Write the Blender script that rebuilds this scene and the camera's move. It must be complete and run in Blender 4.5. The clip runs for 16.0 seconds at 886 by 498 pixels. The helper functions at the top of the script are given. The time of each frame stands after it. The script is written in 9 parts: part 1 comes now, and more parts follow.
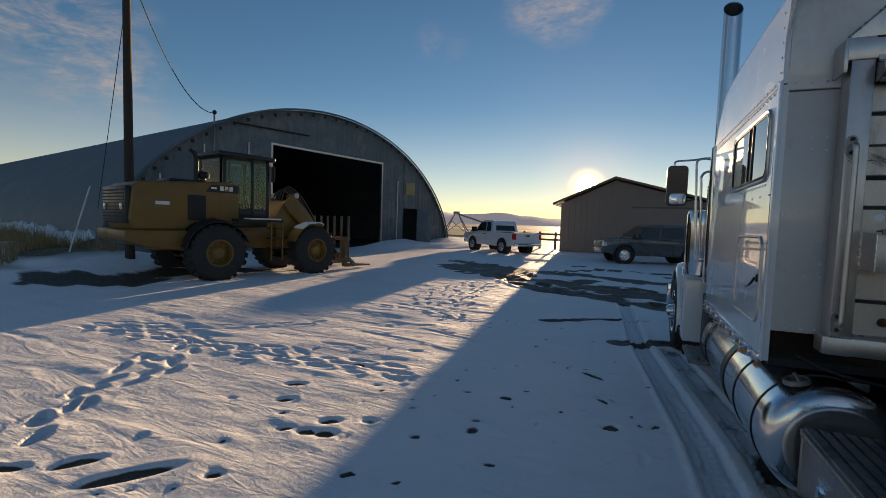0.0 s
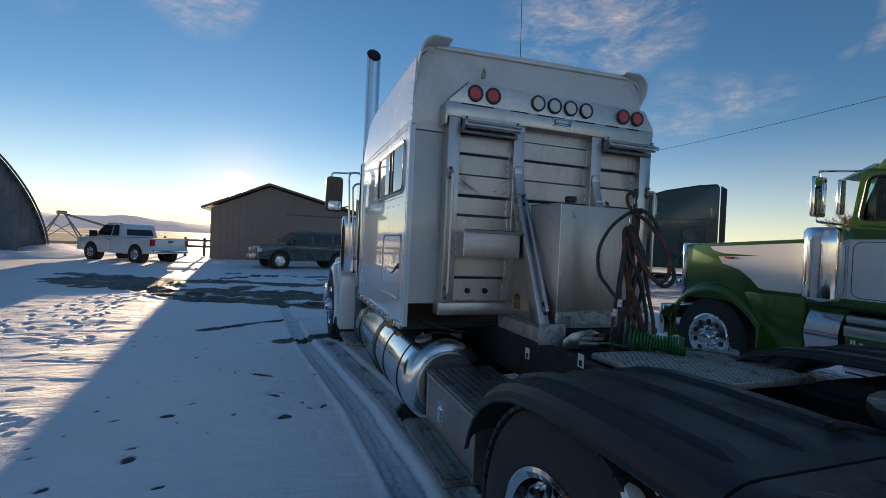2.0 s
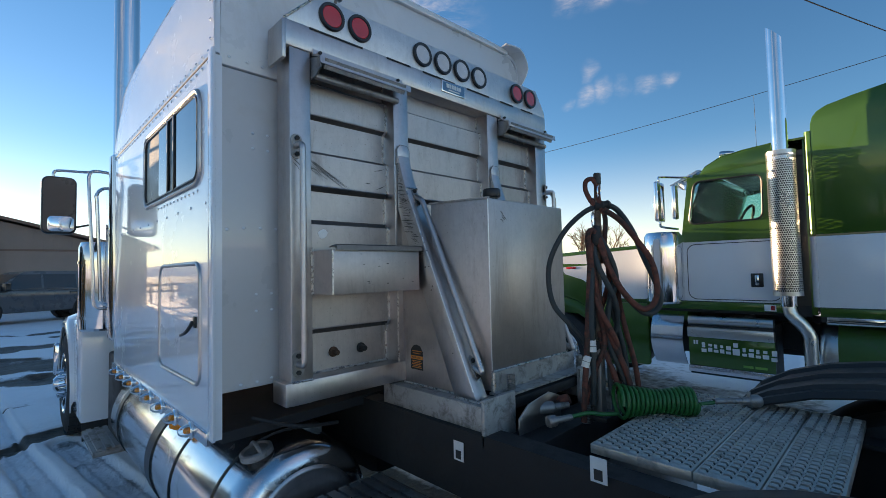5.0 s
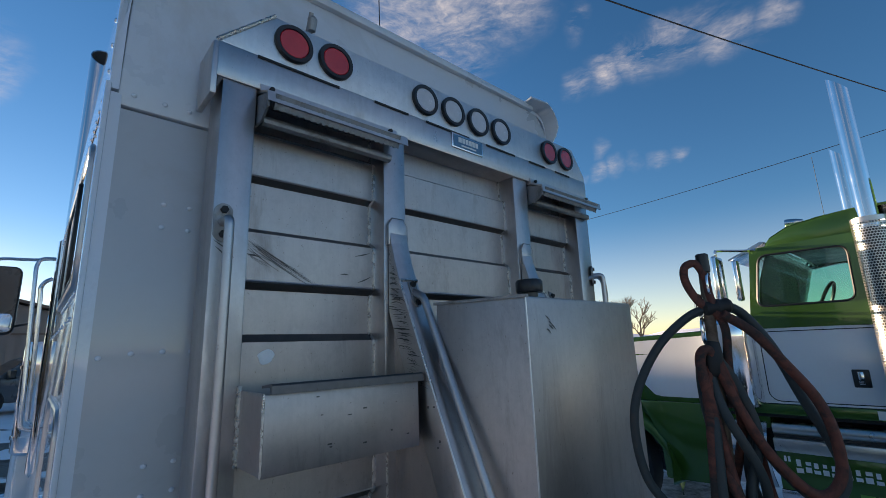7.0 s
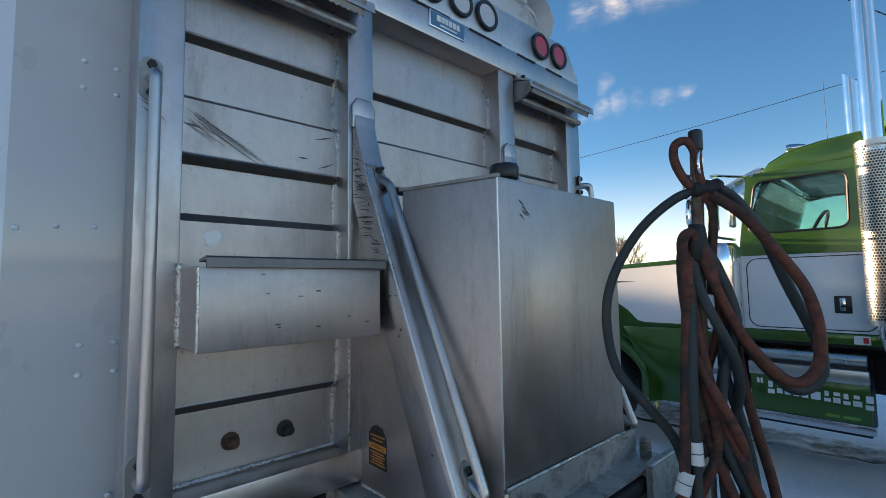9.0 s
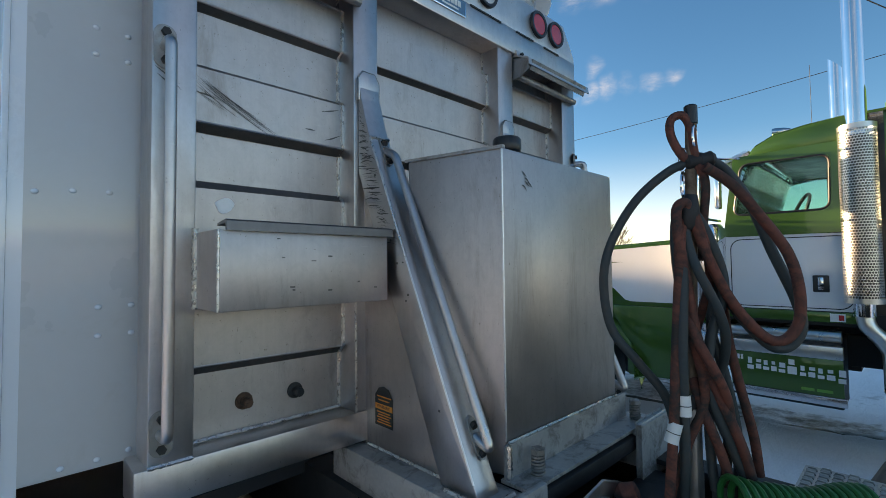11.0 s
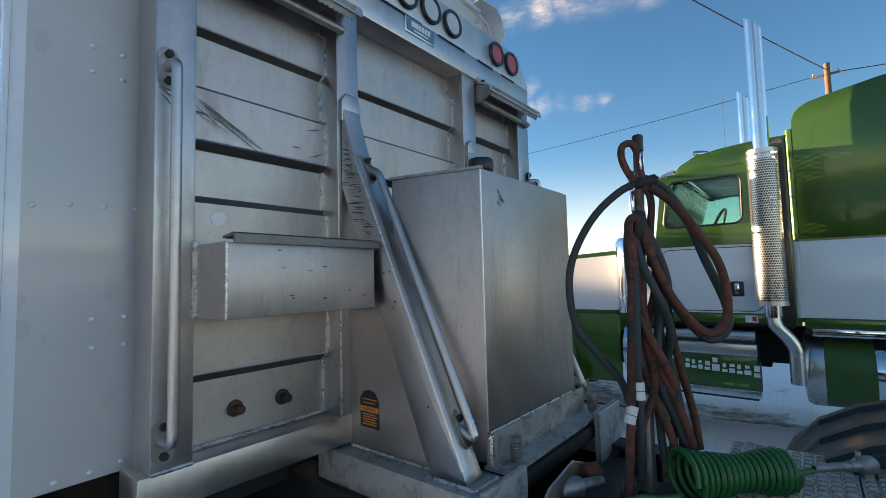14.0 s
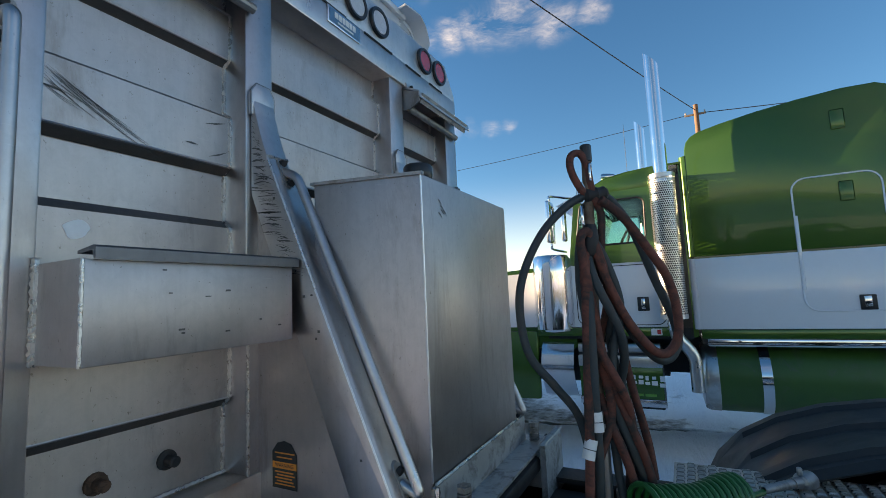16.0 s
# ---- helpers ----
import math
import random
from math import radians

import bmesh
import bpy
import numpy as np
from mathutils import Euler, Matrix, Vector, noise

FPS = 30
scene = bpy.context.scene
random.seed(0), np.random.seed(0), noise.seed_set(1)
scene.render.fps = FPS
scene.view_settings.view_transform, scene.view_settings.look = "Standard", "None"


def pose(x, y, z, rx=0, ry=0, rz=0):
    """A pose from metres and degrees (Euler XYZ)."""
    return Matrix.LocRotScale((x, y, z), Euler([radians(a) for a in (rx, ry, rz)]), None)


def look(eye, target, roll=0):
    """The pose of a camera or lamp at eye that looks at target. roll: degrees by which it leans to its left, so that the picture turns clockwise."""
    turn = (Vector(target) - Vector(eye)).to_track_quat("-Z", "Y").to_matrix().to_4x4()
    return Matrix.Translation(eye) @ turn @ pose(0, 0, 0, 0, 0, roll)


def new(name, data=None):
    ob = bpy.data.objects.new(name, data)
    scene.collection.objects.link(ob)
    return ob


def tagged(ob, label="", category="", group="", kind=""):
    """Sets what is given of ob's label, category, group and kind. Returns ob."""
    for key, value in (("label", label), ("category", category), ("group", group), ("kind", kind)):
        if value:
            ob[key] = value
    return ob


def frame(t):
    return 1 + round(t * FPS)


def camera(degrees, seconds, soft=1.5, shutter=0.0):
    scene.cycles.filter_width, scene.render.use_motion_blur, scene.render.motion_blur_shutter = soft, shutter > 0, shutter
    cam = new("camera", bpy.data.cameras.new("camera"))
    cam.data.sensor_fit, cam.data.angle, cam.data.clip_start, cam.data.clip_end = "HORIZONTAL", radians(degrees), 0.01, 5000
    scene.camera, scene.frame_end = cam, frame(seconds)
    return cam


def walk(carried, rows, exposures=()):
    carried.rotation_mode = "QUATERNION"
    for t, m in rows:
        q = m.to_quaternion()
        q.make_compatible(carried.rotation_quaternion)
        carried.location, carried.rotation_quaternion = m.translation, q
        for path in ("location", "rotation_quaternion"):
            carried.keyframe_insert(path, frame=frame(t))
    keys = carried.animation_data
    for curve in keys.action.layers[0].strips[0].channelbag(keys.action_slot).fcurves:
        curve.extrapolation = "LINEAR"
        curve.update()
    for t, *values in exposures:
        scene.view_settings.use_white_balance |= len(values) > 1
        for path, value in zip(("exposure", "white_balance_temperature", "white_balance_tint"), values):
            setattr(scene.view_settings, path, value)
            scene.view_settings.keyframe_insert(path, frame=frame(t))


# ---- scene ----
cam = camera(88.9, 16.0, 0.5)
PATH = [
    (0, (-1.754, -2.667, 1.658), (-2.531, -0.828, 1.541), 2.0),
    (0.5, (-1.747, -2.689, 1.646), (-2.382, -0.794, 1.561), 2.3),
    (1, (-1.798, -2.726, 1.616), (-1.973, -0.735, 1.574), 3.0),
    (1.5, (-1.847, -2.81, 1.612), (-1.53, -0.835, 1.604), 3.5),
    (2, (-1.901, -2.92, 1.587), (-1.244, -1.032, 1.564), 2.6),
    (2.5, (-1.923, -2.966, 1.555), (-1.014, -1.187, 1.472), 2.4),
    (3, (-1.942, -2.818, 1.556), (-0.847, -1.146, 1.482), 1.5),
    (3.2, (-1.959, -2.714, 1.562), (-0.799, -1.085, 1.495), 0.8),
    (5.3, (-1.577, -1.502, 1.603), (-0.181, -0.077, 1.74), -1.7),
    (5.5, (-1.529, -1.451, 1.628), (-0.141, -0.022, 1.804), -1.8),
    (6, (-1.407, -1.307, 1.687), (-0.032, 0.119, 1.96), -2.4),
    (6.5, (-1.288, -1.182, 1.725), (0.063, 0.249, 2.085), -2.4),
    (7, (-1.172, -1.152, 1.759), (0.137, 0.299, 2.182), -2.0),
    (7.5, (-1.121, -1.138, 1.768), (0.175, 0.328, 2.182), -1.5),
    (8, (-1.074, -1.125, 1.727), (0.242, 0.342, 2.068), -1.3),
    (8.5, (-1.037, -1.111, 1.671), (0.299, 0.358, 1.909), -1.0),
    (9, (-1.032, -1.104, 1.635), (0.315, 0.368, 1.783), -0.9),
    (9.5, (-1.034, -1.098, 1.625), (0.318, 0.375, 1.709), -1.0),
    (9.7, (-1.044, -1.082, 1.637), (0.323, 0.377, 1.682), -0.9),
    (11.8, (-1.101, -1.129, 1.566), (0.293, 0.301, 1.664), -0.9),
    (12, (-1.099, -1.132, 1.564), (0.3, 0.294, 1.666), -1.0),
    (12.5, (-1.117, -1.129, 1.578), (0.314, 0.264, 1.695), -1.2),
    (13, (-1.158, -1.123, 1.589), (0.314, 0.225, 1.707), -1.4),
    (13.5, (-1.208, -1.115, 1.587), (0.301, 0.191, 1.708), -1.6),
    (14, (-1.248, -1.105, 1.583), (0.306, 0.147, 1.713), -1.5),
    (14.5, (-1.259, -1.099, 1.584), (0.348, 0.082, 1.734), -1.3),
    (15, (-1.223, -1.072, 1.589), (0.428, 0.042, 1.771), -1.5),
    (15.5, (-1.139, -1.028, 1.589), (0.545, 0.03, 1.806), -1.9),
    (16, (-1.143, -0.955, 1.593), (0.619, -0.029, 1.794), -2.6),
]
EXPOSURE = [(0, 0.68, 9500, 19), (1.0, 0.91, 8000, 16), (1.5, 1.15, 7800, 16), (2.0, 1.1, 8250, 16), (2.5, 1.38, 8900, 15), (3, 1.67, 8950, 15), (5.5, 1.86, 8250, 17), (6.5, 1.55, 7900, 17), (7, 1.4, 7600, 16), (8, 1.5, 7550, 16), (8.5, 1.9, 7700, 17), (9, 2.06, 8500, 16), (12.5, 2.14, 9350, 16), (14.5, 2.12, 9200, 16), (16, 2.05, 8700, 16)]
walk(cam, [(t, look(eye, target, roll)) for t, eye, target, roll in PATH], EXPOSURE)

# ---- light ----
SUN_AZ = radians(-5.6)   # azimuth from +y towards +x
world = bpy.data.worlds.new("sky")
scene.world = world
world.use_nodes = True
wn, wl = world.node_tree.nodes, world.node_tree.links
wn.clear()
w_out, w_bg, w_sky = wn.new("ShaderNodeOutputWorld"), wn.new("ShaderNodeBackground"), wn.new("ShaderNodeTexSky")
w_sky.sky_type, w_sky.sun_disc = "NISHITA", False
w_sky.sun_elevation, w_sky.sun_rotation = radians(9.0), SUN_AZ
w_sky.altitude, w_sky.air_density, w_sky.dust_density, w_sky.ozone_density = 1500, 1.0, 0.08, 3.2
w_bg.inputs["Strength"].default_value = 0.075


def wnode(kind, **inputs):
    n = wn.new(kind)
    for k, v in inputs.items():
        n.inputs[int(k[1:]) if k[0] == "_" and k[1:].isdigit() else k].default_value = v
    return n


def sky_way(az, el):
    a, e = radians(az), radians(el)
    return (math.sin(a) * math.cos(e), math.cos(a) * math.cos(e), math.sin(e))


# cirrus: a stretched noise, thick only in a few regions of the sky
w_co = wn.new("ShaderNodeTexCoord")
w_map = wnode("ShaderNodeMapping")
w_map.inputs["Scale"].default_value = (1.0, 1.0, 2.6)
w_map.inputs["Rotation"].default_value = (0.25, -0.12, 0.4)
wl.new(w_co.outputs["Generated"], w_map.inputs["Vector"])
w_n1 = wnode("ShaderNodeTexNoise", Scale=7.5, Detail=9.0, Roughness=0.66, Distortion=0.5)
w_n2 = wnode("ShaderNodeTexNoise", Scale=38.0, Detail=4.0, Roughness=0.6, Distortion=0.6)
wl.new(w_map.outputs[0], w_n1.inputs["Vector"])
wl.new(w_map.outputs[0], w_n2.inputs["Vector"])
CLOUDS = [(-72, 21, 6, 1.0), (-68, 18, 6.5, 1.0), (-63, 16, 6.5, 1.0), (-58, 13.5, 4.5, 1.0), (-12, 25.5, 4, 0.9), (-8, 26, 4, 0.9), (-25, 21.7, 2, 0.35), (-22, 20.8, 1.6, 0.3),
          (30, 25, 5, 0.9), (35, 25, 5, 1.0), (40, 24.5, 5, 1.0), (44, 26, 4, 0.9), (36, 29.5, 7, 1.0), (42, 29.5, 6, 0.9), (46, 16, 4, 0.7), (51, 16.8, 3, 0.8), (55, 16.6, 2.4, 0.6),
          (60.5, 19.9, 0.9, 0.6), (62.5, 20.2, 1.2, 0.7), (64.6, 20.3, 1.3, 0.8), (66.6, 20.4, 1.3, 0.8), (68.6, 20.5, 1.2, 0.8), (70.6, 20.6, 0.9, 0.7), (62.5, 22.5, 1.0, 0.5), (38, 35.5, 6, 1.0), (43, 34.5, 5, 1.0), (36, 39, 6, 1.0), (45, 38.5, 6, 1.0), (52, 40, 5, 0.9),
          (61, 30.4, 1.8, 0.8), (64.8, 30.4, 2.3, 1.0), (68.5, 31.2, 2.8, 1.0), (72.5, 31.8, 2.9, 1.0), (77, 32, 2.7, 0.9), (82, 31.8, 2.0, 0.7), (62.5, 36.5, 1.8, 0.5), (-120, 30, 20, 0.8), (160, 30, 25, 0.8)]
w_sum = None
w_turb = wnode("ShaderNodeVectorMath")
w_turb.operation = "MULTIPLY_ADD"
w_n3 = wnode("ShaderNodeTexNoise", Scale=7.0, Detail=5.0)
wl.new(w_co.outputs["Generated"], w_n3.inputs["Vector"])
wl.new(w_n3.outputs["Color"], w_turb.inputs[0])
w_turb.inputs[1].default_value = (0.13, 0.13, 0.08)
wl.new(w_co.outputs["Generated"], w_turb.inputs[2])
for az, el, wide, thick in CLOUDS:
    d = sky_way(az, el)
    near = wnode("ShaderNodeVectorMath")
    near.operation = "DISTANCE"
    wl.new(w_turb.outputs[0], near.inputs[0])
    near.inputs[1].default_value = (d[0] + 0.065, d[1] + 0.065, d[2] + 0.04)
    ramp = wnode("ShaderNodeMapRange", _1=radians(wide) * 1.35, _2=radians(wide) * 0.1, _3=0.0, _4=thick)
    ramp.interpolation_type = "SMOOTHSTEP"
    wl.new(near.outputs["Value"], ramp.inputs[0])
    if w_sum is None:
        w_sum = ramp
    else:
        m = wnode("ShaderNodeMath")
        m.operation = "MAXIMUM"
        wl.new(w_sum.outputs[0], m.inputs[0])
        wl.new(ramp.outputs[0], m.inputs[1])
        w_sum = m
w_th = wnode("ShaderNodeMapRange", _1=0.38, _2=0.74, _3=0.0, _4=1.0)
wl.new(w_n1.outputs[0], w_th.inputs[0])
w_rip = wnode("ShaderNodeMapRange", _1=0.34, _2=0.66, _3=0.35, _4=1.0)
wl.new(w_n2.outputs[0], w_rip.inputs[0])
w_m1, w_m2, w_m3 = (wnode("ShaderNodeMath") for _ in range(3))
for m in (w_m1, w_m2, w_m3):
    m.operation = "MULTIPLY"
wl.new(w_th.outputs[0], w_m1.inputs[0])
wl.new(w_sum.outputs[0], w_m1.inputs[1])
wl.new(w_m1.outputs[0], w_m2.inputs[0])
wl.new(w_rip.outputs[0], w_m2.inputs[1])
w_mix = wn.new("ShaderNodeMix")
w_mix.data_type = "RGBA"
wl.new(w_m2.outputs[0], w_mix.inputs["Factor"])
w_hs = wnode("ShaderNodeHueSaturation", Saturation=1.16, Value=0.96)
wl.new(w_sky.outputs[0], w_hs.inputs["Color"])
wl.new(w_hs.outputs[0], w_mix.inputs["A"])
w_mix.inputs["B"].default_value = (3.7, 3.65, 3.85, 1)
# the sun itself and its aureole in the low haze
w_sd = wnode("ShaderNodeVectorMath")
w_sd.operation = "DISTANCE"
wl.new(w_co.outputs["Generated"], w_sd.inputs[0])
w_sd.inputs[1].default_value = sky_way(-5.6, 4.95)
# pale warm haze that lies along the whole horizon
w_sep = wn.new("ShaderNodeSeparateXYZ")
wl.new(w_co.outputs["Generated"], w_sep.inputs[0])
w_hz = wnode("ShaderNodeMapRange", _1=0.26, _2=-0.02, _3=0.0, _4=1.0)
w_hz.interpolation_type = "SMOOTHSTEP"
wl.new(w_sep.outputs["Z"], w_hz.inputs[0])
w_ha = wn.new("ShaderNodeMix")
w_ha.data_type, w_ha.blend_type = "RGBA", "ADD"
wl.new(w_hz.outputs[0], w_ha.inputs["Factor"])
wl.new(w_mix.outputs["Result"], w_ha.inputs["A"])
w_ha.inputs["B"].default_value = (1.9, 1.35, 0.76, 1)
w_acc = w_ha.outputs["Result"]
for wide, tone in ((0.026, (300.0, 250.0, 165.0, 1)), (0.048, (18.0, 11.0, 3.5, 1)), (0.15, (1.0, 0.45, 0.08, 1))):
    g = wnode("ShaderNodeMapRange", _1=wide, _2=0.0, _3=0.0, _4=1.0)
    g.interpolation_type = "SMOOTHERSTEP"
    wl.new(w_sd.outputs["Value"], g.inputs[0])
    a = wn.new("ShaderNodeMix")
    a.data_type, a.blend_type = "RGBA", "ADD"
    wl.new(g.outputs[0], a.inputs["Factor"])
    wl.new(w_acc, a.inputs["A"])
    a.inputs["B"].default_value = tone
    w_acc = a.outputs["Result"]
wl.new(w_acc, w_bg.inputs["Color"])
wl.new(w_bg.outputs[0], w_out.inputs[0])

sun = new("sun", bpy.data.lights.new("sun", "SUN"))
sun.data.energy, sun.data.angle, sun.data.color = 4.9, radians(0.53), (1.0, 0.83, 0.62)
sun.matrix_world = look(Vector(sky_way(-5.6, 5.15)) * 200, (0, 0, 0))


# ---- helpers for meshes ----
def bm_new():
    return bmesh.new()


def box(bm, x0, x1, y0, y1, z0, z1, bev=0.0, seg=2, m=None):
    g = bmesh.ops.create_cube(bm, size=1.0)
    vs = g["verts"]
    for v in vs:
        v.co = Vector(((x0 + x1) / 2 + v.co.x * (x1 - x0), (y0 + y1) / 2 + v.co.y * (y1 - y0), (z0 + z1) / 2 + v.co.z * (z1 - z0)))
        if m is not None:
            v.co = m @ v.co
    if bev > 0:
        es = list({e for v in vs for e in v.link_edges})
        bmesh.ops.bevel(bm, geom=es, offset=bev, segments=seg, affect="EDGES", profile=0.5)
    return bm


def frame_of(d):
    d = Vector(d).normalized()
    up = Vector((0, 0, 1)) if abs(d.z) < 0.95 else Vector((1, 0, 0))
    a = d.cross(up).normalized()
    return a, a.cross(d).normalized(), d


def lathe(bm, base, way, prof, seg=24, closed=False):
    """Turns (radius, height) pairs about the line from base along way."""
    a, b, d = frame_of(way)
    base = Vector(base)
    rings = []
    for r, h in prof:
        if r < 1e-6:
            rings.append([bm.verts.new(base + d * h)])
        else:
            rings.append([bm.verts.new(base + d * h + (a * math.cos(t) + b * math.sin(t)) * r) for t in (2 * math.pi * i / seg for i in range(seg))])
    for p, q in zip(rings, rings[1:] + ([rings[0]] if closed else [])):
        for i in range(seg):
            j = (i + 1) % seg
            if len(p) == 1 and len(q) > 1:
                bm.faces.new((p[0], q[i], q[j]))
            elif len(q) == 1 and len(p) > 1:
                bm.faces.new((p[i], p[j], q[0]))
            elif len(p) > 1:
                bm.faces.new((p[i], p[j], q[j], q[i]))
    return bm


def cyl(bm, p, q, r, r2=None, seg=20, bev=0.0):
    p, q = Vector(p), Vector(q)
    n, r2 = (q - p).length, r if r2 is None else r2
    if bev:
        prof = [(0, 0), (r - bev, 0), (r, bev), (r2, n - bev), (r2 - bev, n), (0, n)]
    else:
        prof = [(0, 0), (r, 0), (r2, n), (0, n)]
    return lathe(bm, p, q - p, prof, seg)


def curve(pts, n=8, closed=False):
    """Catmull-Rom points through pts."""
    P = [Vector(p) for p in pts]
    out, k = [], len(P)
    for i in range(k if closed else k - 1):
        if closed:
            a, b, c, d = P[i - 1], P[i], P[(i + 1) % k], P[(i + 2) % k]
        else:
            a, b, c, d = P[max(i - 1, 0)], P[i], P[i + 1], P[min(i + 2, k - 1)]
        for j in range(n):
            t = j / n
            out.append(0.5 * ((2 * b) + (c - a) * t + (2 * a - 5 * b + 4 * c - d) * t * t + (3 * b - a - 3 * c + d) * t ** 3))
    if not closed:
        out.append(P[-1])
    return out


def tube(bm, pts, r, seg=10, closed=False, cap=True):
    P = [Vector(p) for p in pts]
    n = len(P)
    rings, a = [], None
    for i in range(n):
        d = (P[(i + 1) % n] - P[i - 1]) if closed else (P[min(i + 1, n - 1)] - P[max(i - 1, 0)])
        if d.length < 1e-9:
            d = Vector((0, 0, 1))
        d.normalize()
        if a is None:
            a = frame_of(d)[0]
        a = (a - d * a.dot(d))
        a = a.normalized() if a.length > 1e-6 else frame_of(d)[0]
        b = d.cross(a)
        rr = r(i / max(n - 1, 1)) if callable(r) else r
        rings.append([bm.verts.new(P[i] + (a * math.cos(t) + b * math.sin(t)) * rr) for t in (2 * math.pi * k / seg for k in range(seg))])
    for p, q in zip(rings, rings[1:] + ([rings[0]] if closed else [])):
        for i in range(seg):
            j = (i + 1) % seg
            bm.faces.new((p[i], p[j], q[j], q[i]))
    if cap and not closed:
        bm.faces.new(rings[0][::-1])
        bm.faces.new(rings[-1])
    return bm


AX = {"x": lambda u, v, w: (w, u, v), "y": lambda u, v, w: (u, w, v), "z": lambda u, v, w: (u, v, w)}


def prism(bm, poly, axis, a, b, bev=0.0, seg=2):
    """A flat polygon of (u, v) pairs, drawn out along an axis from a to b; u, v: (y, z), (x, z) or (x, y)."""
    f = AX[axis]
    lo, hi = [bm.verts.new(f(u, v, a)) for u, v in poly], [bm.verts.new(f(u, v, b)) for u, v in poly]
    n = len(poly)
    fs = [bm.faces.new(lo), bm.faces.new(hi)] + [bm.faces.new((lo[i], lo[(i + 1) % n], hi[(i + 1) % n], hi[i])) for i in range(n)]
    bmesh.ops.recalc_face_normals(bm, faces=fs)
    if bev > 0:
        bmesh.ops.bevel(bm, geom=list({e for q in fs for e in q.edges}), offset=bev, segments=seg, affect="EDGES", profile=0.5)
    return bm


def sheet(bm, rows, thick=0.0):
    """A skin over rows of points, with a thickness along its normals."""
    vs = [[bm.verts.new(p) for p in row] for row in rows]
    fs = [bm.faces.new((vs[i][j], vs[i + 1][j], vs[i + 1][j + 1], vs[i][j + 1])) for i in range(len(vs) - 1) for j in range(len(vs[0]) - 1)]
    bmesh.ops.recalc_face_normals(bm, faces=fs)
    if thick:
        bmesh.ops.solidify(bm, geom=fs, thickness=thick)
    return bm


def round_rect(u0, u1, v0, v1, r, n=5):
    out = []
    for cu, cv, a0 in ((u1 - r, v1 - r, 0), (u0 + r, v1 - r, 90), (u0 + r, v0 + r, 180), (u1 - r, v0 + r, 270)):
        out += [(cu + r * math.cos(radians(a0 + 90 * i / n)), cv + r * math.sin(radians(a0 + 90 * i / n))) for i in range(n + 1)]
    return out


BASE = {}


def thing(name, label, category, at=(0, 0, 0), group="", kind=""):
    ob = tagged(new(name), label, category, group, kind)
    ob.location = at
    ob.empty_display_size = 0.2
    BASE[ob.name] = Vector(at)
    return ob


def part(name, bm, material, parent=None, label="", smooth=35, kind=""):
    """One mesh from a bmesh given in the thing's frame, under a thing or a part."""
    me = bpy.data.meshes.new(name)
    root = parent
    while root is not None and root.parent is not None:
        root = root.parent
    if root is not None and BASE.get(root.name, Vector()).length > 0:
        bmesh.ops.translate(bm, verts=bm.verts, vec=-BASE[root.name])
    bm.normal_update()
    bm.to_mesh(me)
    bm.free()
    me.materials.append(material)
    if smooth:
        me.polygons.foreach_set("use_smooth", [True] * len(me.polygons))
        me.set_sharp_from_angle(angle=radians(smooth))
    ob = new(name, me)
    if parent is not None:
        ob.parent = parent
    if label:
        ob["label"] = label
    if kind:
        ob["kind"] = kind
    return ob


def single(name, bm, material, label, category, group="", kind="", smooth=35):
    return tagged(part(name, bm, material, None, smooth=smooth), label, category, group, kind)


def again(src, name, parent, m, label=""):
    """Another part on the same mesh, moved by m."""
    ob = new(name, src.data)
    ob.parent = parent
    ob.matrix_basis = m
    if label:
        ob["label"] = label
    return ob


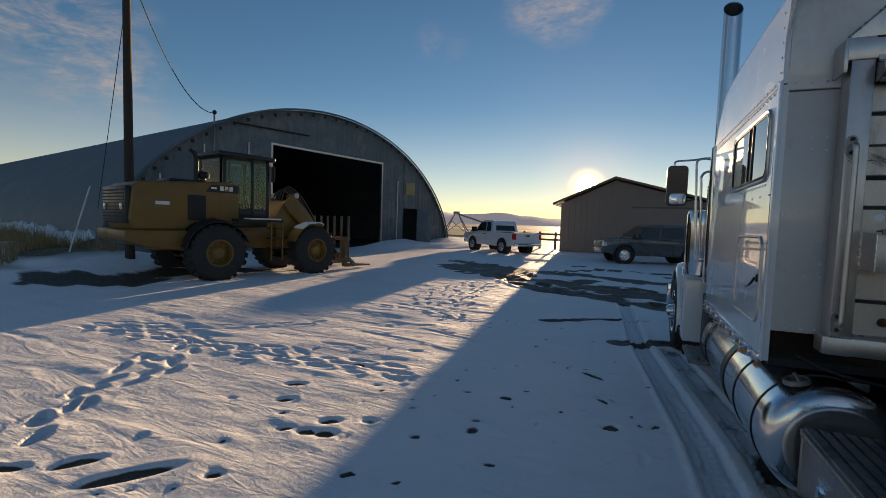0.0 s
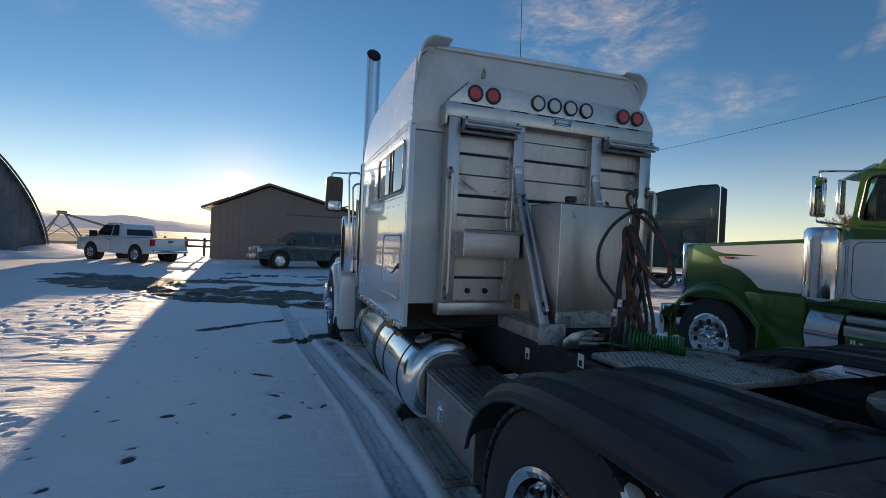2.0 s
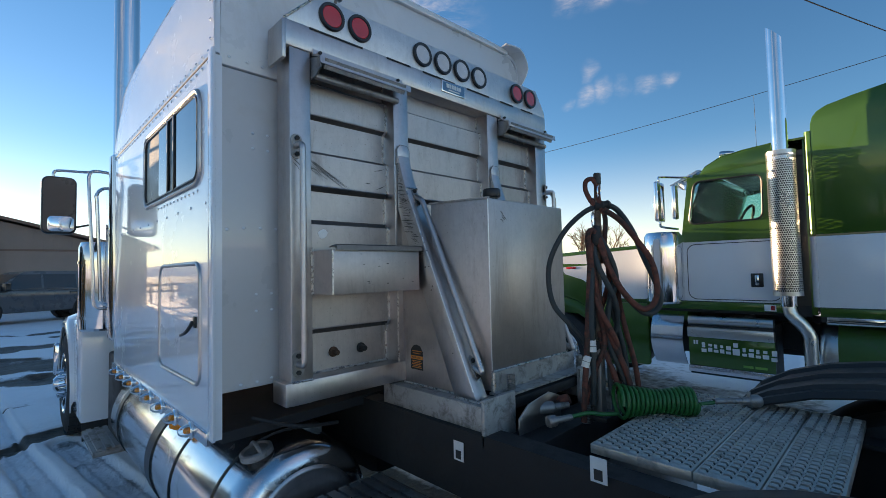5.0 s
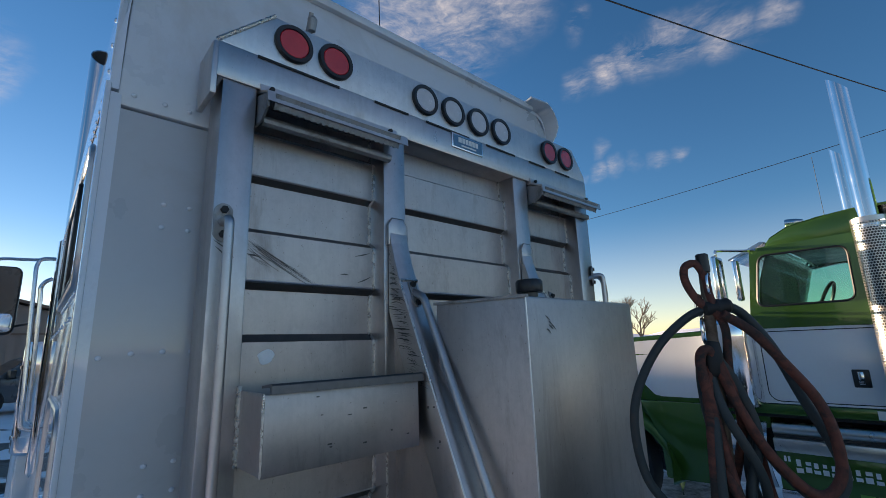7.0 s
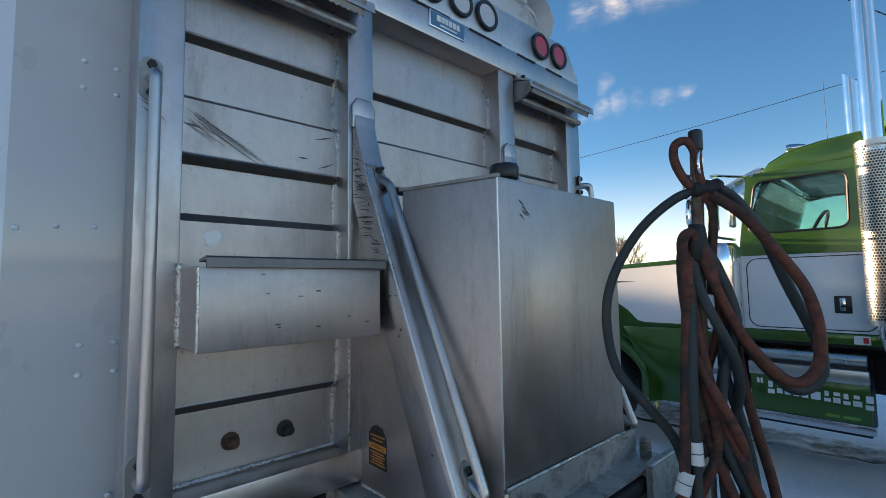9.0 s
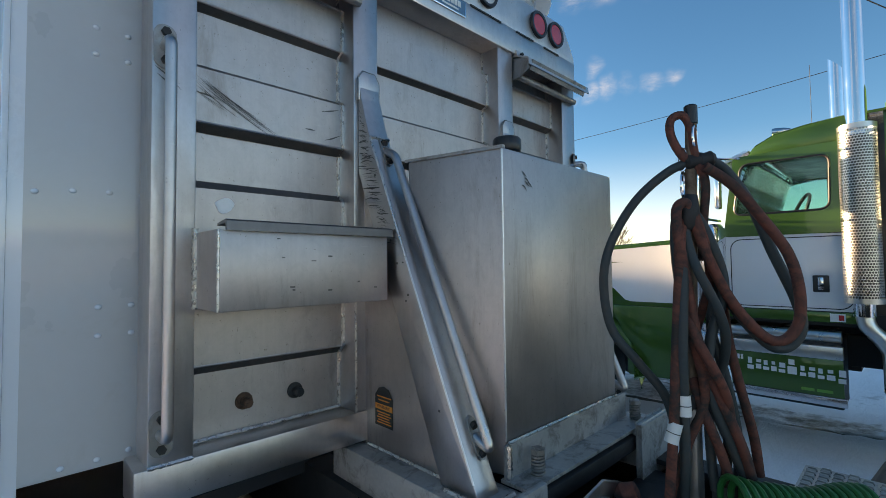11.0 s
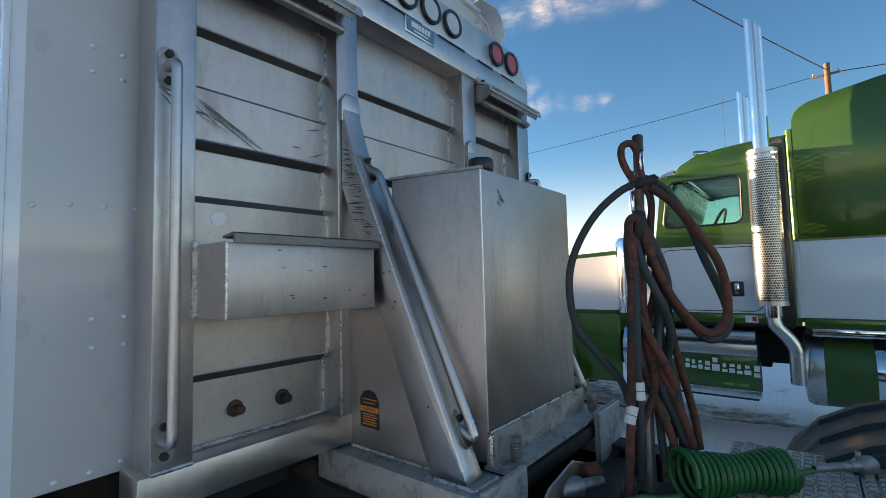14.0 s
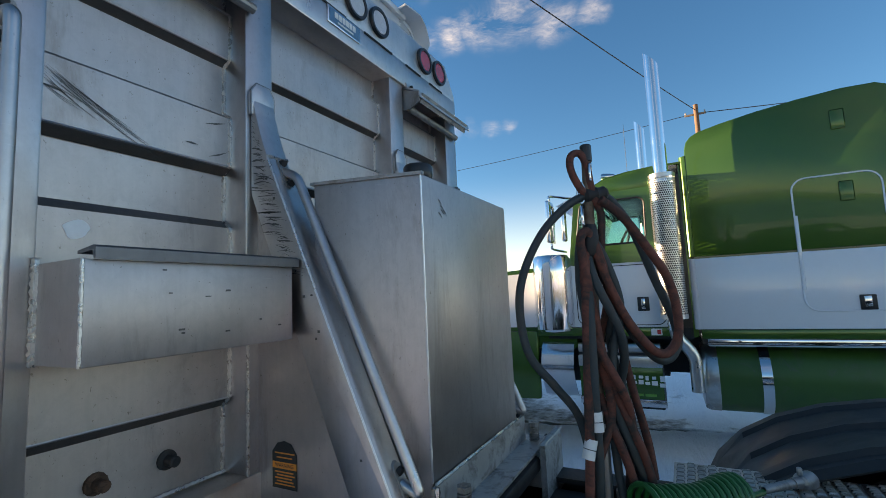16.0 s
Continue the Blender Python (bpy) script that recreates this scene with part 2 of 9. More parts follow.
# ---- materials ----
def material(name, base, rough=0.5, metal=0.0, var=0.12, scale=6.0, grain=60.0, bump=0.15, dirt=None, dirt_amount=0.0,
             dirt_scale=3.0, coat=0.0, stretch=(1, 1, 1), rough_var=0.1, bump_far=0.002, alpha=None, spec=0.5):
    m = bpy.data.materials.new(name)
    m.use_nodes = True
    nt = m.node_tree
    N, Lk = nt.nodes, nt.links
    bs = N["Principled BSDF"]
    bs.inputs["Metallic"].default_value = metal
    bs.inputs["Coat Weight"].default_value = coat
    bs.inputs["Coat Roughness"].default_value = 0.03
    bs.inputs["Specular IOR Level"].default_value = spec
    co, mp = N.new("ShaderNodeTexCoord"), N.new("ShaderNodeMapping")
    mp.inputs["Scale"].default_value = stretch
    Lk.new(co.outputs["Object"], mp.inputs["Vector"])

    def noise_at(s, detail=6.0, rough_=0.6, dist=0.2):
        n = N.new("ShaderNodeTexNoise")
        n.inputs["Scale"].default_value, n.inputs["Detail"].default_value = s, detail
        n.inputs["Roughness"].default_value, n.inputs["Distortion"].default_value = rough_, dist
        Lk.new(mp.outputs[0], n.inputs["Vector"])
        return n

    def remap(src, a, b, c, d):
        r = N.new("ShaderNodeMapRange")
        for k, v in enumerate((a, b, c, d)):
            r.inputs[k + 1].default_value = v
        Lk.new(src, r.inputs[0])
        return r.outputs[0]

    def mixc(f, a, b, blend="MIX"):
        x = N.new("ShaderNodeMix")
        x.data_type, x.blend_type = "RGBA", blend
        for key, v in (("Factor", f), ("A", a), ("B", b)):
            if hasattr(v, "is_linked"):
                Lk.new(v, x.inputs[key])
            elif key == "Factor":
                x.inputs[0].default_value = v
            else:
                x.inputs[key].default_value = (*v, 1)
        return x.outputs["Result"]

    big, fine = noise_at(scale), noise_at(grain, 4.0)
    lo, hi = tuple(c * (1 - var) for c in base), tuple(min(1, c * (1 + var)) for c in base)
    col = mixc(remap(big.outputs[0], 0.3, 0.7, 0, 1), lo, hi)
    col = mixc(remap(fine.outputs[0], 0.35, 0.65, 0, min(1.0, var * 2.0)), col, tuple(c * 0.8 for c in base))
    rgh = remap(big.outputs[0], 0.3, 0.7, max(0.02, rough - rough_var), min(1, rough + rough_var))
    if dirt is not None:
        dn = noise_at(dirt_scale, 8.0, 0.7, 0.6)
        f = remap(dn.outputs[0], 0.62 - 0.3 * dirt_amount, 0.75 - 0.2 * dirt_amount, 0, min(1.0, 0.35 + dirt_amount))
        col = mixc(f, col, dirt)
        a = N.new("ShaderNodeMath")
        a.operation = "MULTIPLY_ADD"
        Lk.new(f, a.inputs[0])
        a.inputs[1].default_value = 0.4
        Lk.new(rgh, a.inputs[2])
        rgh = a.outputs[0]
    Lk.new(col, bs.inputs["Base Color"])
    Lk.new(rgh, bs.inputs["Roughness"])
    if bump > 0:
        bp = N.new("ShaderNodeBump")
        bp.inputs["Strength"].default_value, bp.inputs["Distance"].default_value = bump, bump_far
        Lk.new(fine.outputs[0], bp.inputs["Height"])
        Lk.new(bp.outputs[0], bs.inputs["Normal"])
    return m


def glass(name, tint=(0.6, 0.65, 0.66), rough=0.02):
    m = bpy.data.materials.new(name)
    m.use_nodes = True
    nt = m.node_tree
    N, Lk = nt.nodes, nt.links
    N.clear()
    out, mix, tr, gl, fr = N.new("ShaderNodeOutputMaterial"), N.new("ShaderNodeMixShader"), N.new("ShaderNodeBsdfTransparent"), N.new("ShaderNodeBsdfGlossy"), N.new("ShaderNodeFresnel")
    fr.inputs["IOR"].default_value = 1.5
    tr.inputs["Color"].default_value = (*tint, 1)
    gl.inputs["Roughness"].default_value = rough
    Lk.new(fr.outputs[0], mix.inputs[0])
    Lk.new(tr.outputs[0], mix.inputs[1])
    Lk.new(gl.outputs[0], mix.inputs[2])
    Lk.new(mix.outputs[0], out.inputs[0])
    return m


def metal_sheet(name, base, rough, grime=0.35, brush=(80, 80, 2.2), spots=0.5, grime_tone=(0.30, 0.24, 0.18)):
    """Bare aluminium: mottled, brushed up and down, with run-down grime and small pits."""
    m = bpy.data.materials.new(name)
    m.use_nodes = True
    N, Lk = m.node_tree.nodes, m.node_tree.links
    bs = N["Principled BSDF"]
    bs.inputs["Metallic"].default_value = 1.0
    co = N.new("ShaderNodeTexCoord")

    def nz(stretch, scale, detail, rough_=0.6, dist=0.2):
        mp, n = N.new("ShaderNodeMapping"), N.new("ShaderNodeTexNoise")
        mp.inputs["Scale"].default_value = stretch
        Lk.new(co.outputs["Object"], mp.inputs["Vector"])
        Lk.new(mp.outputs[0], n.inputs["Vector"])
        n.inputs["Scale"].default_value, n.inputs["Detail"].default_value = scale, detail
        n.inputs["Roughness"].default_value, n.inputs["Distortion"].default_value = rough_, dist
        return n.outputs[0]

    def rmp(src, a, b, c, d):
        r = N.new("ShaderNodeMapRange")
        for k, v in enumerate((a, b, c, d)):
            r.inputs[k + 1].default_value = v
        Lk.new(src, r.inputs[0])
        return r.outputs[0]

    def mx(f, a, b):
        x = N.new("ShaderNodeMix")
        x.data_type = "RGBA"
        Lk.new(f, x.inputs["Factor"])
        for key, v in (("A", a), ("B", b)):
            if hasattr(v, "is_linked"):
                Lk.new(v, x.inputs[key])
            else:
                x.inputs[key].default_value = (*v, 1)
        return x.outputs["Result"]

    def ma(a, k, b):
        q = N.new("ShaderNodeMath")
        q.operation = "MULTIPLY_ADD"
        Lk.new(a, q.inputs[0])
        q.inputs[1].default_value = k
        Lk.new(b, q.inputs[2])
        return q.outputs[0]

    big, fine, wave = nz((1, 1, 0.6), 3.2, 5, 0.55, 0.6), nz(brush, 1.0, 5), nz((1, 1, 0.8), 1.9, 2, 0.5, 0.3)
    run, pit = nz((7, 7, 1.7), 1.0, 8, 0.72, 0.6), nz((1, 1, 0.7), 120.0, 3, 0.7)
    rub, scr = nz((16, 16, 1.2), 1.0, 4, 0.6, 0.5), nz((5, 5, 120), 1.0, 3, 0.5, 1.2)
    col = mx(rmp(big, 0.32, 0.68, 0, 1), tuple(c * 0.88 for c in base), tuple(min(1, c * 1.06) for c in base))
    col = mx(rmp(fine, 0.35, 0.7, 0, 0.16), col, tuple(c * 0.68 for c in base))
    g = rmp(run, 0.55, 0.76, 0, grime)
    col = mx(g, col, grime_tone)
    col = mx(rmp(pit, 0.66, 0.72, 0, spots), col, (0.14, 0.12, 0.10))
    col = mx(rmp(nz((1, 1, 0.8), 34.0, 6, 0.7, 0.4), 0.42, 0.70, 0, 0.30), col, tuple(c * 0.62 for c in base))
    col = mx(rmp(scr, 0.71, 0.77, 0, 0.3), col, tuple(min(1, c * 1.25) for c in base))
    Lk.new(col, bs.inputs["Base Color"])
    r1 = ma(g, 0.4, rmp(big, 0.3, 0.7, rough - 0.09, rough + 0.09))
    Lk.new(ma(fine, 0.05, ma(rub, 0.16, r1)), bs.inputs["Roughness"])
    bp = N.new("ShaderNodeBump")
    bp.inputs["Strength"].default_value, bp.inputs["Distance"].default_value = 0.16, 0.010
    Lk.new(ma(fine, 0.03, ma(big, 0.35, wave)), bp.inputs["Height"])
    Lk.new(bp.outputs[0], bs.inputs["Normal"])
    return m


M_WHITE = material("white_paint", (0.70, 0.73, 0.765), 0.25, 0.0, 0.02, 2.0, 30, 0.01, dirt=(0.45, 0.43, 0.4), dirt_amount=0.08, dirt_scale=2.2, coat=1.0, rough_var=0.04)
# lighter white for the back edge and lips of the sleeper roof
M_WHITE_ROOF = material("roof_back_white", (0.63, 0.64, 0.655), 0.34, 0.0, 0.04, 2.0, 40, 0.03, dirt=(0.45, 0.43, 0.40), dirt_amount=0.22, dirt_scale=1.6, coat=0.5)
# the white paint again, toned down for the shaded back wall
M_WHITE_SHADED = material("shaded_white_paint", (0.495, 0.494, 0.49), 0.32, 0.0, 0.04, 2.0, 40, 0.03, dirt=(0.40, 0.37, 0.33), dirt_amount=0.25, dirt_scale=1.6, coat=0.55)
M_ALU = metal_sheet("mill_aluminium", (0.59, 0.55, 0.535), 0.26, 0.38, spots=0.4)
M_PANEL = metal_sheet("light_panel_sheet", (0.78, 0.75, 0.73), 0.40, 0.30, spots=0.4)
M_PLATE = metal_sheet("aluminium_sheet", (0.53, 0.482, 0.46), 0.36, 0.55, spots=0.65, grime_tone=(0.22, 0.165, 0.12))
# darker metal for the slanted steps between the boards
M_BEND = metal_sheet("dark_bend", (0.25, 0.225, 0.21), 0.33, 0.5, spots=0.5, grime_tone=(0.10, 0.08, 0.065))
M_LIP = metal_sheet("scuffed_lip", (0.20, 0.20, 0.205), 0.36, 0.75, spots=0.8, grime_tone=(0.06, 0.055, 0.05))
M_WELD = material("weld_bead", (0.72, 0.69, 0.65), 0.3, 1.0, 0.2, 40, 250, 0.5)
M_SCUFF = material("black_scuff", (0.13, 0.125, 0.12), 0.7, 0.3, 0.2, 20, 90, 0.1)
M_CHROME = material("polished_chrome", (0.78, 0.78, 0.79), 0.07, 1.0, 0.03, 5, 60, 0.015, dirt=(0.35, 0.33, 0.3), dirt_amount=0.08, rough_var=0.03)
M_POLISHED = material("polished_aluminium", (0.7, 0.7, 0.71), 0.16, 1.0, 0.05, 4, 80, 0.03, dirt=(0.32, 0.3, 0.28), dirt_amount=0.2, dirt_scale=6, rough_var=0.06)
M_DULLSTEEL = material("dull_steel", (0.34, 0.33, 0.32), 0.5, 0.8, 0.2, 8, 90, 0.15, dirt=(0.16, 0.12, 0.09), dirt_amount=0.4, dirt_scale=9)
M_FRAME = material("dirty_black_frame", (0.014, 0.014, 0.015), 0.6, 0.0, 0.3, 4, 50, 0.2, dirt=(0.035, 0.03, 0.025), dirt_amount=0.35, dirt_scale=7)
M_RUBBER = material("tyre_rubber", (0.024, 0.024, 0.025), 0.78, 0.0, 0.2, 5, 60, 0.25, dirt=(0.065, 0.06, 0.055), dirt_amount=0.35, dirt_scale=6)
M_PLASTIC = material("black_poly_fender", (0.030, 0.032, 0.032), 0.52, 0.0, 0.2, 3, 80, 0.12, dirt=(0.045, 0.042, 0.038), dirt_amount=0.25, dirt_scale=3, rough_var=0.1, spec=0.36)
M_BLACK = material("black_trim", (0.015, 0.015, 0.016), 0.35, 0.0, 0.2, 6, 60, 0.05)
M_DARK = material("dark_interior", (0.02, 0.02, 0.022), 0.8, 0.0, 0.2, 4, 30, 0.1)
M_RED_LENS = material("red_lens", (0.62, 0.025, 0.03), 0.16, 0.0, 0.06, 30, 260, 0.5, coat=0.6, bump_far=0.003)
M_CLEAR_LENS = material("clear_lens", (0.62, 0.58, 0.57), 0.22, 0.1, 0.08, 30, 260, 0.5, coat=0.6, bump_far=0.003)
M_AMBER = material("amber_lens", (0.85, 0.24, 0.01), 0.2, 0.0, 0.1, 20, 200, 0.3, coat=0.5)
M_GREEN = material("metallic_green_paint", (0.045, 0.125, 0.018), 0.22, 0.3, 0.06, 3, 400, 0.03, coat=0.55, rough_var=0.04)
M_GREEN_DUSTY = material("dusty_green_paint", (0.045, 0.12, 0.022), 0.42, 0.1, 0.1, 3, 120, 0.05, dirt=(0.10, 0.11, 0.08), dirt_amount=0.25, dirt_scale=5, coat=0.1, rough_var=0.06)
M_GREEN_DARK = material("dark_green_line", (0.012, 0.04, 0.012), 0.25, 0.1, 0.05, 3, 100, 0.02, coat=0.5)
M_GWHITE = material("white_panel_paint", (0.76, 0.78, 0.8), 0.22, 0.0, 0.02, 2, 40, 0.02, coat=0.7, rough_var=0.04)
M_TEAL = material("dark_teal_paint", (0.008, 0.040, 0.044), 0.3, 0.1, 0.1, 3, 60, 0.03, coat=0.5)
M_HOSE_RED = material("red_rubber_hose", (0.19, 0.058, 0.04), 0.7, 0.0, 0.3, 8, 120, 0.2, dirt=(0.045, 0.038, 0.034), dirt_amount=0.7, dirt_scale=16, spec=0.3)
M_HOSE_BLUE = material("grey_blue_rubber_hose", (0.03, 0.042, 0.045), 0.65, 0.0, 0.25, 8, 120, 0.15, dirt=(0.085, 0.07, 0.058), dirt_amount=0.35, dirt_scale=14)
M_COIL = material("green_coiled_cable", (0.004, 0.13, 0.03), 0.36, 0.0, 0.15, 10, 80, 0.05)
M_STICKER = material("white_sticker", (0.75, 0.75, 0.73), 0.5, 0.0, 0.05, 20, 90, 0.02)
M_STICKER_BLK = material("black_sticker", (0.02, 0.02, 0.02), 0.45, 0.0, 0.1, 20, 90, 0.02)
M_STICKER_OR = material("orange_sticker", (0.75, 0.25, 0.04), 0.5, 0.0, 0.1, 20, 90, 0.02)
M_BLUE_PLATE = material("blue_maker_plate", (0.07, 0.2, 0.32), 0.4, 0.1, 0.1, 20, 90, 0.02)
M_YELLOW = material("yellow_machine_paint", (0.21, 0.105, 0.018), 0.42, 0.0, 0.15, 3, 60, 0.06, dirt=(0.16, 0.11, 0.06), dirt_amount=0.35, dirt_scale=2.5, coat=0.1)
M_BARN = material("galvanised_sheet", (0.105, 0.150, 0.178), 0.55, 0.15, 0.22, 0.6, 8, 0.08, dirt=(0.23, 0.26, 0.27), dirt_amount=0.45, dirt_scale=0.7)
M_WOODPOLE = material("weathered_pole", (0.05, 0.034, 0.026), 0.85, 0.0, 0.3, 5, 40, 0.4, stretch=(1, 1, 0.1))
M_TIMBER = material("grey_timber", (0.17, 0.13, 0.10), 0.85, 0.0, 0.25, 4, 40, 0.4, stretch=(1, 1, 0.15))
M_SIDING = material("tan_siding", (0.24, 0.19, 0.165), 0.7, 0.0, 0.1, 1.2, 20, 0.1)
M_SHEDROOF = material("brown_metal_roof", (0.14, 0.085, 0.065), 0.45, 0.3, 0.12, 1.0, 20, 0.08)
M_GRAVEL_BARK = material("bark", (0.16, 0.12, 0.1), 0.9, 0.0, 0.25, 10, 60, 0.3)
M_SILVER = material("grey_car_paint", (0.075, 0.08, 0.085), 0.3, 0.4, 0.05, 3, 80, 0.03, coat=0.7)
M_CGLASS = glass("cab_glass", (0.66, 0.88, 0.84))
M_CLEARPLASTIC = glass("clear_dome", (0.92, 0.93, 0.93), 0.08)
M_GRASS = material("dry_grass", (0.36, 0.25, 0.125), 0.85, 0.0, 0.3, 3, 30, 0.1)


# ---- ground ----
def axis_steps(lo, hi, step, far, grow=1.16):
    mid = list(np.arange(lo, hi + step / 2, step))
    left, right, s, a, b = [], [], step, lo, hi
    while a > -far or b < far:
        s *= grow
        a, b = a - s, b + s
        left.append(a)
        right.append(b)
    return np.array(left[::-1] + mid + right)


def value_noise(x, y, size, seed):
    """Smooth random field in numpy, about -1 to 1."""
    rng = np.random.RandomState(seed)
    g = rng.uniform(-1, 1, (256, 256))
    u, v = x / size, y / size
    i, j = np.floor(u).astype(int), np.floor(v).astype(int)
    f, h = u - i, v - j
    f, h = f * f * (3 - 2 * f), h * h * (3 - 2 * h)
    i, j = i % 256, j % 256
    i1, j1 = (i + 1) % 256, (j + 1) % 256
    return (g[i, j] * (1 - f) + g[i1, j] * f) * (1 - h) + (g[i, j1] * (1 - f) + g[i1, j1] * f) * h


def seg_dist(x, y, pts):
    """Distance to a line of points, and the way along it."""
    best, along, run = np.full(x.shape, 1e9), np.zeros(x.shape), 0.0
    for (ax, ay), (bx, by) in zip(pts, pts[1:]):
        dx, dy = bx - ax, by - ay
        n = math.hypot(dx, dy)
        t = np.clip(((x - ax) * dx + (y - ay) * dy) / n ** 2, 0, 1)
        d = np.hypot(x - ax - t * dx, y - ay - t * dy)
        along = np.where(d < best, run + t * n, along)
        best = np.minimum(best, d)
        run += n
    return best, along


gx = axis_steps(-9.0, -0.4, 0.03, 2600, 1.13)
gx = np.unique(np.concatenate([gx[(gx < -1.9) | (gx > -0.5)], np.arange(-1.9, -0.5, 0.018)]))
gx = np.unique(np.concatenate([gx[(gx < 2.4) | (gx > 6.0)], np.arange(2.4, 6.0, 0.045)]))
gy = axis_steps(-2.0, 11.0, 0.03, 2600, 1.13)
X, Y = np.meshgrid(gx, gy)
nearness = np.clip(1 - (np.hypot(X + 3, Y - 5) - 30) / 30, 0, 1)
Z = nearness * (0.035 * value_noise(X, Y, 3.1, 1) + 0.012 * value_noise(X, Y, 0.9, 2) + 0.004 * value_noise(X, Y, 0.33, 3) + 0.0026 * value_noise(X, Y, 0.13, 9) + 0.0012 * value_noise(X, Y, 0.07, 19))
Z += nearness * 0.006 * np.maximum(0, value_noise(X * 0.8, Y * 1.6, 0.35, 31)) ** 2 * 1.6 - nearness * 0.004 * np.maximum(0, value_noise(X * 0.6 + Y * .2, Y * 2.4, 0.45, 32)) ** 2
Z += nearness * 0.005 * value_noise(X * 0.5 + Y * 0.1, Y * 2.2, 0.6, 4)          # wind ripples across the sun
# berms: ploughed snow before the barn and the rough bank round the pole
bd, bt = seg_dist(X, Y, [(-15.2, 19.5), (-14.6, 24.0), (-14.3, 30.0)])
Z += 0.45 * np.exp(-(bd / 1.1) ** 2) * (1 + 0.5 * value_noise(X, Y, 0.8, 5))
bd, bt = seg_dist(X, Y, [(-26.0, 7.0), (-20.0, 6.0), (-15.6, 4.4), (-15.2, 6.0)])
Z += 0.5 * np.exp(-(bd / 1.8) ** 2) * (1 + 0.35 * value_noise(X, Y, 1.1, 6))
# far swells
Z += np.clip((np.hypot(X, Y) - 90) / 400, 0, 1) * 2.0 * value_noise(X, Y, 160, 7)

# tracks and foot marks
bare = np.zeros(X.shape)
rng = np.random.RandomState(4)


def dent(cx, cy, rx, ry, ang, depth, dark=0.0, rim=0.35):
    global Z, bare
    sel = (np.abs(X - cx) < 3 * rx + 3 * ry) & (np.abs(Y - cy) < 3 * rx + 3 * ry)
    if not sel.any():
        return
    c, s = math.cos(ang), math.sin(ang)
    u, v = ((X[sel] - cx) * c + (Y[sel] - cy) * s) / rx, (-(X[sel] - cx) * s + (Y[sel] - cy) * c) / ry
    q = u * u + v * v
    Z[sel] += -depth * np.exp(-(q ** 3)) * (1 - 0.45 * np.exp(-((u - 0.1) / 0.16) ** 2)) + depth * rim * np.exp(-((np.sqrt(q) - 1.4) / 0.28) ** 2) * (0.5 + 0.5 * u)
    if dark:
        bare[sel] = np.maximum(bare[sel], dark * np.clip(1.25 - q, 0, 1))


def steps_along(pts, pace, spread, depth=0.026, size=1.0, dark=0.0):
    P = curve([(a, b, 0) for a, b in pts], 40)
    run, side = 0.0, 1
    for p, q in zip(P, P[1:]):
        run += (q - p).length
        if run > pace:
            run, side = 0.0, -side
            a = math.atan2(q.y - p.y, q.x - p.x)
            dent(p.x - math.sin(a) * spread * side + rng.uniform(-.03, .03), p.y + math.cos(a) * spread * side + rng.uniform(-.03, .03),
                 0.115 * size * rng.uniform(.7, 1.15), 0.038 * size * rng.uniform(.8, 1.1), a + rng.uniform(-.2, .2), depth * rng.uniform(.7, 1.2), dark)


steps_along([(-5.2, -1.6), (-5.71, -0.98), (-6.0, -0.61), (-6.28, -0.21), (-6.3, 0.2), (-6.38, 0.6), (-7.0, 0.95)], 0.30, 0.07, 0.042, 1.25)
steps_along([(-5.1, -1.7), (-5.6, -1.06), (-5.78, -0.82), (-6.09, -0.4), (-6.5, 0.0), (-6.62, 0.32), (-7.1, 0.8)], 0.33, 0.07, 0.042, 1.2)
steps_along([(-6.22, 0.3), (-6.53, 0.99), (-7.18, 1.45), (-7.6, 1.6)], 0.3, 0.08, 0.04, 1.2)
steps_along([(-9.0, 1.3), (-7.9, 1.36), (-7.15, 1.46), (-6.34, 1.56), (-5.8, 1.75), (-5.21, 1.7), (-4.56, 1.81), (-3.84, 1.71)], 0.21, 0.08, 0.036, 1.25)
steps_along([(-8.6, 1.5), (-7.4, 1.66), (-6.6, 1.5), (-5.92, 1.42), (-4.96, 1.58), (-4.3, 1.6), (-3.8, 1.5)], 0.23, 0.09, 0.034, 1.2)
steps_along([(-9.1, 1.4), (-8.04, 1.87), (-7.02, 2.5), (-6.21, 3.38)], 0.22, 0.08, 0.03, 1.2)
steps_along([(-6.3, 5.1), (-5.22, 4.98), (-4.76, 4.97), (-4.6, 4.5)], 0.2, 0.14, 0.034, 1.3)
steps_along([(-8.2, 4.6), (-6.4, 4.3), (-5.6, 4.6)], 0.38, 0.1, 0.018)
for k in range(7):
    o = rng.uniform(-.7, .7)
    steps_along([(-5.3 + o, 5.0 + k * 0.1), (-5.6 + o * .8, 7.4), (-5.5 + o * .6, 10.2), (-5.4 + o * .7, 13.0)], 0.47, 0.09, 0.026, 1.0, 0.35)
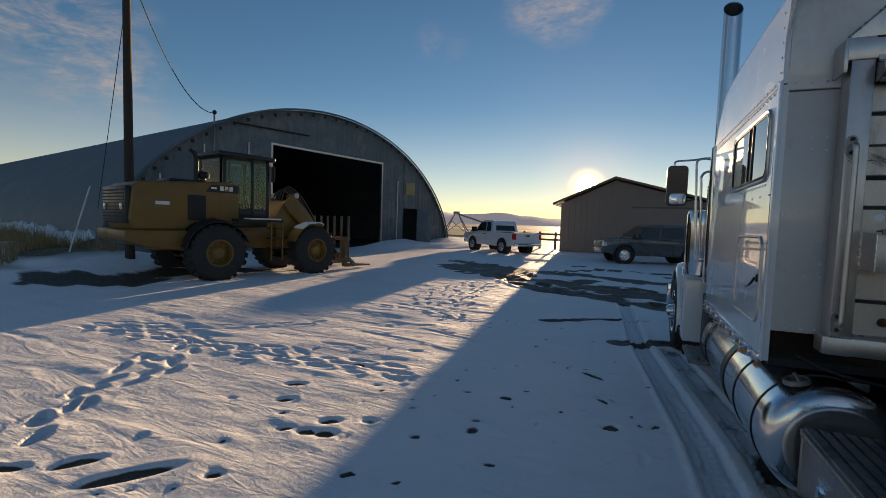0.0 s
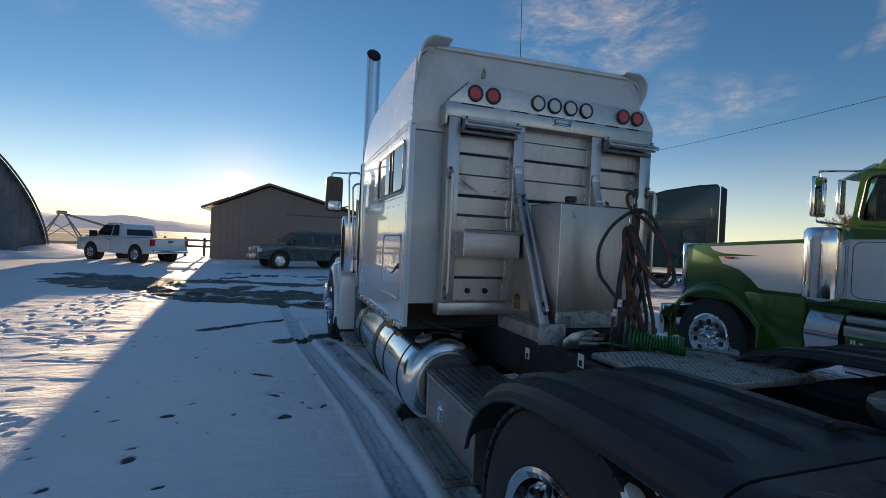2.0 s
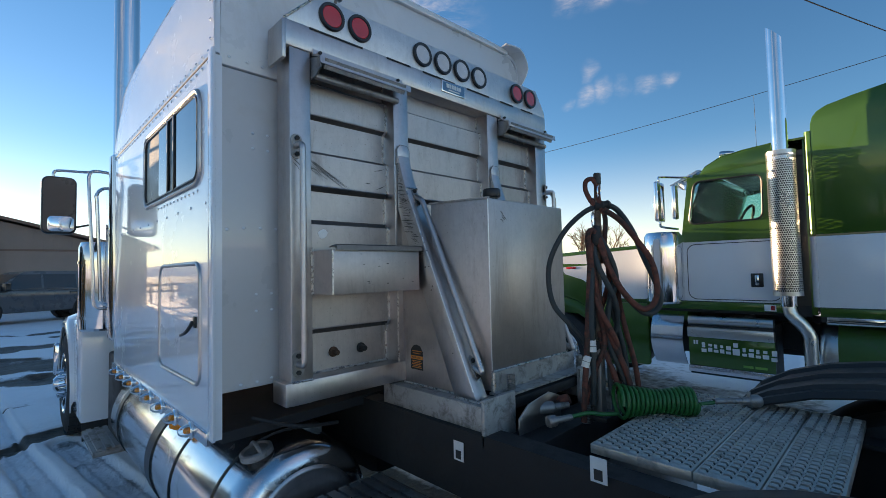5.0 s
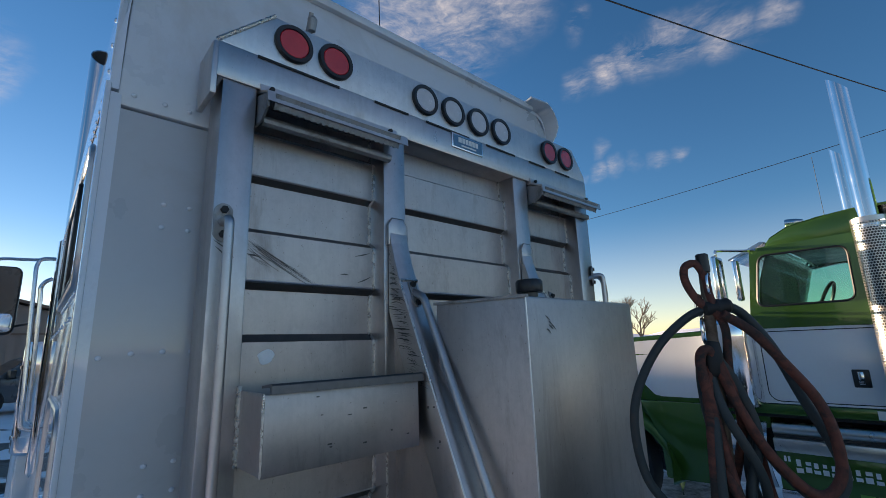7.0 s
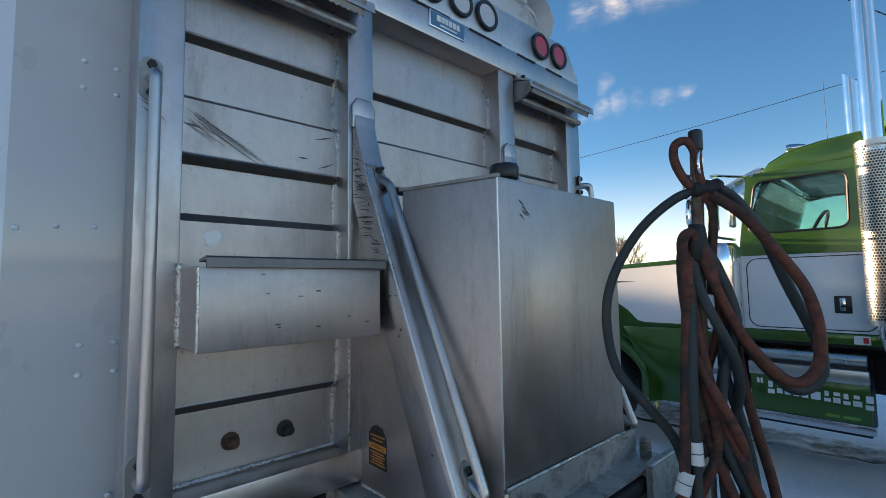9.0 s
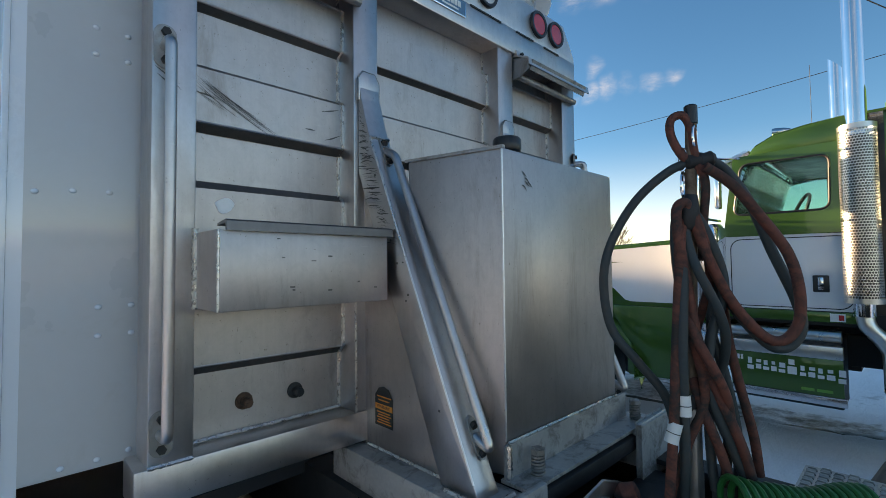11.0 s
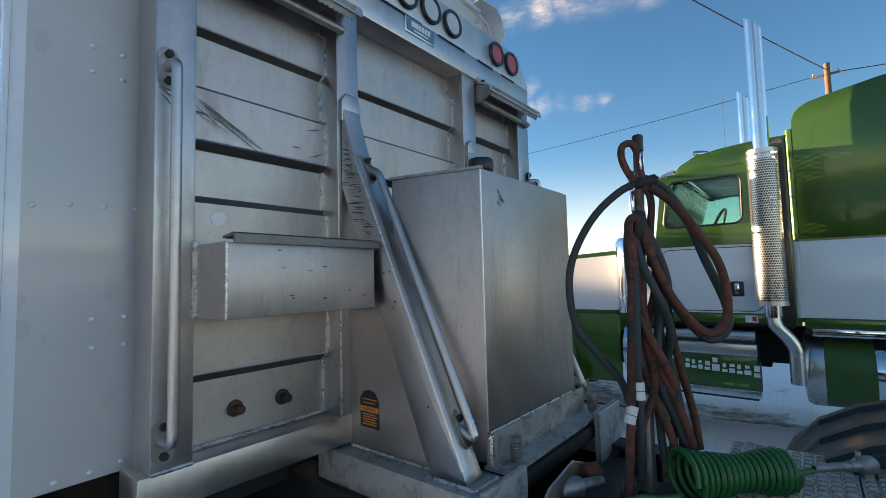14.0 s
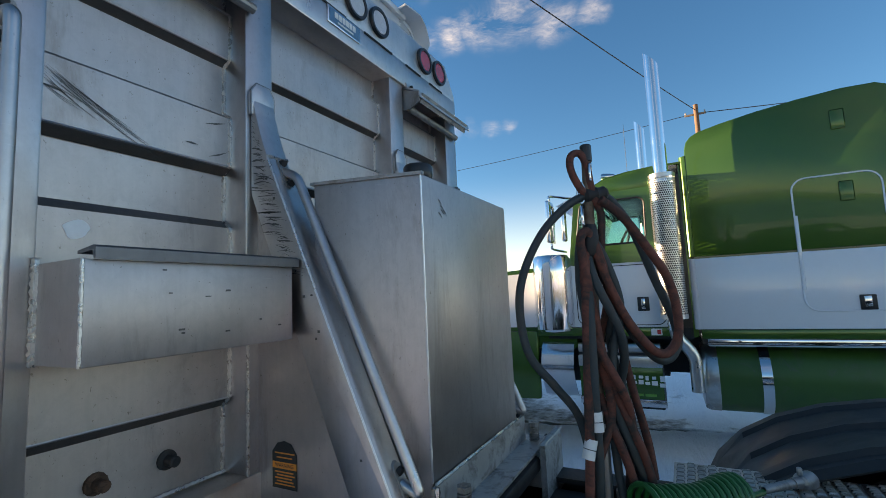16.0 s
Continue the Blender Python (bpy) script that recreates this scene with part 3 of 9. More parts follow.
for cx, cy, rx, ry, a in ((-4.83, 0.91, .085, .045, .5), (-4.66, 0.57, .07, .035, .8), (-4.0, 0.37, .075, .045, .5), (-3.71, 0.52, .05, .04, .3), (-3.9, 0.17, .07, .05, .4), (-4.05, 0.13, .06, .045, .2),
                          (-4.24, 0.11, .05, .035, .5), (-2.81, 1.52, .055, .04, 0), (-3.53, 0.95, .04, .03, .2), (-2.89, 0.77, .07, .05, 1.4), (-2.92, 0.95, .05, .04, .2), (-1.85, 1.31, .06, .045, .3),
                          (-3.42, -0.22, .05, .032, .5), (-3.25, 0.44, .04, .03, .1), (-4.28, 2.51, .07, .04, .3), (-4.64, 1.76, .07, .035, .2), (-4.17, -0.62, .045, .03, .4),
                          (-2.1, 2.6, .03, .16, .9), (-1.95, 1.9, .03, .07, .7), (-3.2, 1.5, .04, .03, 0), (-2.6, 0.3, .04, .03, 0), (-1.5, 1.5, .05, .02, .9),
                          (-4.63, -0.87, .23, .055, .95), (-5.06, -0.93, .12, .045, 1.0), (-5.36, -1.18, .1, .04, .7)):
    dent(cx, cy, rx * 1.25, ry * 1.25, a, 0.03, 1.0, 0.15)


for k in range(60):
    cx, cy = rng.uniform(-8.5, -1.4), rng.uniform(-1.8, 9.5)
    dent(cx, cy, rng.uniform(.04, .13), rng.uniform(.02, .045), rng.uniform(0, 3.1), rng.uniform(.006, .016), 0.0, 0.5)
for k in range(95):
    cx, cy = rng.uniform(-4.6, -1.5), rng.uniform(-1.6, 5.0)
    dent(cx, cy, rng.uniform(.02, .055), rng.uniform(.015, .03), rng.uniform(0, 3.1), 0.012, rng.uniform(.5, 1.0), 0.3)
# long scrapes and drag lines across the trodden snow
for k in range(16):
    cx, cy = rng.uniform(-8.0, -4.0), rng.uniform(2.0, 7.5)
    dent(cx, cy, rng.uniform(.2, .7), rng.uniform(.018, .04), rng.uniform(-.35, .35), rng.uniform(.006, .014), 0.0, 0.7)


def tyre_track(pts, width, depth, pitch=0.085, dark=0.15):
    global Z, bare
    d, t = seg_dist(X, Y, pts)
    inside = np.clip((width / 2 - d) / 0.02, 0, 1)
    side = np.sign(np.sin(2 * math.pi * t / pitch + 6 * d / width))
    Z += inside * (-depth + 0.011 * side * (d > 0.025) + 0.012 * (np.abs(d - width * 0.25) < 0.015)) + depth * 0.35 * np.exp(-((d - width / 2 - 0.03) / 0.03) ** 2)
    bare[:] = np.maximum(bare, inside * dark * (0.5 + 0.5 * value_noise(X, Y, 0.3, 8)))


tyre_track([(-1.02, -2.4), (-1.08, 0.0), (-1.18, 1.3), (-1.33, 2.4), (-1.6, 4.4), (-1.9, 8)], 0.26, 0.045)
tyre_track([(-0.66, -2.4), (-0.72, 0.0), (-0.8, 1.3), (-0.95, 2.4), (-1.2, 4.2)], 0.26, 0.04, dark=0.5)
for k, (pts, w) in enumerate((([(-8.5, 15.2), (-4.5, 13.2), (-1.5, 13.0), (4, 14.0), (14, 15)], 1.0), ([(-7.5, 13.8), (-4.5, 10.9), (-1.4, 10.0), (3, 10.2), (12, 11)], 2.3),
                              ([(-6.0, 11.6), (-3.6, 9.2), (-1.4, 8.2), (3, 8.0)], 1.2), ([(-3.1, 5.2), (-2.2, 5.9), (-1.2, 6.4), (1, 7.2)], 0.28), ([(-1.9, 4.2), (-1.2, 4.7), (0.5, 5.2)], 0.35),
                              ([(-5.5, 12.4), (-3.0, 15.6), (1.5, 17.2)], 0.3), ([(-4.0, 17.3), (-2, 15.4), (2, 14.6)], 0.22), ([(-6, 18), (-2.8, 16.4), (2, 16.0)], 0.2),
                              ([(5.0, -4), (4.6, -1), (4.48, -0.3), (4.36, 1.2), (4.2, 5)], 0.14), ([(-13.7, 3.2), (-12.5, 4.0), (-12.7, 5.4), (-12.2, 7.6)], 1.0))):
    d, t = seg_dist(X, Y, pts)
    edge = w / 2 * (1 + 0.45 * value_noise(X, Y, 1.4, 20 + k) + 0.3 * value_noise(X, Y, 0.4, 40 + k))
    f = np.clip((edge - d) / (0.12 * w + 0.05) + 0.5, 0, 1)
    bare = np.maximum(bare, f)
    Z += -0.03 * f + 0.03 * f * value_noise(X, Y, 0.35, 60 + k) + 0.03 * np.exp(-((d - edge) / 0.12) ** 2)
# scraped ice and dirt past a broken crust, under the trucks parked alongside
crust = 4.50 - 0.1 * Y * (np.abs(Y) < 8) + 0.06 * value_noise(X, Y, 0.5, 71)
worn = np.clip((X - crust) / 0.1, 0, 1) * np.clip((9.5 - X) / 2, 0, 1) * np.clip((9 - np.abs(Y)) / 3, 0, 1)
bare = np.maximum(bare, worn * np.clip(0.33 + 0.25 * value_noise(X, Y * 0.5, 0.7, 72), 0, 1))
Z += worn * -0.03
# soil colour under the white truck stands in for the shade below it
under = np.clip((0.80 + 0.16 * value_noise(X, Y, 0.6, 81) - np.abs(X + 0.02)) / 0.12, 0, 1) * np.clip((5.0 - Y) / 0.6, 0, 1) * np.clip((Y + 6.0) / 0.8, 0, 1)
bare = np.maximum(bare, under * (0.85 + 0.15 * value_noise(X, Y, 0.35, 82)))
# snow patches left within the mud, and thin cover farther out
bare *= np.clip(1.15 - 0.9 * np.clip(value_noise(X * 0.5, Y * 1.3, 0.7, 11) + 0.35 * value_noise(X, Y, 0.25, 12), 0, 1), 0, 1)
field = np.clip((np.hypot(X + 5, Y - 10) - 34) / 14 + 0.5 * value_noise(X, Y * 2, 9, 13), 0, 1) * np.clip(0.75 + 0.6 * value_noise(X * 0.3, Y * 1.5, 14, 14), 0, 1)
weed = np.clip(1.0 - seg_dist(X, Y, [(-30, 8), (-20, 6.0), (-15.7, 4.0)])[0] / 2.8 + 0.5 * value_noise(X, Y, 0.9, 15), 0, 1) * np.clip(0.8 + 1.1 * value_noise(X, Y, 0.7, 16), 0, 1)

me = bpy.data.meshes.new("ground")
ny, nx = X.shape
idx = np.arange(ny * nx).reshape(ny, nx)
quads = np.stack([idx[:-1, :-1], idx[:-1, 1:], idx[1:, 1:], idx[1:, :-1]], -1).reshape(-1, 4)
me.vertices.add(ny * nx)
me.vertices.foreach_set("co", np.stack([X, Y, Z], -1).reshape(-1).astype(np.float32))
me.loops.add(quads.size)
me.loops.foreach_set("vertex_index", quads.reshape(-1).astype(np.int32))
me.polygons.add(len(quads))
me.polygons.foreach_set("loop_start", np.arange(0, quads.size, 4, dtype=np.int32))
me.polygons.foreach_set("use_smooth", np.ones(len(quads), dtype=bool))
me.update()
for key, val in (("bare", bare), ("field", field), ("weed", weed)):
    at = me.attributes.new(key, "FLOAT", "POINT")
    at.data.foreach_set("value", val.reshape(-1).astype(np.float32))
m = bpy.data.materials.new("snowy_ground")
m.use_nodes = True
N, Lk = m.node_tree.nodes, m.node_tree.links
bs = N["Principled BSDF"]
g_co = N.new("ShaderNodeTexCoord")


def gnoise(s, detail=6, rough=0.6):
    n = N.new("ShaderNodeTexNoise")
    n.inputs["Scale"].default_value, n.inputs["Detail"].default_value, n.inputs["Roughness"].default_value = s, detail, rough
    Lk.new(g_co.outputs["Object"], n.inputs["Vector"])
    return n.outputs[0]


def gmap(src, a, b, c=0.0, d=1.0):
    r = N.new("ShaderNodeMapRange")
    for k, v in enumerate((a, b, c, d)):
        r.inputs[k + 1].default_value = v
    Lk.new(src, r.inputs[0])
    return r.outputs[0]


def gmix(f, a, b):
    x = N.new("ShaderNodeMix")
    x.data_type = "RGBA"
    Lk.new(f, x.inputs["Factor"])
    for key, v in (("A", a), ("B", b)):
        if hasattr(v, "is_linked"):
            Lk.new(v, x.inputs[key])
        else:
            x.inputs[key].default_value = (*v, 1)
    return x.outputs["Result"]


def gattr(key):
    a = N.new("ShaderNodeAttribute")
    a.attribute_name = key
    return a.outputs["Fac"]


def gadd(a, b, k):
    q = N.new("ShaderNodeMath")
    q.operation = "MULTIPLY_ADD"
    Lk.new(b, q.inputs[0])
    q.inputs[1].default_value = k
    Lk.new(a, q.inputs[2])
    return q.outputs[0]


n_soil, n_big, n_fine, n_mid = gnoise(9, 8), gnoise(0.7, 6), gnoise(130, 3), gnoise(26, 5)
snow = gmix(gmap(n_big, 0.35, 0.65), (0.88, 0.89, 0.91), (0.95, 0.95, 0.96))
snow = gmix(gmap(gadd(gnoise(3.4, 9, 0.68), gnoise(11, 7, 0.7), 0.6), 0.86, 1.06, 0.0, 0.16), snow, (0.56, 0.57, 0.60))
soil = gmix(gmap(n_soil, 0.3, 0.7), (0.036, 0.026, 0.019), (0.13, 0.095, 0.068))
straw = gmix(gmap(gnoise(1.7, 8), 0.35, 0.65), (0.34, 0.25, 0.12), (0.52, 0.40, 0.2))
bare_f = gmap(gadd(gattr("bare"), n_soil, 0.55), 0.62, 0.86)
col = gmix(bare_f, snow, soil)
col = gmix(gmap(gattr("weed"), 0.3, 0.7), col, gmix(gmap(n_soil, 0.4, 0.6), (0.06, 0.042, 0.028), (0.20, 0.14, 0.075)))
col = gmix(gmap(gadd(gattr("field"), n_big, 0.4), 0.55, 0.85), col, straw)
Lk.new(col, bs.inputs["Base Color"])
bs.inputs["Roughness"].default_value = 0.62
bs.inputs["Subsurface Weight"].default_value = 0.0
bp = N.new("ShaderNodeBump")
bp.inputs["Strength"].default_value, bp.inputs["Distance"].default_value = 0.6, 0.014
Lk.new(gadd(n_mid, n_fine, 0.35), bp.inputs["Height"])
# wind ridges in the crust
g_st = N.new("ShaderNodeMapping")
g_st.inputs["Scale"].default_value, g_st.inputs["Rotation"].default_value = (0.8, 3.2, 1.0), (0, 0, 0.25)
Lk.new(g_co.outputs["Object"], g_st.inputs["Vector"])
g_wind = N.new("ShaderNodeTexNoise")
g_wind.inputs["Scale"].default_value, g_wind.inputs["Detail"].default_value, g_wind.inputs["Roughness"].default_value, g_wind.inputs["Distortion"].default_value = 1.6, 5, 0.55, 0.8
Lk.new(g_st.outputs[0], g_wind.inputs["Vector"])
bw = N.new("ShaderNodeBump")
bw.inputs["Strength"].default_value, bw.inputs["Distance"].default_value = 0.26, 0.04
Lk.new(gmap(g_wind.outputs[0], 0.42, 0.68), bw.inputs["Height"])
Lk.new(bp.outputs[0], bw.inputs["Normal"])
Lk.new(bw.outputs[0], bs.inputs["Normal"])
me.materials.append(m)
tagged(new("ground", me), "trampled snow over dark soil with boot and tyre marks", "snow", kind="structure")


def ground_z(x, y):
    i, j = np.clip(np.searchsorted(gy, y), 0, ny - 1), np.clip(np.searchsorted(gx, x), 0, nx - 1)
    return float(Z[i, j])


# ---- far hills ----
def hills(name, dist, spread, height, seed, mat, base=-4.0):
    rows = [[], [], []]
    rg = np.random.RandomState(seed)
    ph = rg.uniform(0, 6.28, 12)
    for k in range(241):
        a = radians(-spread + 2 * spread * k / 240)
        h = height * (0.55 + 0.22 * math.sin(a * 5 + ph[0]) + 0.16 * math.sin(a * 11 + ph[1]) + 0.09 * math.sin(a * 23 + ph[2]) + 0.05 * math.sin(a * 51 + ph[3]) + 0.025 * math.sin(a * 117 + ph[4]))
        for r, (f, z) in enumerate(((1.0, base), (1.12, max(h, 4) * 0.45), (1.3, max(h, 4)))):
            rows[r].append((math.sin(a) * dist * f, math.cos(a) * dist * f, z + (3 * math.sin(a * 90 + ph[5 + r]) if r else 0)))
    return single(name, sheet(bm_new(), rows), mat, "snow-dusted hills far behind the fields", "hills", kind="structure", smooth=80)


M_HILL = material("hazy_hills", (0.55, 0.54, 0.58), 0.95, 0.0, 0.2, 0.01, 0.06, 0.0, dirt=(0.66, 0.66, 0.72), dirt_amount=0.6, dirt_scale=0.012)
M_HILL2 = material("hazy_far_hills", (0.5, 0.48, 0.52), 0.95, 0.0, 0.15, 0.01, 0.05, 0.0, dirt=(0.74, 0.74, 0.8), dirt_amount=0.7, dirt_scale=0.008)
for hm, glow in ((M_HILL, 0.10), (M_HILL2, 0.17)):        # pale air between here and the hills, put in as a glow
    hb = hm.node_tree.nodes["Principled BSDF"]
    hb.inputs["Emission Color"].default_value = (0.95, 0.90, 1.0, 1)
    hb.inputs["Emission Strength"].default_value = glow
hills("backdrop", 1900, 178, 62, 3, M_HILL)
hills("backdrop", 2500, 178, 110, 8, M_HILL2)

# ---- barn: arched steel shed, its front turned a little from +x ----
BX, BY, BW, BH, BL = -17.1, 17.76, 10.7, 7.15, 62.0
BARN_TURN = pose(BX, BY, 0, 0, 0, -13.0)


def barn_at(u, z, out=0.0):
    return BARN_TURN @ Vector((out, u, z))


def arch(u):
    return BH * max(0.0, 1 - (u / BW) ** 2) ** 0.59


def arch_pts(k, off=0.0):
    out = []
    for i in range(k + 1):
        a = math.pi * i / k
        out.append((-math.cos(a) * (BW + off), (BH + off) * max(0.0, math.sin(a) ** 2) ** 0.59))
    return out


barn = thing("barn", "arched grey galvanised steel barn with an open wide doorway", "barn")
rows = []
for i in range(0, 201):
    o = 0.035 if i % 2 else 0.0
    rows.append([(0.25 - i * 0.31, y, z) for y, z in arch_pts(56, o)])
part("roof", sheet(bm_new(), rows, 0.03), M_BARN, barn, "ribbed galvanised arch roof")
# front wall of upright ribbed sheets with the doorways left open
DY0, DY1, DZ = -3.65, 3.82, 5.08
SY0, SY1, SZ = 5.95, 7.4, 2.5
u = -BW + 0.05
while u < BW - 0.05:
    v = min(u + 0.7, BW - 0.05)
    for a in (DY0, DY1, SY0, SY1):
        if u < a < v - 0.02:
            v = a
    mid, z0 = (u + v) / 2, 0.0
    if DY0 < mid < DY1:
        z0 = DZ
    elif SY0 < mid < SY1:
        z0 = SZ
    if arch(mid) > z0 + 0.12:
        bm = bm_new()
        zig = [0.0, 0.03, 0.03, 0.0, 0.0, 0.03, 0.0]
        ys = [u + (v - u) * k / 6 for k in range(7)]
        sheet(bm, [[(zig[k], ys[k], z0) for k in range(7)], [(zig[k], ys[k], max(arch(ys[k]) - 0.02, z0 + 0.02)) for k in range(7)]], 0.02)
        part("wall_sheet", bm, M_BARN, barn, smooth=0)
    u = v
part("back_wall", prism(bm_new(), [(-BW, 0)] + arch_pts(40, -0.06)[1:-1] + [(BW, 0)], "x", -BL + 0.1, -BL + 0.3), M_BARN, barn)
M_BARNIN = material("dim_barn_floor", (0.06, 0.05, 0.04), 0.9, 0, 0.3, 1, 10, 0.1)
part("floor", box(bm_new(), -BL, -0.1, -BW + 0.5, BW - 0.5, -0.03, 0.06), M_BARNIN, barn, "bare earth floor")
bm = bm_new()
box(bm, -0.08, 0.07, DY0 - 0.1, DY0, 0, DZ + 0.1)
box(bm, -0.08, 0.07, DY1, DY1 + 0.1, 0, DZ + 0.1)
box(bm, -0.08, 0.07, DY0, DY1, DZ, DZ + 0.1)
part("door_frame", bm, M_ALU, barn, "pale steel frame of the doorway")
part("conduit", cyl(bm_new(), (0.09, -5.6, 5.75), (0.09, -1.6, 5.85), 0.04, seg=8), M_FRAME, barn)
part("edge_trim", tube(bm_new(), [(0.3, y, z) for y, z in arch_pts(64, 0.05)], 0.05, 6), M_BARN, barn)
for k, (y, z) in enumerate(arch_pts(44, -0.16)[3:-3]):
    part("rib_end", box(bm_new(), 0.25, 0.3, y - 0.06, y + 0.06, z - 0.1, z + 0.04), M_FRAME, barn, smooth=0)
part("side_door", box(bm_new(), 0, 0.05, 0, 0.95, 0, 2.42, 0.01, m=pose(0.08, SY1 - 0.1, 0.05, 0, 0, -60)), M_BARN, barn, "small grey door standing open")
part("notice_board", box(bm_new(), 0.05, 0.09, 6.1, 7.0, 3.4, 4.2, 0.01), material("faded_yellow", (0.35, 0.30, 0.14), 0.7, 0, 0.2, 3, 30, 0.1), barn, "faded yellow notice board")
for y, z0, z1 in ((-8.6, 0.2, 3.2), (-6.9, 0.2, 4.6), (-4.9, 0.3, 5.0), (5.3, 0.2, 4.2)):
    part("downpipe", cyl(bm_new(), (0.07, y, z0), (0.07, y, z1), 0.035, seg=8), M_ALU, barn)
barn.matrix_basis = BARN_TURN

# ---- shed with a gable towards the yard ----
SH = 28.9
shed = thing("farm_shed", "tan farm shed with a brown metal gable roof", "shed", (-2, SH, 0))
gable = [(-6.45, 0), (3.6, 0), (3.6, 3.05), (-3.05, 4.78), (-6.45, 3.22)]
part("wall", prism(bm_new(), gable, "y", SH, SH + 14.0), M_SIDING, shed, "tan board walls")
bm = bm_new()
prism(bm, [(-6.95, 3.12), (-3.05, 4.86), (4.2, 2.98), (4.2, 3.1), (-3.05, 5.0), (-6.95, 3.25)], "y", SH - 0.5, SH + 14.5)
part("roof", bm, M_SHEDROOF, shed, "brown metal roof")
for k in range(26):
    x = -6.3 + k * 0.38
    zt = 3.2 + (x + 6.45) * 0.457 if x < -3.05 else 4.76 - (x + 3.05) * 0.26
    part("board_batten", box(bm_new(), x - 0.025, x + 0.025, SH - 0.03, SH, 0.05, zt), M_SIDING, shed, smooth=0)
bm = bm_new()
box(bm, -1.6, 2.2, SH - 0.05, SH, 0.05, 3.0)
part("sliding_door", bm, M_SIDING, shed, "wide sliding door")
bm = bm_new()
box(bm, -2.0, 3.2, SH - 0.09, SH - 0.02, 3.0, 3.1)
part("door_rail", bm, M_SHEDROOF, shed)


# ---- wheels ----
def tyre_mesh(r, w, rim):
    """A tyre about the x axis, middle at the origin."""
    bm = bm_new()
    lathe(bm, (-w / 2, 0, 0), (1, 0, 0), [(rim, w * 0.12), (rim + 0.02, 0.0), (r * 0.80, -0.008), (r * 0.93, w * 0.03), (r * 0.985, w * 0.1), (r, w * 0.2), (r, w * 0.5), (r, w * 0.8), (r * 0.985, w * 0.9), (r * 0.93, w * 0.97),
                                            (r * 0.80, w + 0.008), (rim + 0.02, w), (rim, w * 0.88)], 56, closed=True)
    return bm


def tread_mesh(r, w, count=52):
    bm = bm_new()
    for k in range(count):
        a = 2 * math.pi * k / count
        for s in (-1, 1):
            for x0, x1, da in ((0.02, 0.2, 0.0), (0.24, 0.46, 0.03)):
                m = Matrix.Rotation(a + da * s, 4, "X")
                box(bm, s * x0 * w, s * x1 * w, -0.42 * 2 * math.pi * r / count, 0.42 * 2 * math.pi * r / count, r - 0.004, r + 0.012, m=m)
    return bm


def rim_mesh(rim, w, out, dish=0.12):
    """A polished wheel disc: out is +1 or -1, the side of the face."""
    bm = bm_new()
    e = out * w / 2
    way = (out, 0, 0)
    lathe(bm, (0, 0, 0), way, [(rim * 0.55, -w * 0.35), (rim * 0.93, -w * 0.4), (rim * 0.95, w * 0.3), (rim * 1.04, w * 0.44), (rim * 1.05, w * 0.5), (rim * 1.0, w * 0.52), (rim * 0.93, w * 0.46), (rim * 0.9, w * 0.5 - dish * 0.7),
                               (rim * 0.84, w * 0.5 - dish), (rim * 0.5, w * 0.5 - dish * 0.72), (rim * 0.4, w * 0.5 - dish * 0.62), (0, w * 0.5 - dish * 0.6)], 48)
    return bm


def truck_wheel(parent, x, y, z, out, dish=0.12, r=0.52, w=0.27, rim=0.29, tread=True, name="wheel"):
    m = pose(x, y, z)
    ty = part("tyre", tyre_mesh(r - 0.012, w, rim), M_RUBBER, parent)
    ty.matrix_basis = m
    if tread:
        part("tread", tread_mesh(r - 0.012, w), M_RUBBER, ty, smooth=0, kind="stuff")
    rm = part("wheel_rim", rim_mesh(rim, w, out, dish), M_CHROME, parent, "polished aluminium wheel")
    rm.matrix_basis = m
    f, p = w * 0.5 - dish * 0.6, w * 0.5 - dish * 0.86
    bm = bm_new()
    lathe(bm, (0, 0, 0), (out, 0, 0), [(rim * 0.3, f - 0.02), (rim * 0.3, f + 0.03), (rim * 0.27, f + 0.06), (rim * 0.18, f + 0.085), (0, f + 0.09)], 24)
    part("hub", bm, M_CHROME, rm, "chrome hub cover")
    nut = part("wheel_nut", cyl(bm_new(), (out * (f - 0.02), 0, 0), (out * (f + 0.055), 0, 0), 0.02, 0.014, 8), M_CHROME, rm)
    hole = part("hand_hole", cyl(bm_new(), (out * (p - 0.004), 0, 0), (out * (p + 0.004), 0, 0), rim * 0.115, seg=16), M_DARK, rm)
    for src, rad, off in ((nut, 0.44, 0.0), (hole, 0.69, 0.5)):
        for k in range(10):
            a = 2 * math.pi * (k + off) / 10
            q = pose(0, math.cos(a) * rim * rad, math.sin(a) * rim * rad)
            if k == 0:
                src.matrix_basis = q
            else:
                again(src, src.name.split(".")[0], rm, q)
    return ty, rm


# mirror glass in a flat dark brown instead of a mirror finish
M_DARKMIRROR = material("dark_mirror", (0.07, 0.05, 0.045), 0.3, 0.3, 0.1, 6, 40, 0.02)

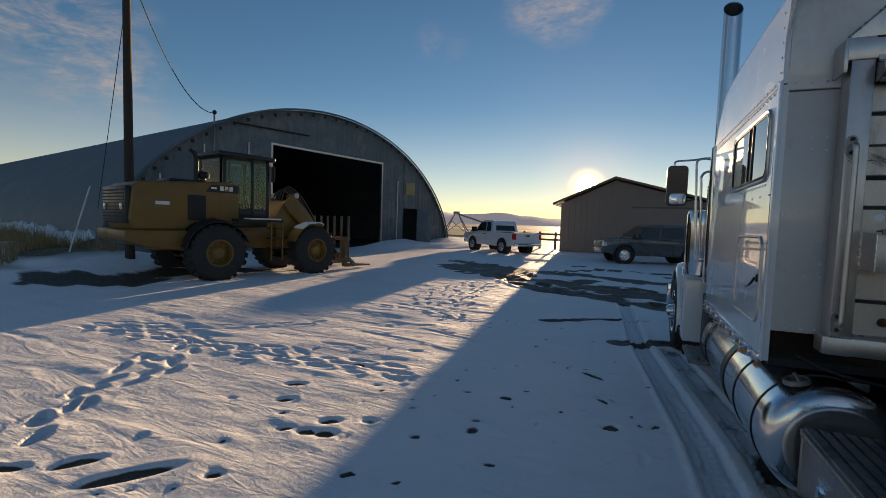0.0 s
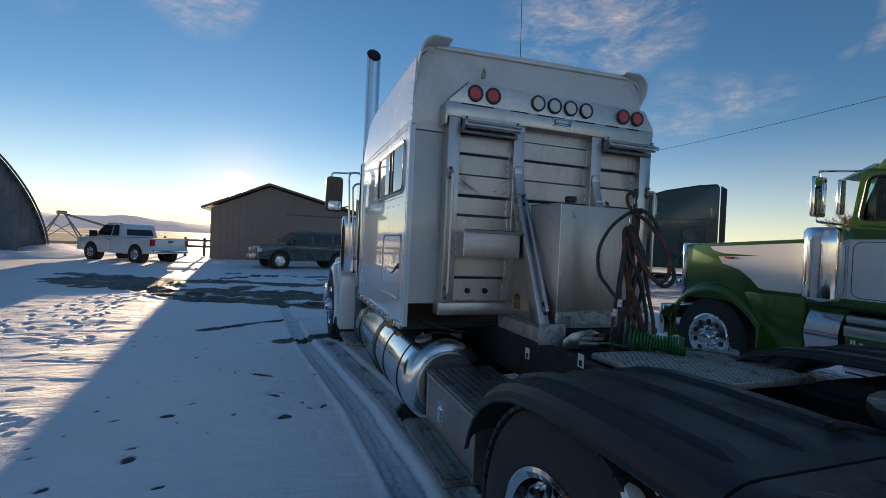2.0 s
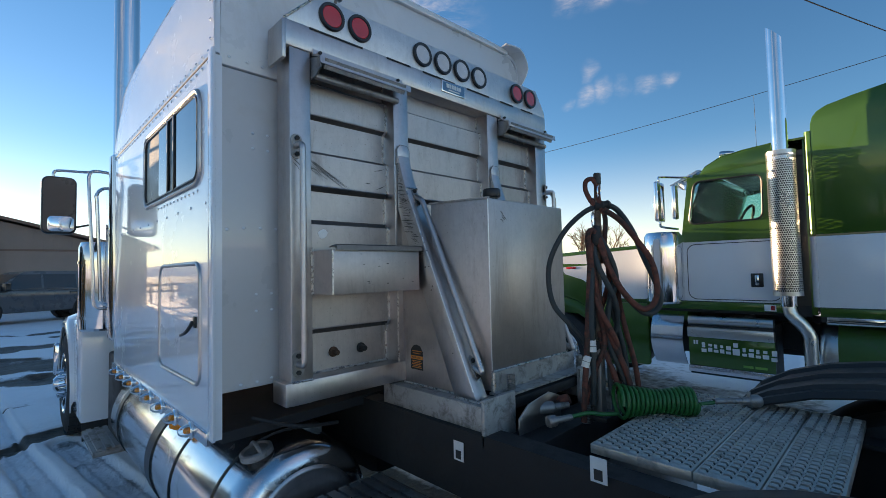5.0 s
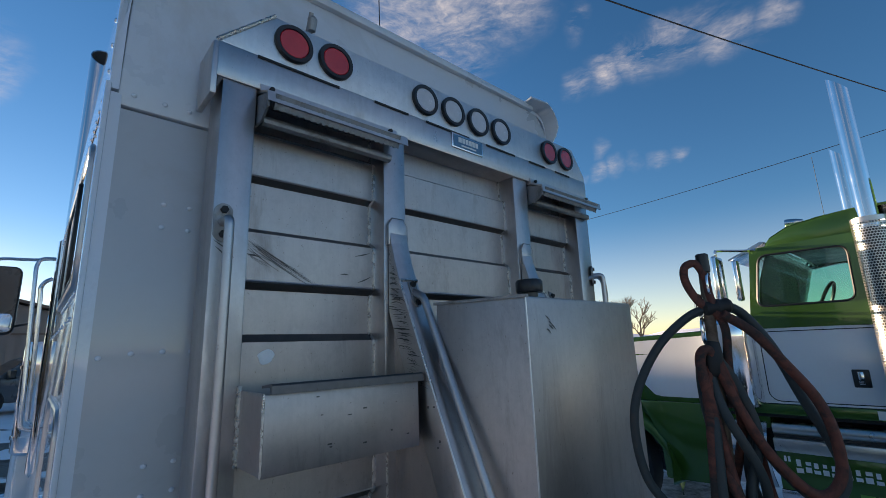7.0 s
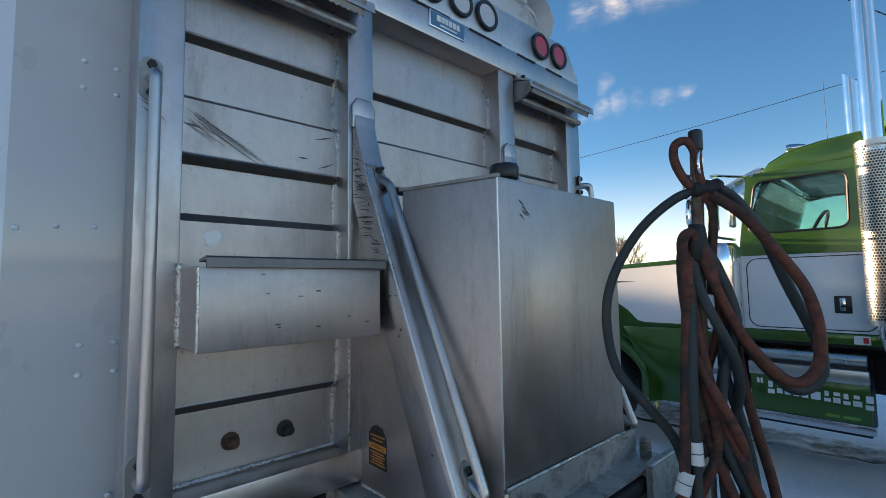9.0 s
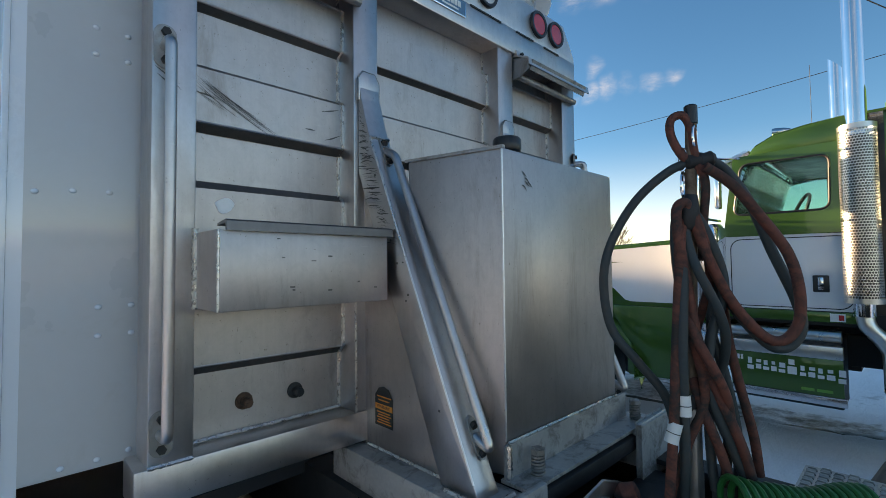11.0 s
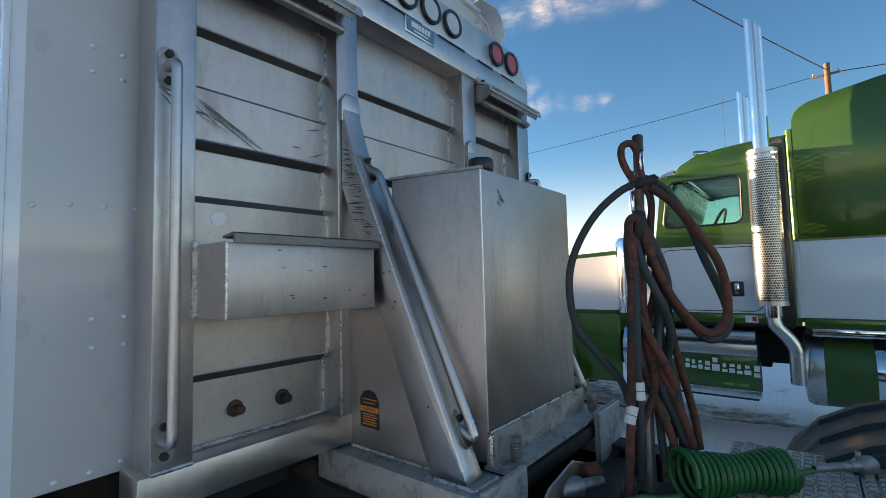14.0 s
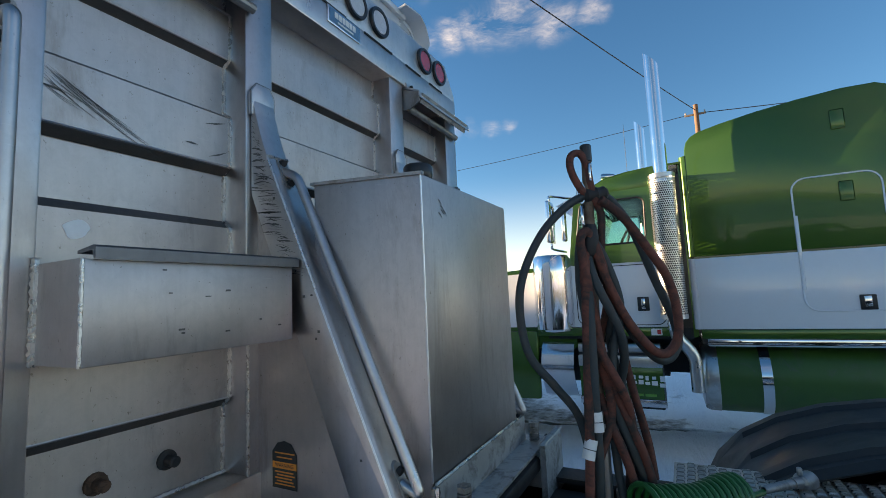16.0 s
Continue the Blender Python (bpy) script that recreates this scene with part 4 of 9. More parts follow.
# ---- white semi truck ----
truck = thing("semi_truck", "white conventional sleeper truck without a trailer, parked on snow", "truck")
SX, SYB, SYF, SZ0, SZS = 1.105, 0.15, 2.2, 0.99, 2.42      # sleeper half width, back, front, sill, roof seam
for s, nm in ((-1, "left"), (1, "right")):
    bm = bm_new()
    prism(bm, [(0.0, 0.75), (0.09, 0.75), (0.09, 0.765), (0.012, 0.765), (0.012, 0.985), (0.09, 0.985), (0.09, 1.0), (0.0, 1.0)], "y", -6.2, 4.9)
    for v in bm.verts:
        v.co.x = s * (0.43 - v.co.x)
    part("frame_rail", bm, M_FRAME, truck)
for y in (-5.8, -4.2, -2.9, -0.6, 0.6, 2.2, 4.6):
    part("cross_member", box(bm_new(), -0.34, 0.34, y - 0.08, y + 0.08, 0.76, 0.97, 0.01), M_FRAME, truck)
# sleeper shell
for s, SX in ((-1, 1.105), (1, 0.965)):
    part("sleeper_side", prism(bm_new(), round_rect(SYB, SYF, SZ0, SZS, 0.012, 2), "x", s * SX, s * (SX - 0.03)), M_WHITE, truck, "glossy white riveted side panel")
    rows = []
    for y, zt in ((SYB, 2.97), (0.55, 2.99), (1.1, 2.995), (1.5, 2.99), (1.8, 2.98), (2.0, 2.96), (2.12, 2.925), (2.2, 2.86), (2.26, 2.75), (2.3, 2.6)):
        t = (y - SYB) / (SYF - SYB)
        inn = 0.012 + 0.01 * t
        r = 0.12
        pts = [(s * (SX - 0.002), y, SZS + 0.004), (s * (SX - inn * 0.25), y, SZS + (zt - r - SZS) * 0.5), (s * (SX - inn), y, zt - r)]
        for k in range(1, 7):
            a = radians(15 * k)
            pts.append((s * (SX - inn - r + r * math.cos(a)), y, zt - r + r * math.sin(a)))
        pts.append((s * 0.4, y, zt + 0.03))
        pts.append((-0.1, y, zt + 0.035))
        rows.append(pts)
    part("roof_half", sheet(bm_new(), rows, 0.02), M_WHITE, truck, "white moulded roof", smooth=50)
    # swept lip at the back top corner
    lip = []
    for y, o in ((SYB + 0.02, 0.0), (0.06, 0.006), (0.015, 0.016)):
        pts = []
        for k in range(0, 15):
            t = k / 14
            if t < 0.45:
                q = t / 0.45
                pts.append((s * (SX - 0.02 * q + o * q), SYB + 0.01 - (SYB + 0.01 - y) * max(0.0, (q - 0.5) / 0.5) ** 1.5, 2.45 + 0.41 * q))
            else:
                a = radians(90 * (t - 0.45) / 0.55)
                pts.append((s * (SX - 0.02 - 0.12 + (0.12 + o) * math.cos(a) - 0.1 * (t > 0.96)), y + 0.02 * (t > 0.96), 2.86 + (0.125 + o) * math.sin(a)))
        lip.append(pts)
    part("roof_lip", sheet(bm_new(), lip, 0.012), M_WHITE_ROOF, truck, "moulded white corner lip", smooth=60)
bm = bm_new()
box(bm, -1.085, 0.945, SYB, SYB + 0.04, 1.155, 2.38, 0.01)
part("sleeper_back", bm, M_WHITE_SHADED, truck, "white back wall of the sleeper")
bm = bm_new()
prism(bm, [(-1.085, 2.386), (0.945, 2.386), (0.935, 2.87), (0.84, 2.97), (-0.985, 2.97), (-1.075, 2.87)], "y", SYB + 0.002, SYB + 0.04, 0.006)
part("roof_back", bm, M_WHITE_ROOF, truck)
part("roof_edge", box(bm_new(), -0.96, 0.80, SYB - 0.02, SYB + 0.06, 2.955, 2.99, 0.008), M_WHITE_ROOF, truck)
part("sleeper_floor", box(bm_new(), -1.07, 0.87, SYB + 0.02, SYF, SZ0 - 0.02, SZ0 + 0.02), M_DARK, truck)
SX = 1.105
for s, SX in ((1, 0.965), (-1, 1.105)):
    bm = bm_new()
    box(bm, s * SX - 0.006, s * SX + 0.006, SYB - 0.004, SYB + 0.05, SZ0, 2.44, 0.003)
    part("corner_strip", bm, M_WHITE, truck)
# rivets: one mesh shared by all
bm = bm_new()
lathe(bm, (0, 0, 0), (-1, 0, 0), [(0.0062, 0), (0.0058, 0.0018), (0.004, 0.0034), (0, 0.004)], 8)
rivet = part("rivet", bm, M_WHITE, truck)
rivet.matrix_basis = pose(-SX, 0.19, 1.1)
bm = bm_new()
lathe(bm, (0, 0, 0), (-1, 0, 0), [(0.0066, 0), (0.006, 0.002), (0.004, 0.0038), (0, 0.0044)], 8)
rivet_b = part("rivet", bm, M_POLISHED, truck, "bright rivet")
rivet_b.matrix_basis = pose(-SX, SYB + 0.035, 1.06)
part("seam", box(bm_new(), -SX - 0.0015, -SX + 0.004, SYB + 0.01, SYF, SZS - 0.004, SZS + 0.003), M_DARK, truck, smooth=0)
spots = [(SYB + 0.035, 1.06 + 0.075 * k) for k in range(1, 24)] + [(SYB + 0.06 + 0.075 * k, SZS - 0.02) for k in range(27)] + [(SYB + 0.06 + 0.075 * k, SZS + 0.025) for k in range(27)]
spots += [(0.24 + 0.19 * k, 1.865) for k in range(10)] + [(0.34 + 0.058 * k, 1.925) for k in range(12)]
for y, z in spots:
    again(rivet_b, "rivet", truck, pose(-SX, y, z))
for k in range(7):
    again(rivet, "rivet", truck, pose(-SX + 0.03, SYB + 0.03, 2.5 + 0.07 * k))
bolt_spots = [(-0.960, 2.144), (-0.900, 2.144), (-0.960, 2.083), (-0.899, 2.083), (-1.058, 1.760), (-0.996, 1.768), (-0.931, 1.771), (-0.867, 1.770), (-0.948, 1.512), (-0.886, 1.513), (-0.948, 1.448), (-0.885, 1.449), (-0.887, 1.181), (-0.946, 1.176), (-1.008, 1.176),
              (-1.05, 2.42), (-0.98, 2.42), (-0.92, 2.42)]
for x, z in bolt_spots:
    again(rivet, "rivet", truck, pose(x, SYB + 0.05 * (x + 1.105), z, 0, 0, 90) @ Matrix.Diagonal((1.15, 1.15, 1.0, 1)))
# sleeper window and luggage door
wy0, wy1, wz0, wz1 = 0.30, 1.26, 1.955, 2.335
M_PANE = material("window_pane", (0.016, 0.018, 0.020), 0.03, 0.0, 0.0, 3, 30, 0.0, coat=0.9, rough_var=0.0)
bm = bm_new()
outer, inner = round_rect(wy0, wy1, wz0, wz1, 0.07, 6), round_rect(wy0 + 0.022, wy1 - 0.022, wz0 + 0.022, wz1 - 0.022, 0.05, 6)
tube(bm, [(-SX - 0.003, y, z) for y, z in outer], 0.010, 8, closed=True)
win = part("window", bm, M_ALU, truck, "dull metal window surround")
part("seal", prism(bm_new(), outer, "x", -SX - 0.001, -SX - 0.004), M_BLACK, win, "black rubber seal")
part("pane", prism(bm_new(), round_rect(0.307, 0.64, wz0 + 0.02, wz1 - 0.02, 0.05, 6), "x", -SX - 0.0045, -SX - 0.008), M_PANE, win, "fixed glass pane")
part("pane", prism(bm_new(), round_rect(0.78, 0.945, wz0 + 0.025, wz1 - 0.025, 0.012, 3), "x", -SX - 0.0045, -SX - 0.007), M_PANE, win, "sliding glass pane")
bm = bm_new()
box(bm, -SX - 0.014, -SX - 0.004, 0.645, 0.665, wz0 + 0.02, wz1 - 0.02, 0.002)
box(bm, -SX - 0.012, -SX - 0.004, 0.76, 0.778, wz0 + 0.02, wz1 - 0.02, 0.002)
part("window_bar", bm, M_BLACK, win, "black sash of the sliding pane")
bm = bm_new()
tube(bm, [(-SX - 0.006, y, z) for y, z in inner], 0.006, 6, closed=True)
part("gasket", bm, M_BLACK, win, "black gasket")
hy0, hy1, hz0, hz1 = 0.30, 0.925, 1.165, 1.638
bm = bm_new()
tube(bm, [(-SX - 0.001, y, z) for y, z in round_rect(hy0, hy1, hz0, hz1, 0.06, 6)], 0.0085, 8, closed=True)
hatch = part("luggage_door", bm, M_ALU, truck, "dull metal rim of the luggage door")
part("door_skin", prism(bm_new(), round_rect(hy0 + 0.012, hy1 - 0.012, hz0 + 0.012, hz1 - 0.012, 0.05, 6), "x", -SX + 0.004, -SX - 0.003), M_WHITE, hatch)
bm = bm_new()
box(bm, -SX - 0.012, -SX - 0.003, 0.335, 0.365, 1.385, 1.43, 0.004)
tube(bm, curve([(-SX - 0.014, 0.352, 1.41), (-SX - 0.03, 0.375, 1.37), (-SX - 0.034, 0.44, 1.352)], 5), 0.007, 6)
part("latch", bm, M_BLACK, hatch, "black latch")
# row of small marker lights under the sleeper
part("light_bar", box(bm_new(), -SX - 0.012, -SX + 0.012, 0.2, 2.2, 0.965, 1.015, 0.004), M_POLISHED, truck, "polished light strip")
bead = part("marker_light", lathe(bm_new(), (0, 0, 0), (-1, 0, 0), [(0.0, 0.001), (0.034, 0), (0.034, 0.008), (0.029, 0.013), (0.025, 0.009), (0.02, 0.004), (0, 0.003)], 18), M_CHROME, truck, "chrome rim of a side marker light")
cover = part("cover", lathe(bm_new(), (0, 0, 0), (-1, 0, 0), [(0.025, 0.008), (0.024, 0.022), (0.018, 0.038), (0.009, 0.048), (0, 0.050)], 18), M_CLEARPLASTIC, bead, "clear ribbed dome")
bulb = part("bulb", lathe(bm_new(), (0, 0, 0), (-1, 0, 0), [(0, 0.004), (0.012, 0.006), (0.013, 0.022), (0.006, 0.03), (0, 0.031)], 12), M_AMBER, bead, "amber bulb")
cover.visible_shadow = False
bead.matrix_basis = pose(-SX - 0.012, 0.367, 0.99)
for k in range(1, 8):
    o = again(bead, "marker_light", truck, pose(-SX - 0.012, 0.367 + 0.227 * k, 0.99), "chrome rim of a side marker light")
    again(cover, "cover", o, Matrix.Identity(4), "clear ribbed dome").visible_shadow = False
    again(bulb, "bulb", o, Matrix.Identity(4), "amber bulb")
# cab, hood and steering axle
bm = bm_new()
box(bm, -1.0, 1.0, 2.26, 3.5, 1.1, 2.42, 0.08, 3)
part("cab", bm, M_WHITE, truck, "white cab")
prof = [(3.45, 1.1), (3.45, 1.78), (4.2, 1.74), (5.4, 1.62), (5.55, 1.5), (5.55, 0.8), (3.45, 0.85)]
part("hood", prism(bm_new(), prof, "x", -0.62, 0.62, 0.06, 3), M_WHITE, truck, "white hood")
for s in (-1, 1):
    rows = []
    for k in range(13):
        a = radians(-8 + 196 * k / 12)
        y, z = 4.5 + 0.66 * math.cos(a), 0.52 + 0.66 * math.sin(a)
        rows.append([(s * 0.62, y, z + 0.06), (s * 1.08, y, z + 0.05), (s * 1.17, y, z + 0.02), (s * 1.2, y, z - 0.03), (s * 1.2, y, z - 0.08)])
    part("front_fender", sheet(bm_new(), rows, 0.012), M_WHITE, truck, "white front fender", smooth=60)
    part("fender_skirt", prism(bm_new(), [(3.38, 0.34), (3.86, 0.34), (3.84, 0.62), (3.95, 0.98), (4.0, 1.2), (3.5, 1.2), (3.38, 1.1)], "x", s * 0.6, s * 1.17, 0.03), M_WHITE, truck)
    part("mud_flap", box(bm_new(), s * 0.75, s * 1.12, 3.72, 3.74, 0.1, 0.45), M_FRAME, truck)
    truck_wheel(truck, s * 1.06, 4.5, 0.52, s, dish=0.0, tread=s < 0)
    # air cleaner
    bm = bm_new()
    lathe(bm, (s * 1.045, 3.22, 1.15), (0, 0, 1), [(0, 0), (0.15, 0), (0.165, 0.02), (0.165, 0.1), (0.172, 0.1), (0.172, 0.12), (0.165, 0.12), (0.165, 0.56), (0.172, 0.56), (0.172, 0.58), (0.165, 0.58), (0.165, 0.7), (0.15, 0.74), (0, 0.75)], 32)
    part("air_cleaner", bm, M_CHROME, truck, "chrome air cleaner drum")
    # mirror
    mir = part("mirror", prism(bm_new(), round_rect(min(s * 1.268, s * 1.468), max(s * 1.268, s * 1.468), 1.92, 2.345, 0.045, 6), "y", 2.72, 2.80, 0.012), M_BLACK, truck, "black mirror housing")
    part("mirror_glass", prism(bm_new(), round_rect(min(s * 1.278, s * 1.458), max(s * 1.278, s * 1.458), 1.932, 2.335, 0.038, 6), "y", 2.714, 2.721), M_DARKMIRROR, mir, "dark brown mirror glass")
    part("spot_mirror", prism(bm_new(), round_rect(min(s * 1.282, s * 1.436), max(s * 1.282, s * 1.436), 1.936, 2.05, 0.03, 5), "y", 2.704, 2.715, 0.003), M_CHROME, mir)
    part("mirror_arm", tube(bm_new(), curve([(s * 1.40, 2.76, 2.34), (s * 1.40, 2.76, 2.375), (s * 1.37, 2.76, 2.395), (s * 1.22, 2.77, 2.405), (s * 1.12, 2.80, 2.425), (s * 1.0, 2.85, 2.43)], 6), 0.010, 8), M_POLISHED, truck, "polished mirror arm")
    part("mirror_arm", tube(bm_new(), curve([(s * 1.05, 2.70, 2.40), (s * 1.16, 2.66, 2.40), (s * 1.205, 2.64, 2.36), (s * 1.205, 2.62, 2.2), (s * 1.18, 2.60, 1.6), (s * 1.175, 2.60, 1.42), (s * 1.15, 2.60, 1.365), (s * 1.05, 2.60, 1.36)], 6), 0.012, 8), M_POLISHED, truck, "polished mirror arm")
    part("mirror_arm", tube(bm_new(), [(s * 1.29, 2.76, 1.97), (s * 1.19, 2.66, 1.99)], 0.008, 8), M_BLACK, truck, "black lower mirror arm")
    bm = bm_new()
    tube(bm, curve([(s * 1.05, 2.52, 2.25), (s * 1.13, 2.52, 2.25), (s * 1.172, 2.52, 2.2), (s * 1.168, 2.52, 2.1), (s * 1.145, 2.52, 1.5), (s * 1.14, 2.52, 1.42), (s * 1.10, 2.52, 1.39), (s * 1.0, 2.52, 1.39)], 6), 0.012, 8)
    part("grab_rail", bm, M_POLISHED, truck, "polished grab rail")
    part("cab_gap", box(bm_new(), s * 0.9, s * 1.09, SYF, SYF + 0.05, 1.0, 2.55), M_BLACK, truck)
    # stack
    bm = bm_new()
    lathe(bm, (s * 1.025, 2.33, 1.15), (0, 0, 1), [(0.085, 0), (0.1, 0.02), (0.1, 1.3), (0.08, 1.32), (0.08, 2.58), (0.074, 2.58), (0.074, 2.4)], 32)
    bore = lathe(bm_new(), (s * 1.025, 2.33, 1.15), (0, 0, 1), [(0.0735, 2.578), (0.0735, 1.7), (0, 1.7)], 32)
    for v in bm.verts[:] + bore.verts[:]:
        if v.co.z > 3.6:
            v.co.z += (v.co.y - 2.33) * 1.25
    pipe = part("exhaust_pipe", bm, M_CHROME, truck, "tall chrome exhaust pipe")
    part("bore", bore, M_DARK, pipe, "black bore of the pipe")
    truck_wheel(truck, s * 0.94, -1.70, 0.535, s, dish=0.2, tread=s < 0, r=0.535, w=0.27, rim=0.312)
    truck_wheel(truck, s * 0.94, -3.05, 0.535, s, dish=0.2, tread=False, r=0.535, rim=0.312)
    for y in (-1.70, -3.05):
        t = part("tyre", tyre_mesh(0.525, 0.26, 0.31), M_RUBBER, truck)
        t.matrix_basis = pose(s * 0.62, y, 0.535)
for y in (-1.70, -3.05, 4.5):
    part("axle", cyl(bm_new(), (-0.8, y, 0.52), (0.8, y, 0.52), 0.08, seg=14), M_FRAME, truck)
part("front_bumper", box(bm_new(), -1.2, 1.2, 5.75, 5.85, 0.4, 0.8, 0.04, 3), M_CHROME, truck, "chrome bumper")
part("grille", box(bm_new(), -0.5, 0.5, 5.55, 5.6, 0.85, 1.5, 0.02), M_CHROME, truck)
# fuel tanks, tool box and steps
for s in (-1, 1):
    r, xc, zc = 0.315, 0.78, 0.60
    bm = bm_new()
    lathe(bm, (s * xc, 0.08, zc), (0, 1, 0), [(0, 0.0), (r * 0.70, 0.0), (r * 0.80, 0.006), (r * 0.89, 0.022), (r * 0.96, 0.055), (r * 0.99, 0.085), (r, 0.12), (r, 2.28), (r * 0.97, 2.32), (0, 2.33)], 48)
    tank = part("fuel_tank", bm, M_POLISHED, truck, "polished aluminium fuel tank")
    bm = bm_new()
    lathe(bm, (s * xc, 0.078, zc), (0, 1, 0), [(0, -0.003), (r * 0.55, -0.003), (r * 0.66, -0.006), (r * 0.70, -0.002), (r * 0.72, 0.004)], 48)
    part("tank_end", bm, M_ALU, tank, "dull grey tank end")
    for y, w, mt in ((0.30, 0.007, M_BLACK), (0.80, 0.007, M_BLACK), (1.17, 0.11, M_BLACK), (2.1, 0.07, M_BLACK)):
        bm = bm_new()
        lathe(bm, (s * xc, y, zc), (0, 1, 0), [(r - 0.002, 0), (r + 0.006, 0), (r + 0.006, w), (r - 0.002, w)], 48)
        part("tank_strap", bm, mt, tank)
    bm = bm_new()
    cyl(bm, (s * (xc + 0.14), 1.72, zc + 0.27), (s * (xc + 0.17), 1.72, zc + 0.335), 0.05, seg=18, bev=0.008)
    part("filler_cap", bm, M_BLACK, tank)
    up = Vector((s * 0.08, 0, 0.306)).normalized()
    bm = bm_new()
    lathe(bm, Vector((s * 0.855, 0.2, 0.60)) + up * 0.295, up, [(0.062, 0), (0.062, 0.022), (0.055, 0.027), (0.05, 0.027), (0.046, 0.02), (0, 0.02)], 24)
    tube(bm, curve([Vector((s * 0.855, 0.14, 0.60)) + up * 0.31, Vector((s * 0.855, 0.2, 0.60)) + up * 0.345, Vector((s * 0.855, 0.26, 0.60)) + up * 0.31], 6), 0.008, 8)
    part("sender_cover", bm, M_DULLSTEEL, tank, "dusty round cover with a bail")
    part("tank_sticker", prism(bm_new(), [(s * 0.60, 0.29), (s * 0.69, 0.29), (s * 0.69, 0.37), (s * 0.60, 0.37)], "z", 0.865, 0.904, 0.002), M_DULLSTEEL, tank, "worn grey label")
    bm = bm_new()
    lathe(bm, (s * 1.015, 0.905, 0.862), (s * 1, 0, 0.25), [(0.026, 0), (0.026, 0.02), (0.018, 0.05), (0, 0.06)], 14)
    part("amber_light", bm, M_AMBER, truck, "amber side marker light")
    bx = part("tool_box", box(bm_new(), s * 0.46, s * 0.93, -0.80, 0.04, 0.36, 0.695, 0.012), M_PLATE, truck, "aluminium tool box under the frame")
    part("lid", box(bm_new(), s * 0.45, s * 0.938, -0.81, 0.05, 0.672, 0.70, 0.006), M_PLATE, bx)
    for k in range(9):
        x = 0.475 + k * 0.053
        part("tread_strip", box(bm_new(), s * x, s * (x + 0.03), -0.80, 0.04, 0.70, 0.715, 0.004), M_DULLSTEEL, bx)
    bm = bm_new()
    box(bm, s * 0.928, s * 0.938, -0.31, -0.21, 0.45, 0.58, 0.004)
    box(bm, s * 0.936, s * 0.952, -0.29, -0.23, 0.47, 0.55, 0.003)
    part("latch", bm, M_CHROME, bx, "paddle latch")
    st = part("step", box(bm_new(), s * 0.80, s * 1.08, -0.76, 0.08, 0.33, 0.36, 0.006), M_DULLSTEEL, truck, "ribbed aluminium step")
    for k in range(6):
        x = 0.815 + k * 0.045
        part("step_rib", box(bm_new(), s * x, s * (x + 0.022), -0.75, 0.07, 0.36, 0.372, 0.003), M_DULLSTEEL, st)
# black half fenders over the drive wheels
for s in (-1, 1):
    for y0, y1, front in ((-0.98, -2.27, True), (-2.28, -4.1, False)):
        rows = []
        ys = []
        if front:
            ys = [(-1.02, 0.74), (-1.04, 0.80), (-1.09, 0.90), (-1.17, 0.985), (-1.28, 1.05), (-1.42, 1.098), (-1.58, 1.125), (-1.8, 1.138), (-2.0, 1.14), (-2.16, 1.14), (-2.21, 1.14), (y1, 1.136)]
        else:
            ys = [(y0, 1.136), (-2.34, 1.139), (-2.40, 1.139), (-2.6, 1.138), (-3.3, 1.135)] + [(-3.6 - 0.52 * math.sin(radians(95 * k / 8)), 0.72 + 0.41 * math.cos(radians(95 * k / 8))) for k in range(9)]
        for n_row, (y, z) in enumerate(ys):
            row = []
            rib = 0.0 if n_row in ((0, 1, 2, len(ys) - 1, len(ys) - 2) if front else (0, 1, len(ys) - 1)) else 1.0
            for x, dz in ((0.40, -0.02), (0.42, 0.0), (0.45, 0.0), (0.462, 0.013), (0.508, 0.013), (0.52, 0.0), (0.67, 0.0), (0.682, 0.013), (0.728, 0.013), (0.74, 0.0), (0.90, 0.0), (0.912, 0.013), (0.958, 0.013), (0.97, 0.0),
                          (1.02, -0.004), (1.06, -0.02), (1.08, -0.05), (1.082, -0.075), (1.095, -0.085)):
                row.append((s * x, y + (0.07 if s > 0 else 0.0), z + (0.03 if s > 0 else 0.0) + (dz * 1.25 * rib if dz > 0 else dz)))
            rows.append(row)
        part("rear_fender", sheet(bm_new(), rows, 0.01), M_PLASTIC, truck, "black ribbed plastic fender", smooth=24)
    part("fender_bracket", box(bm_new(), s * 0.42, s * 0.95, -1.03, -1.0, 0.78, 0.84), M_FRAME, truck)
for s in (-1, 1):
    st = part("cab_step", box(bm_new(), s * 0.92, s * 1.19, 2.36, 2.98, 0.355, 0.385, 0.006), M_DULLSTEEL, truck, "ribbed metal step below the cab")
    for k in range(5):
        part("step_rib", box(bm_new(), s * (0.935 + 0.052 * k), s * (0.96 + 0.052 * k), 2.37, 2.97, 0.385, 0.398, 0.003), M_DULLSTEEL, st)
    part("step_bracket", box(bm_new(), s * 0.90, s * 0.935, 2.4, 2.46, 0.36, 0.7, 0.004), M_FRAME, st)
    part("step_bracket", box(bm_new(), s * 0.90, s * 0.935, 2.86, 2.92, 0.36, 0.7, 0.004), M_FRAME, st)
# unseen blocks added to keep low sun from shining under the sleeper
part("sun_block", box(bm_new(), -1.04, -0.46, 2.42, 2.9, 0.38, 1.0, 0.02), M_FRAME, truck, "dark block under the cab, added to stop the sun")
part("sun_block", box(bm_new(), 0.46, 1.04, 2.42, 2.9, 0.38, 1.0, 0.02), M_FRAME, truck, "dark block under the cab, added to stop the sun")
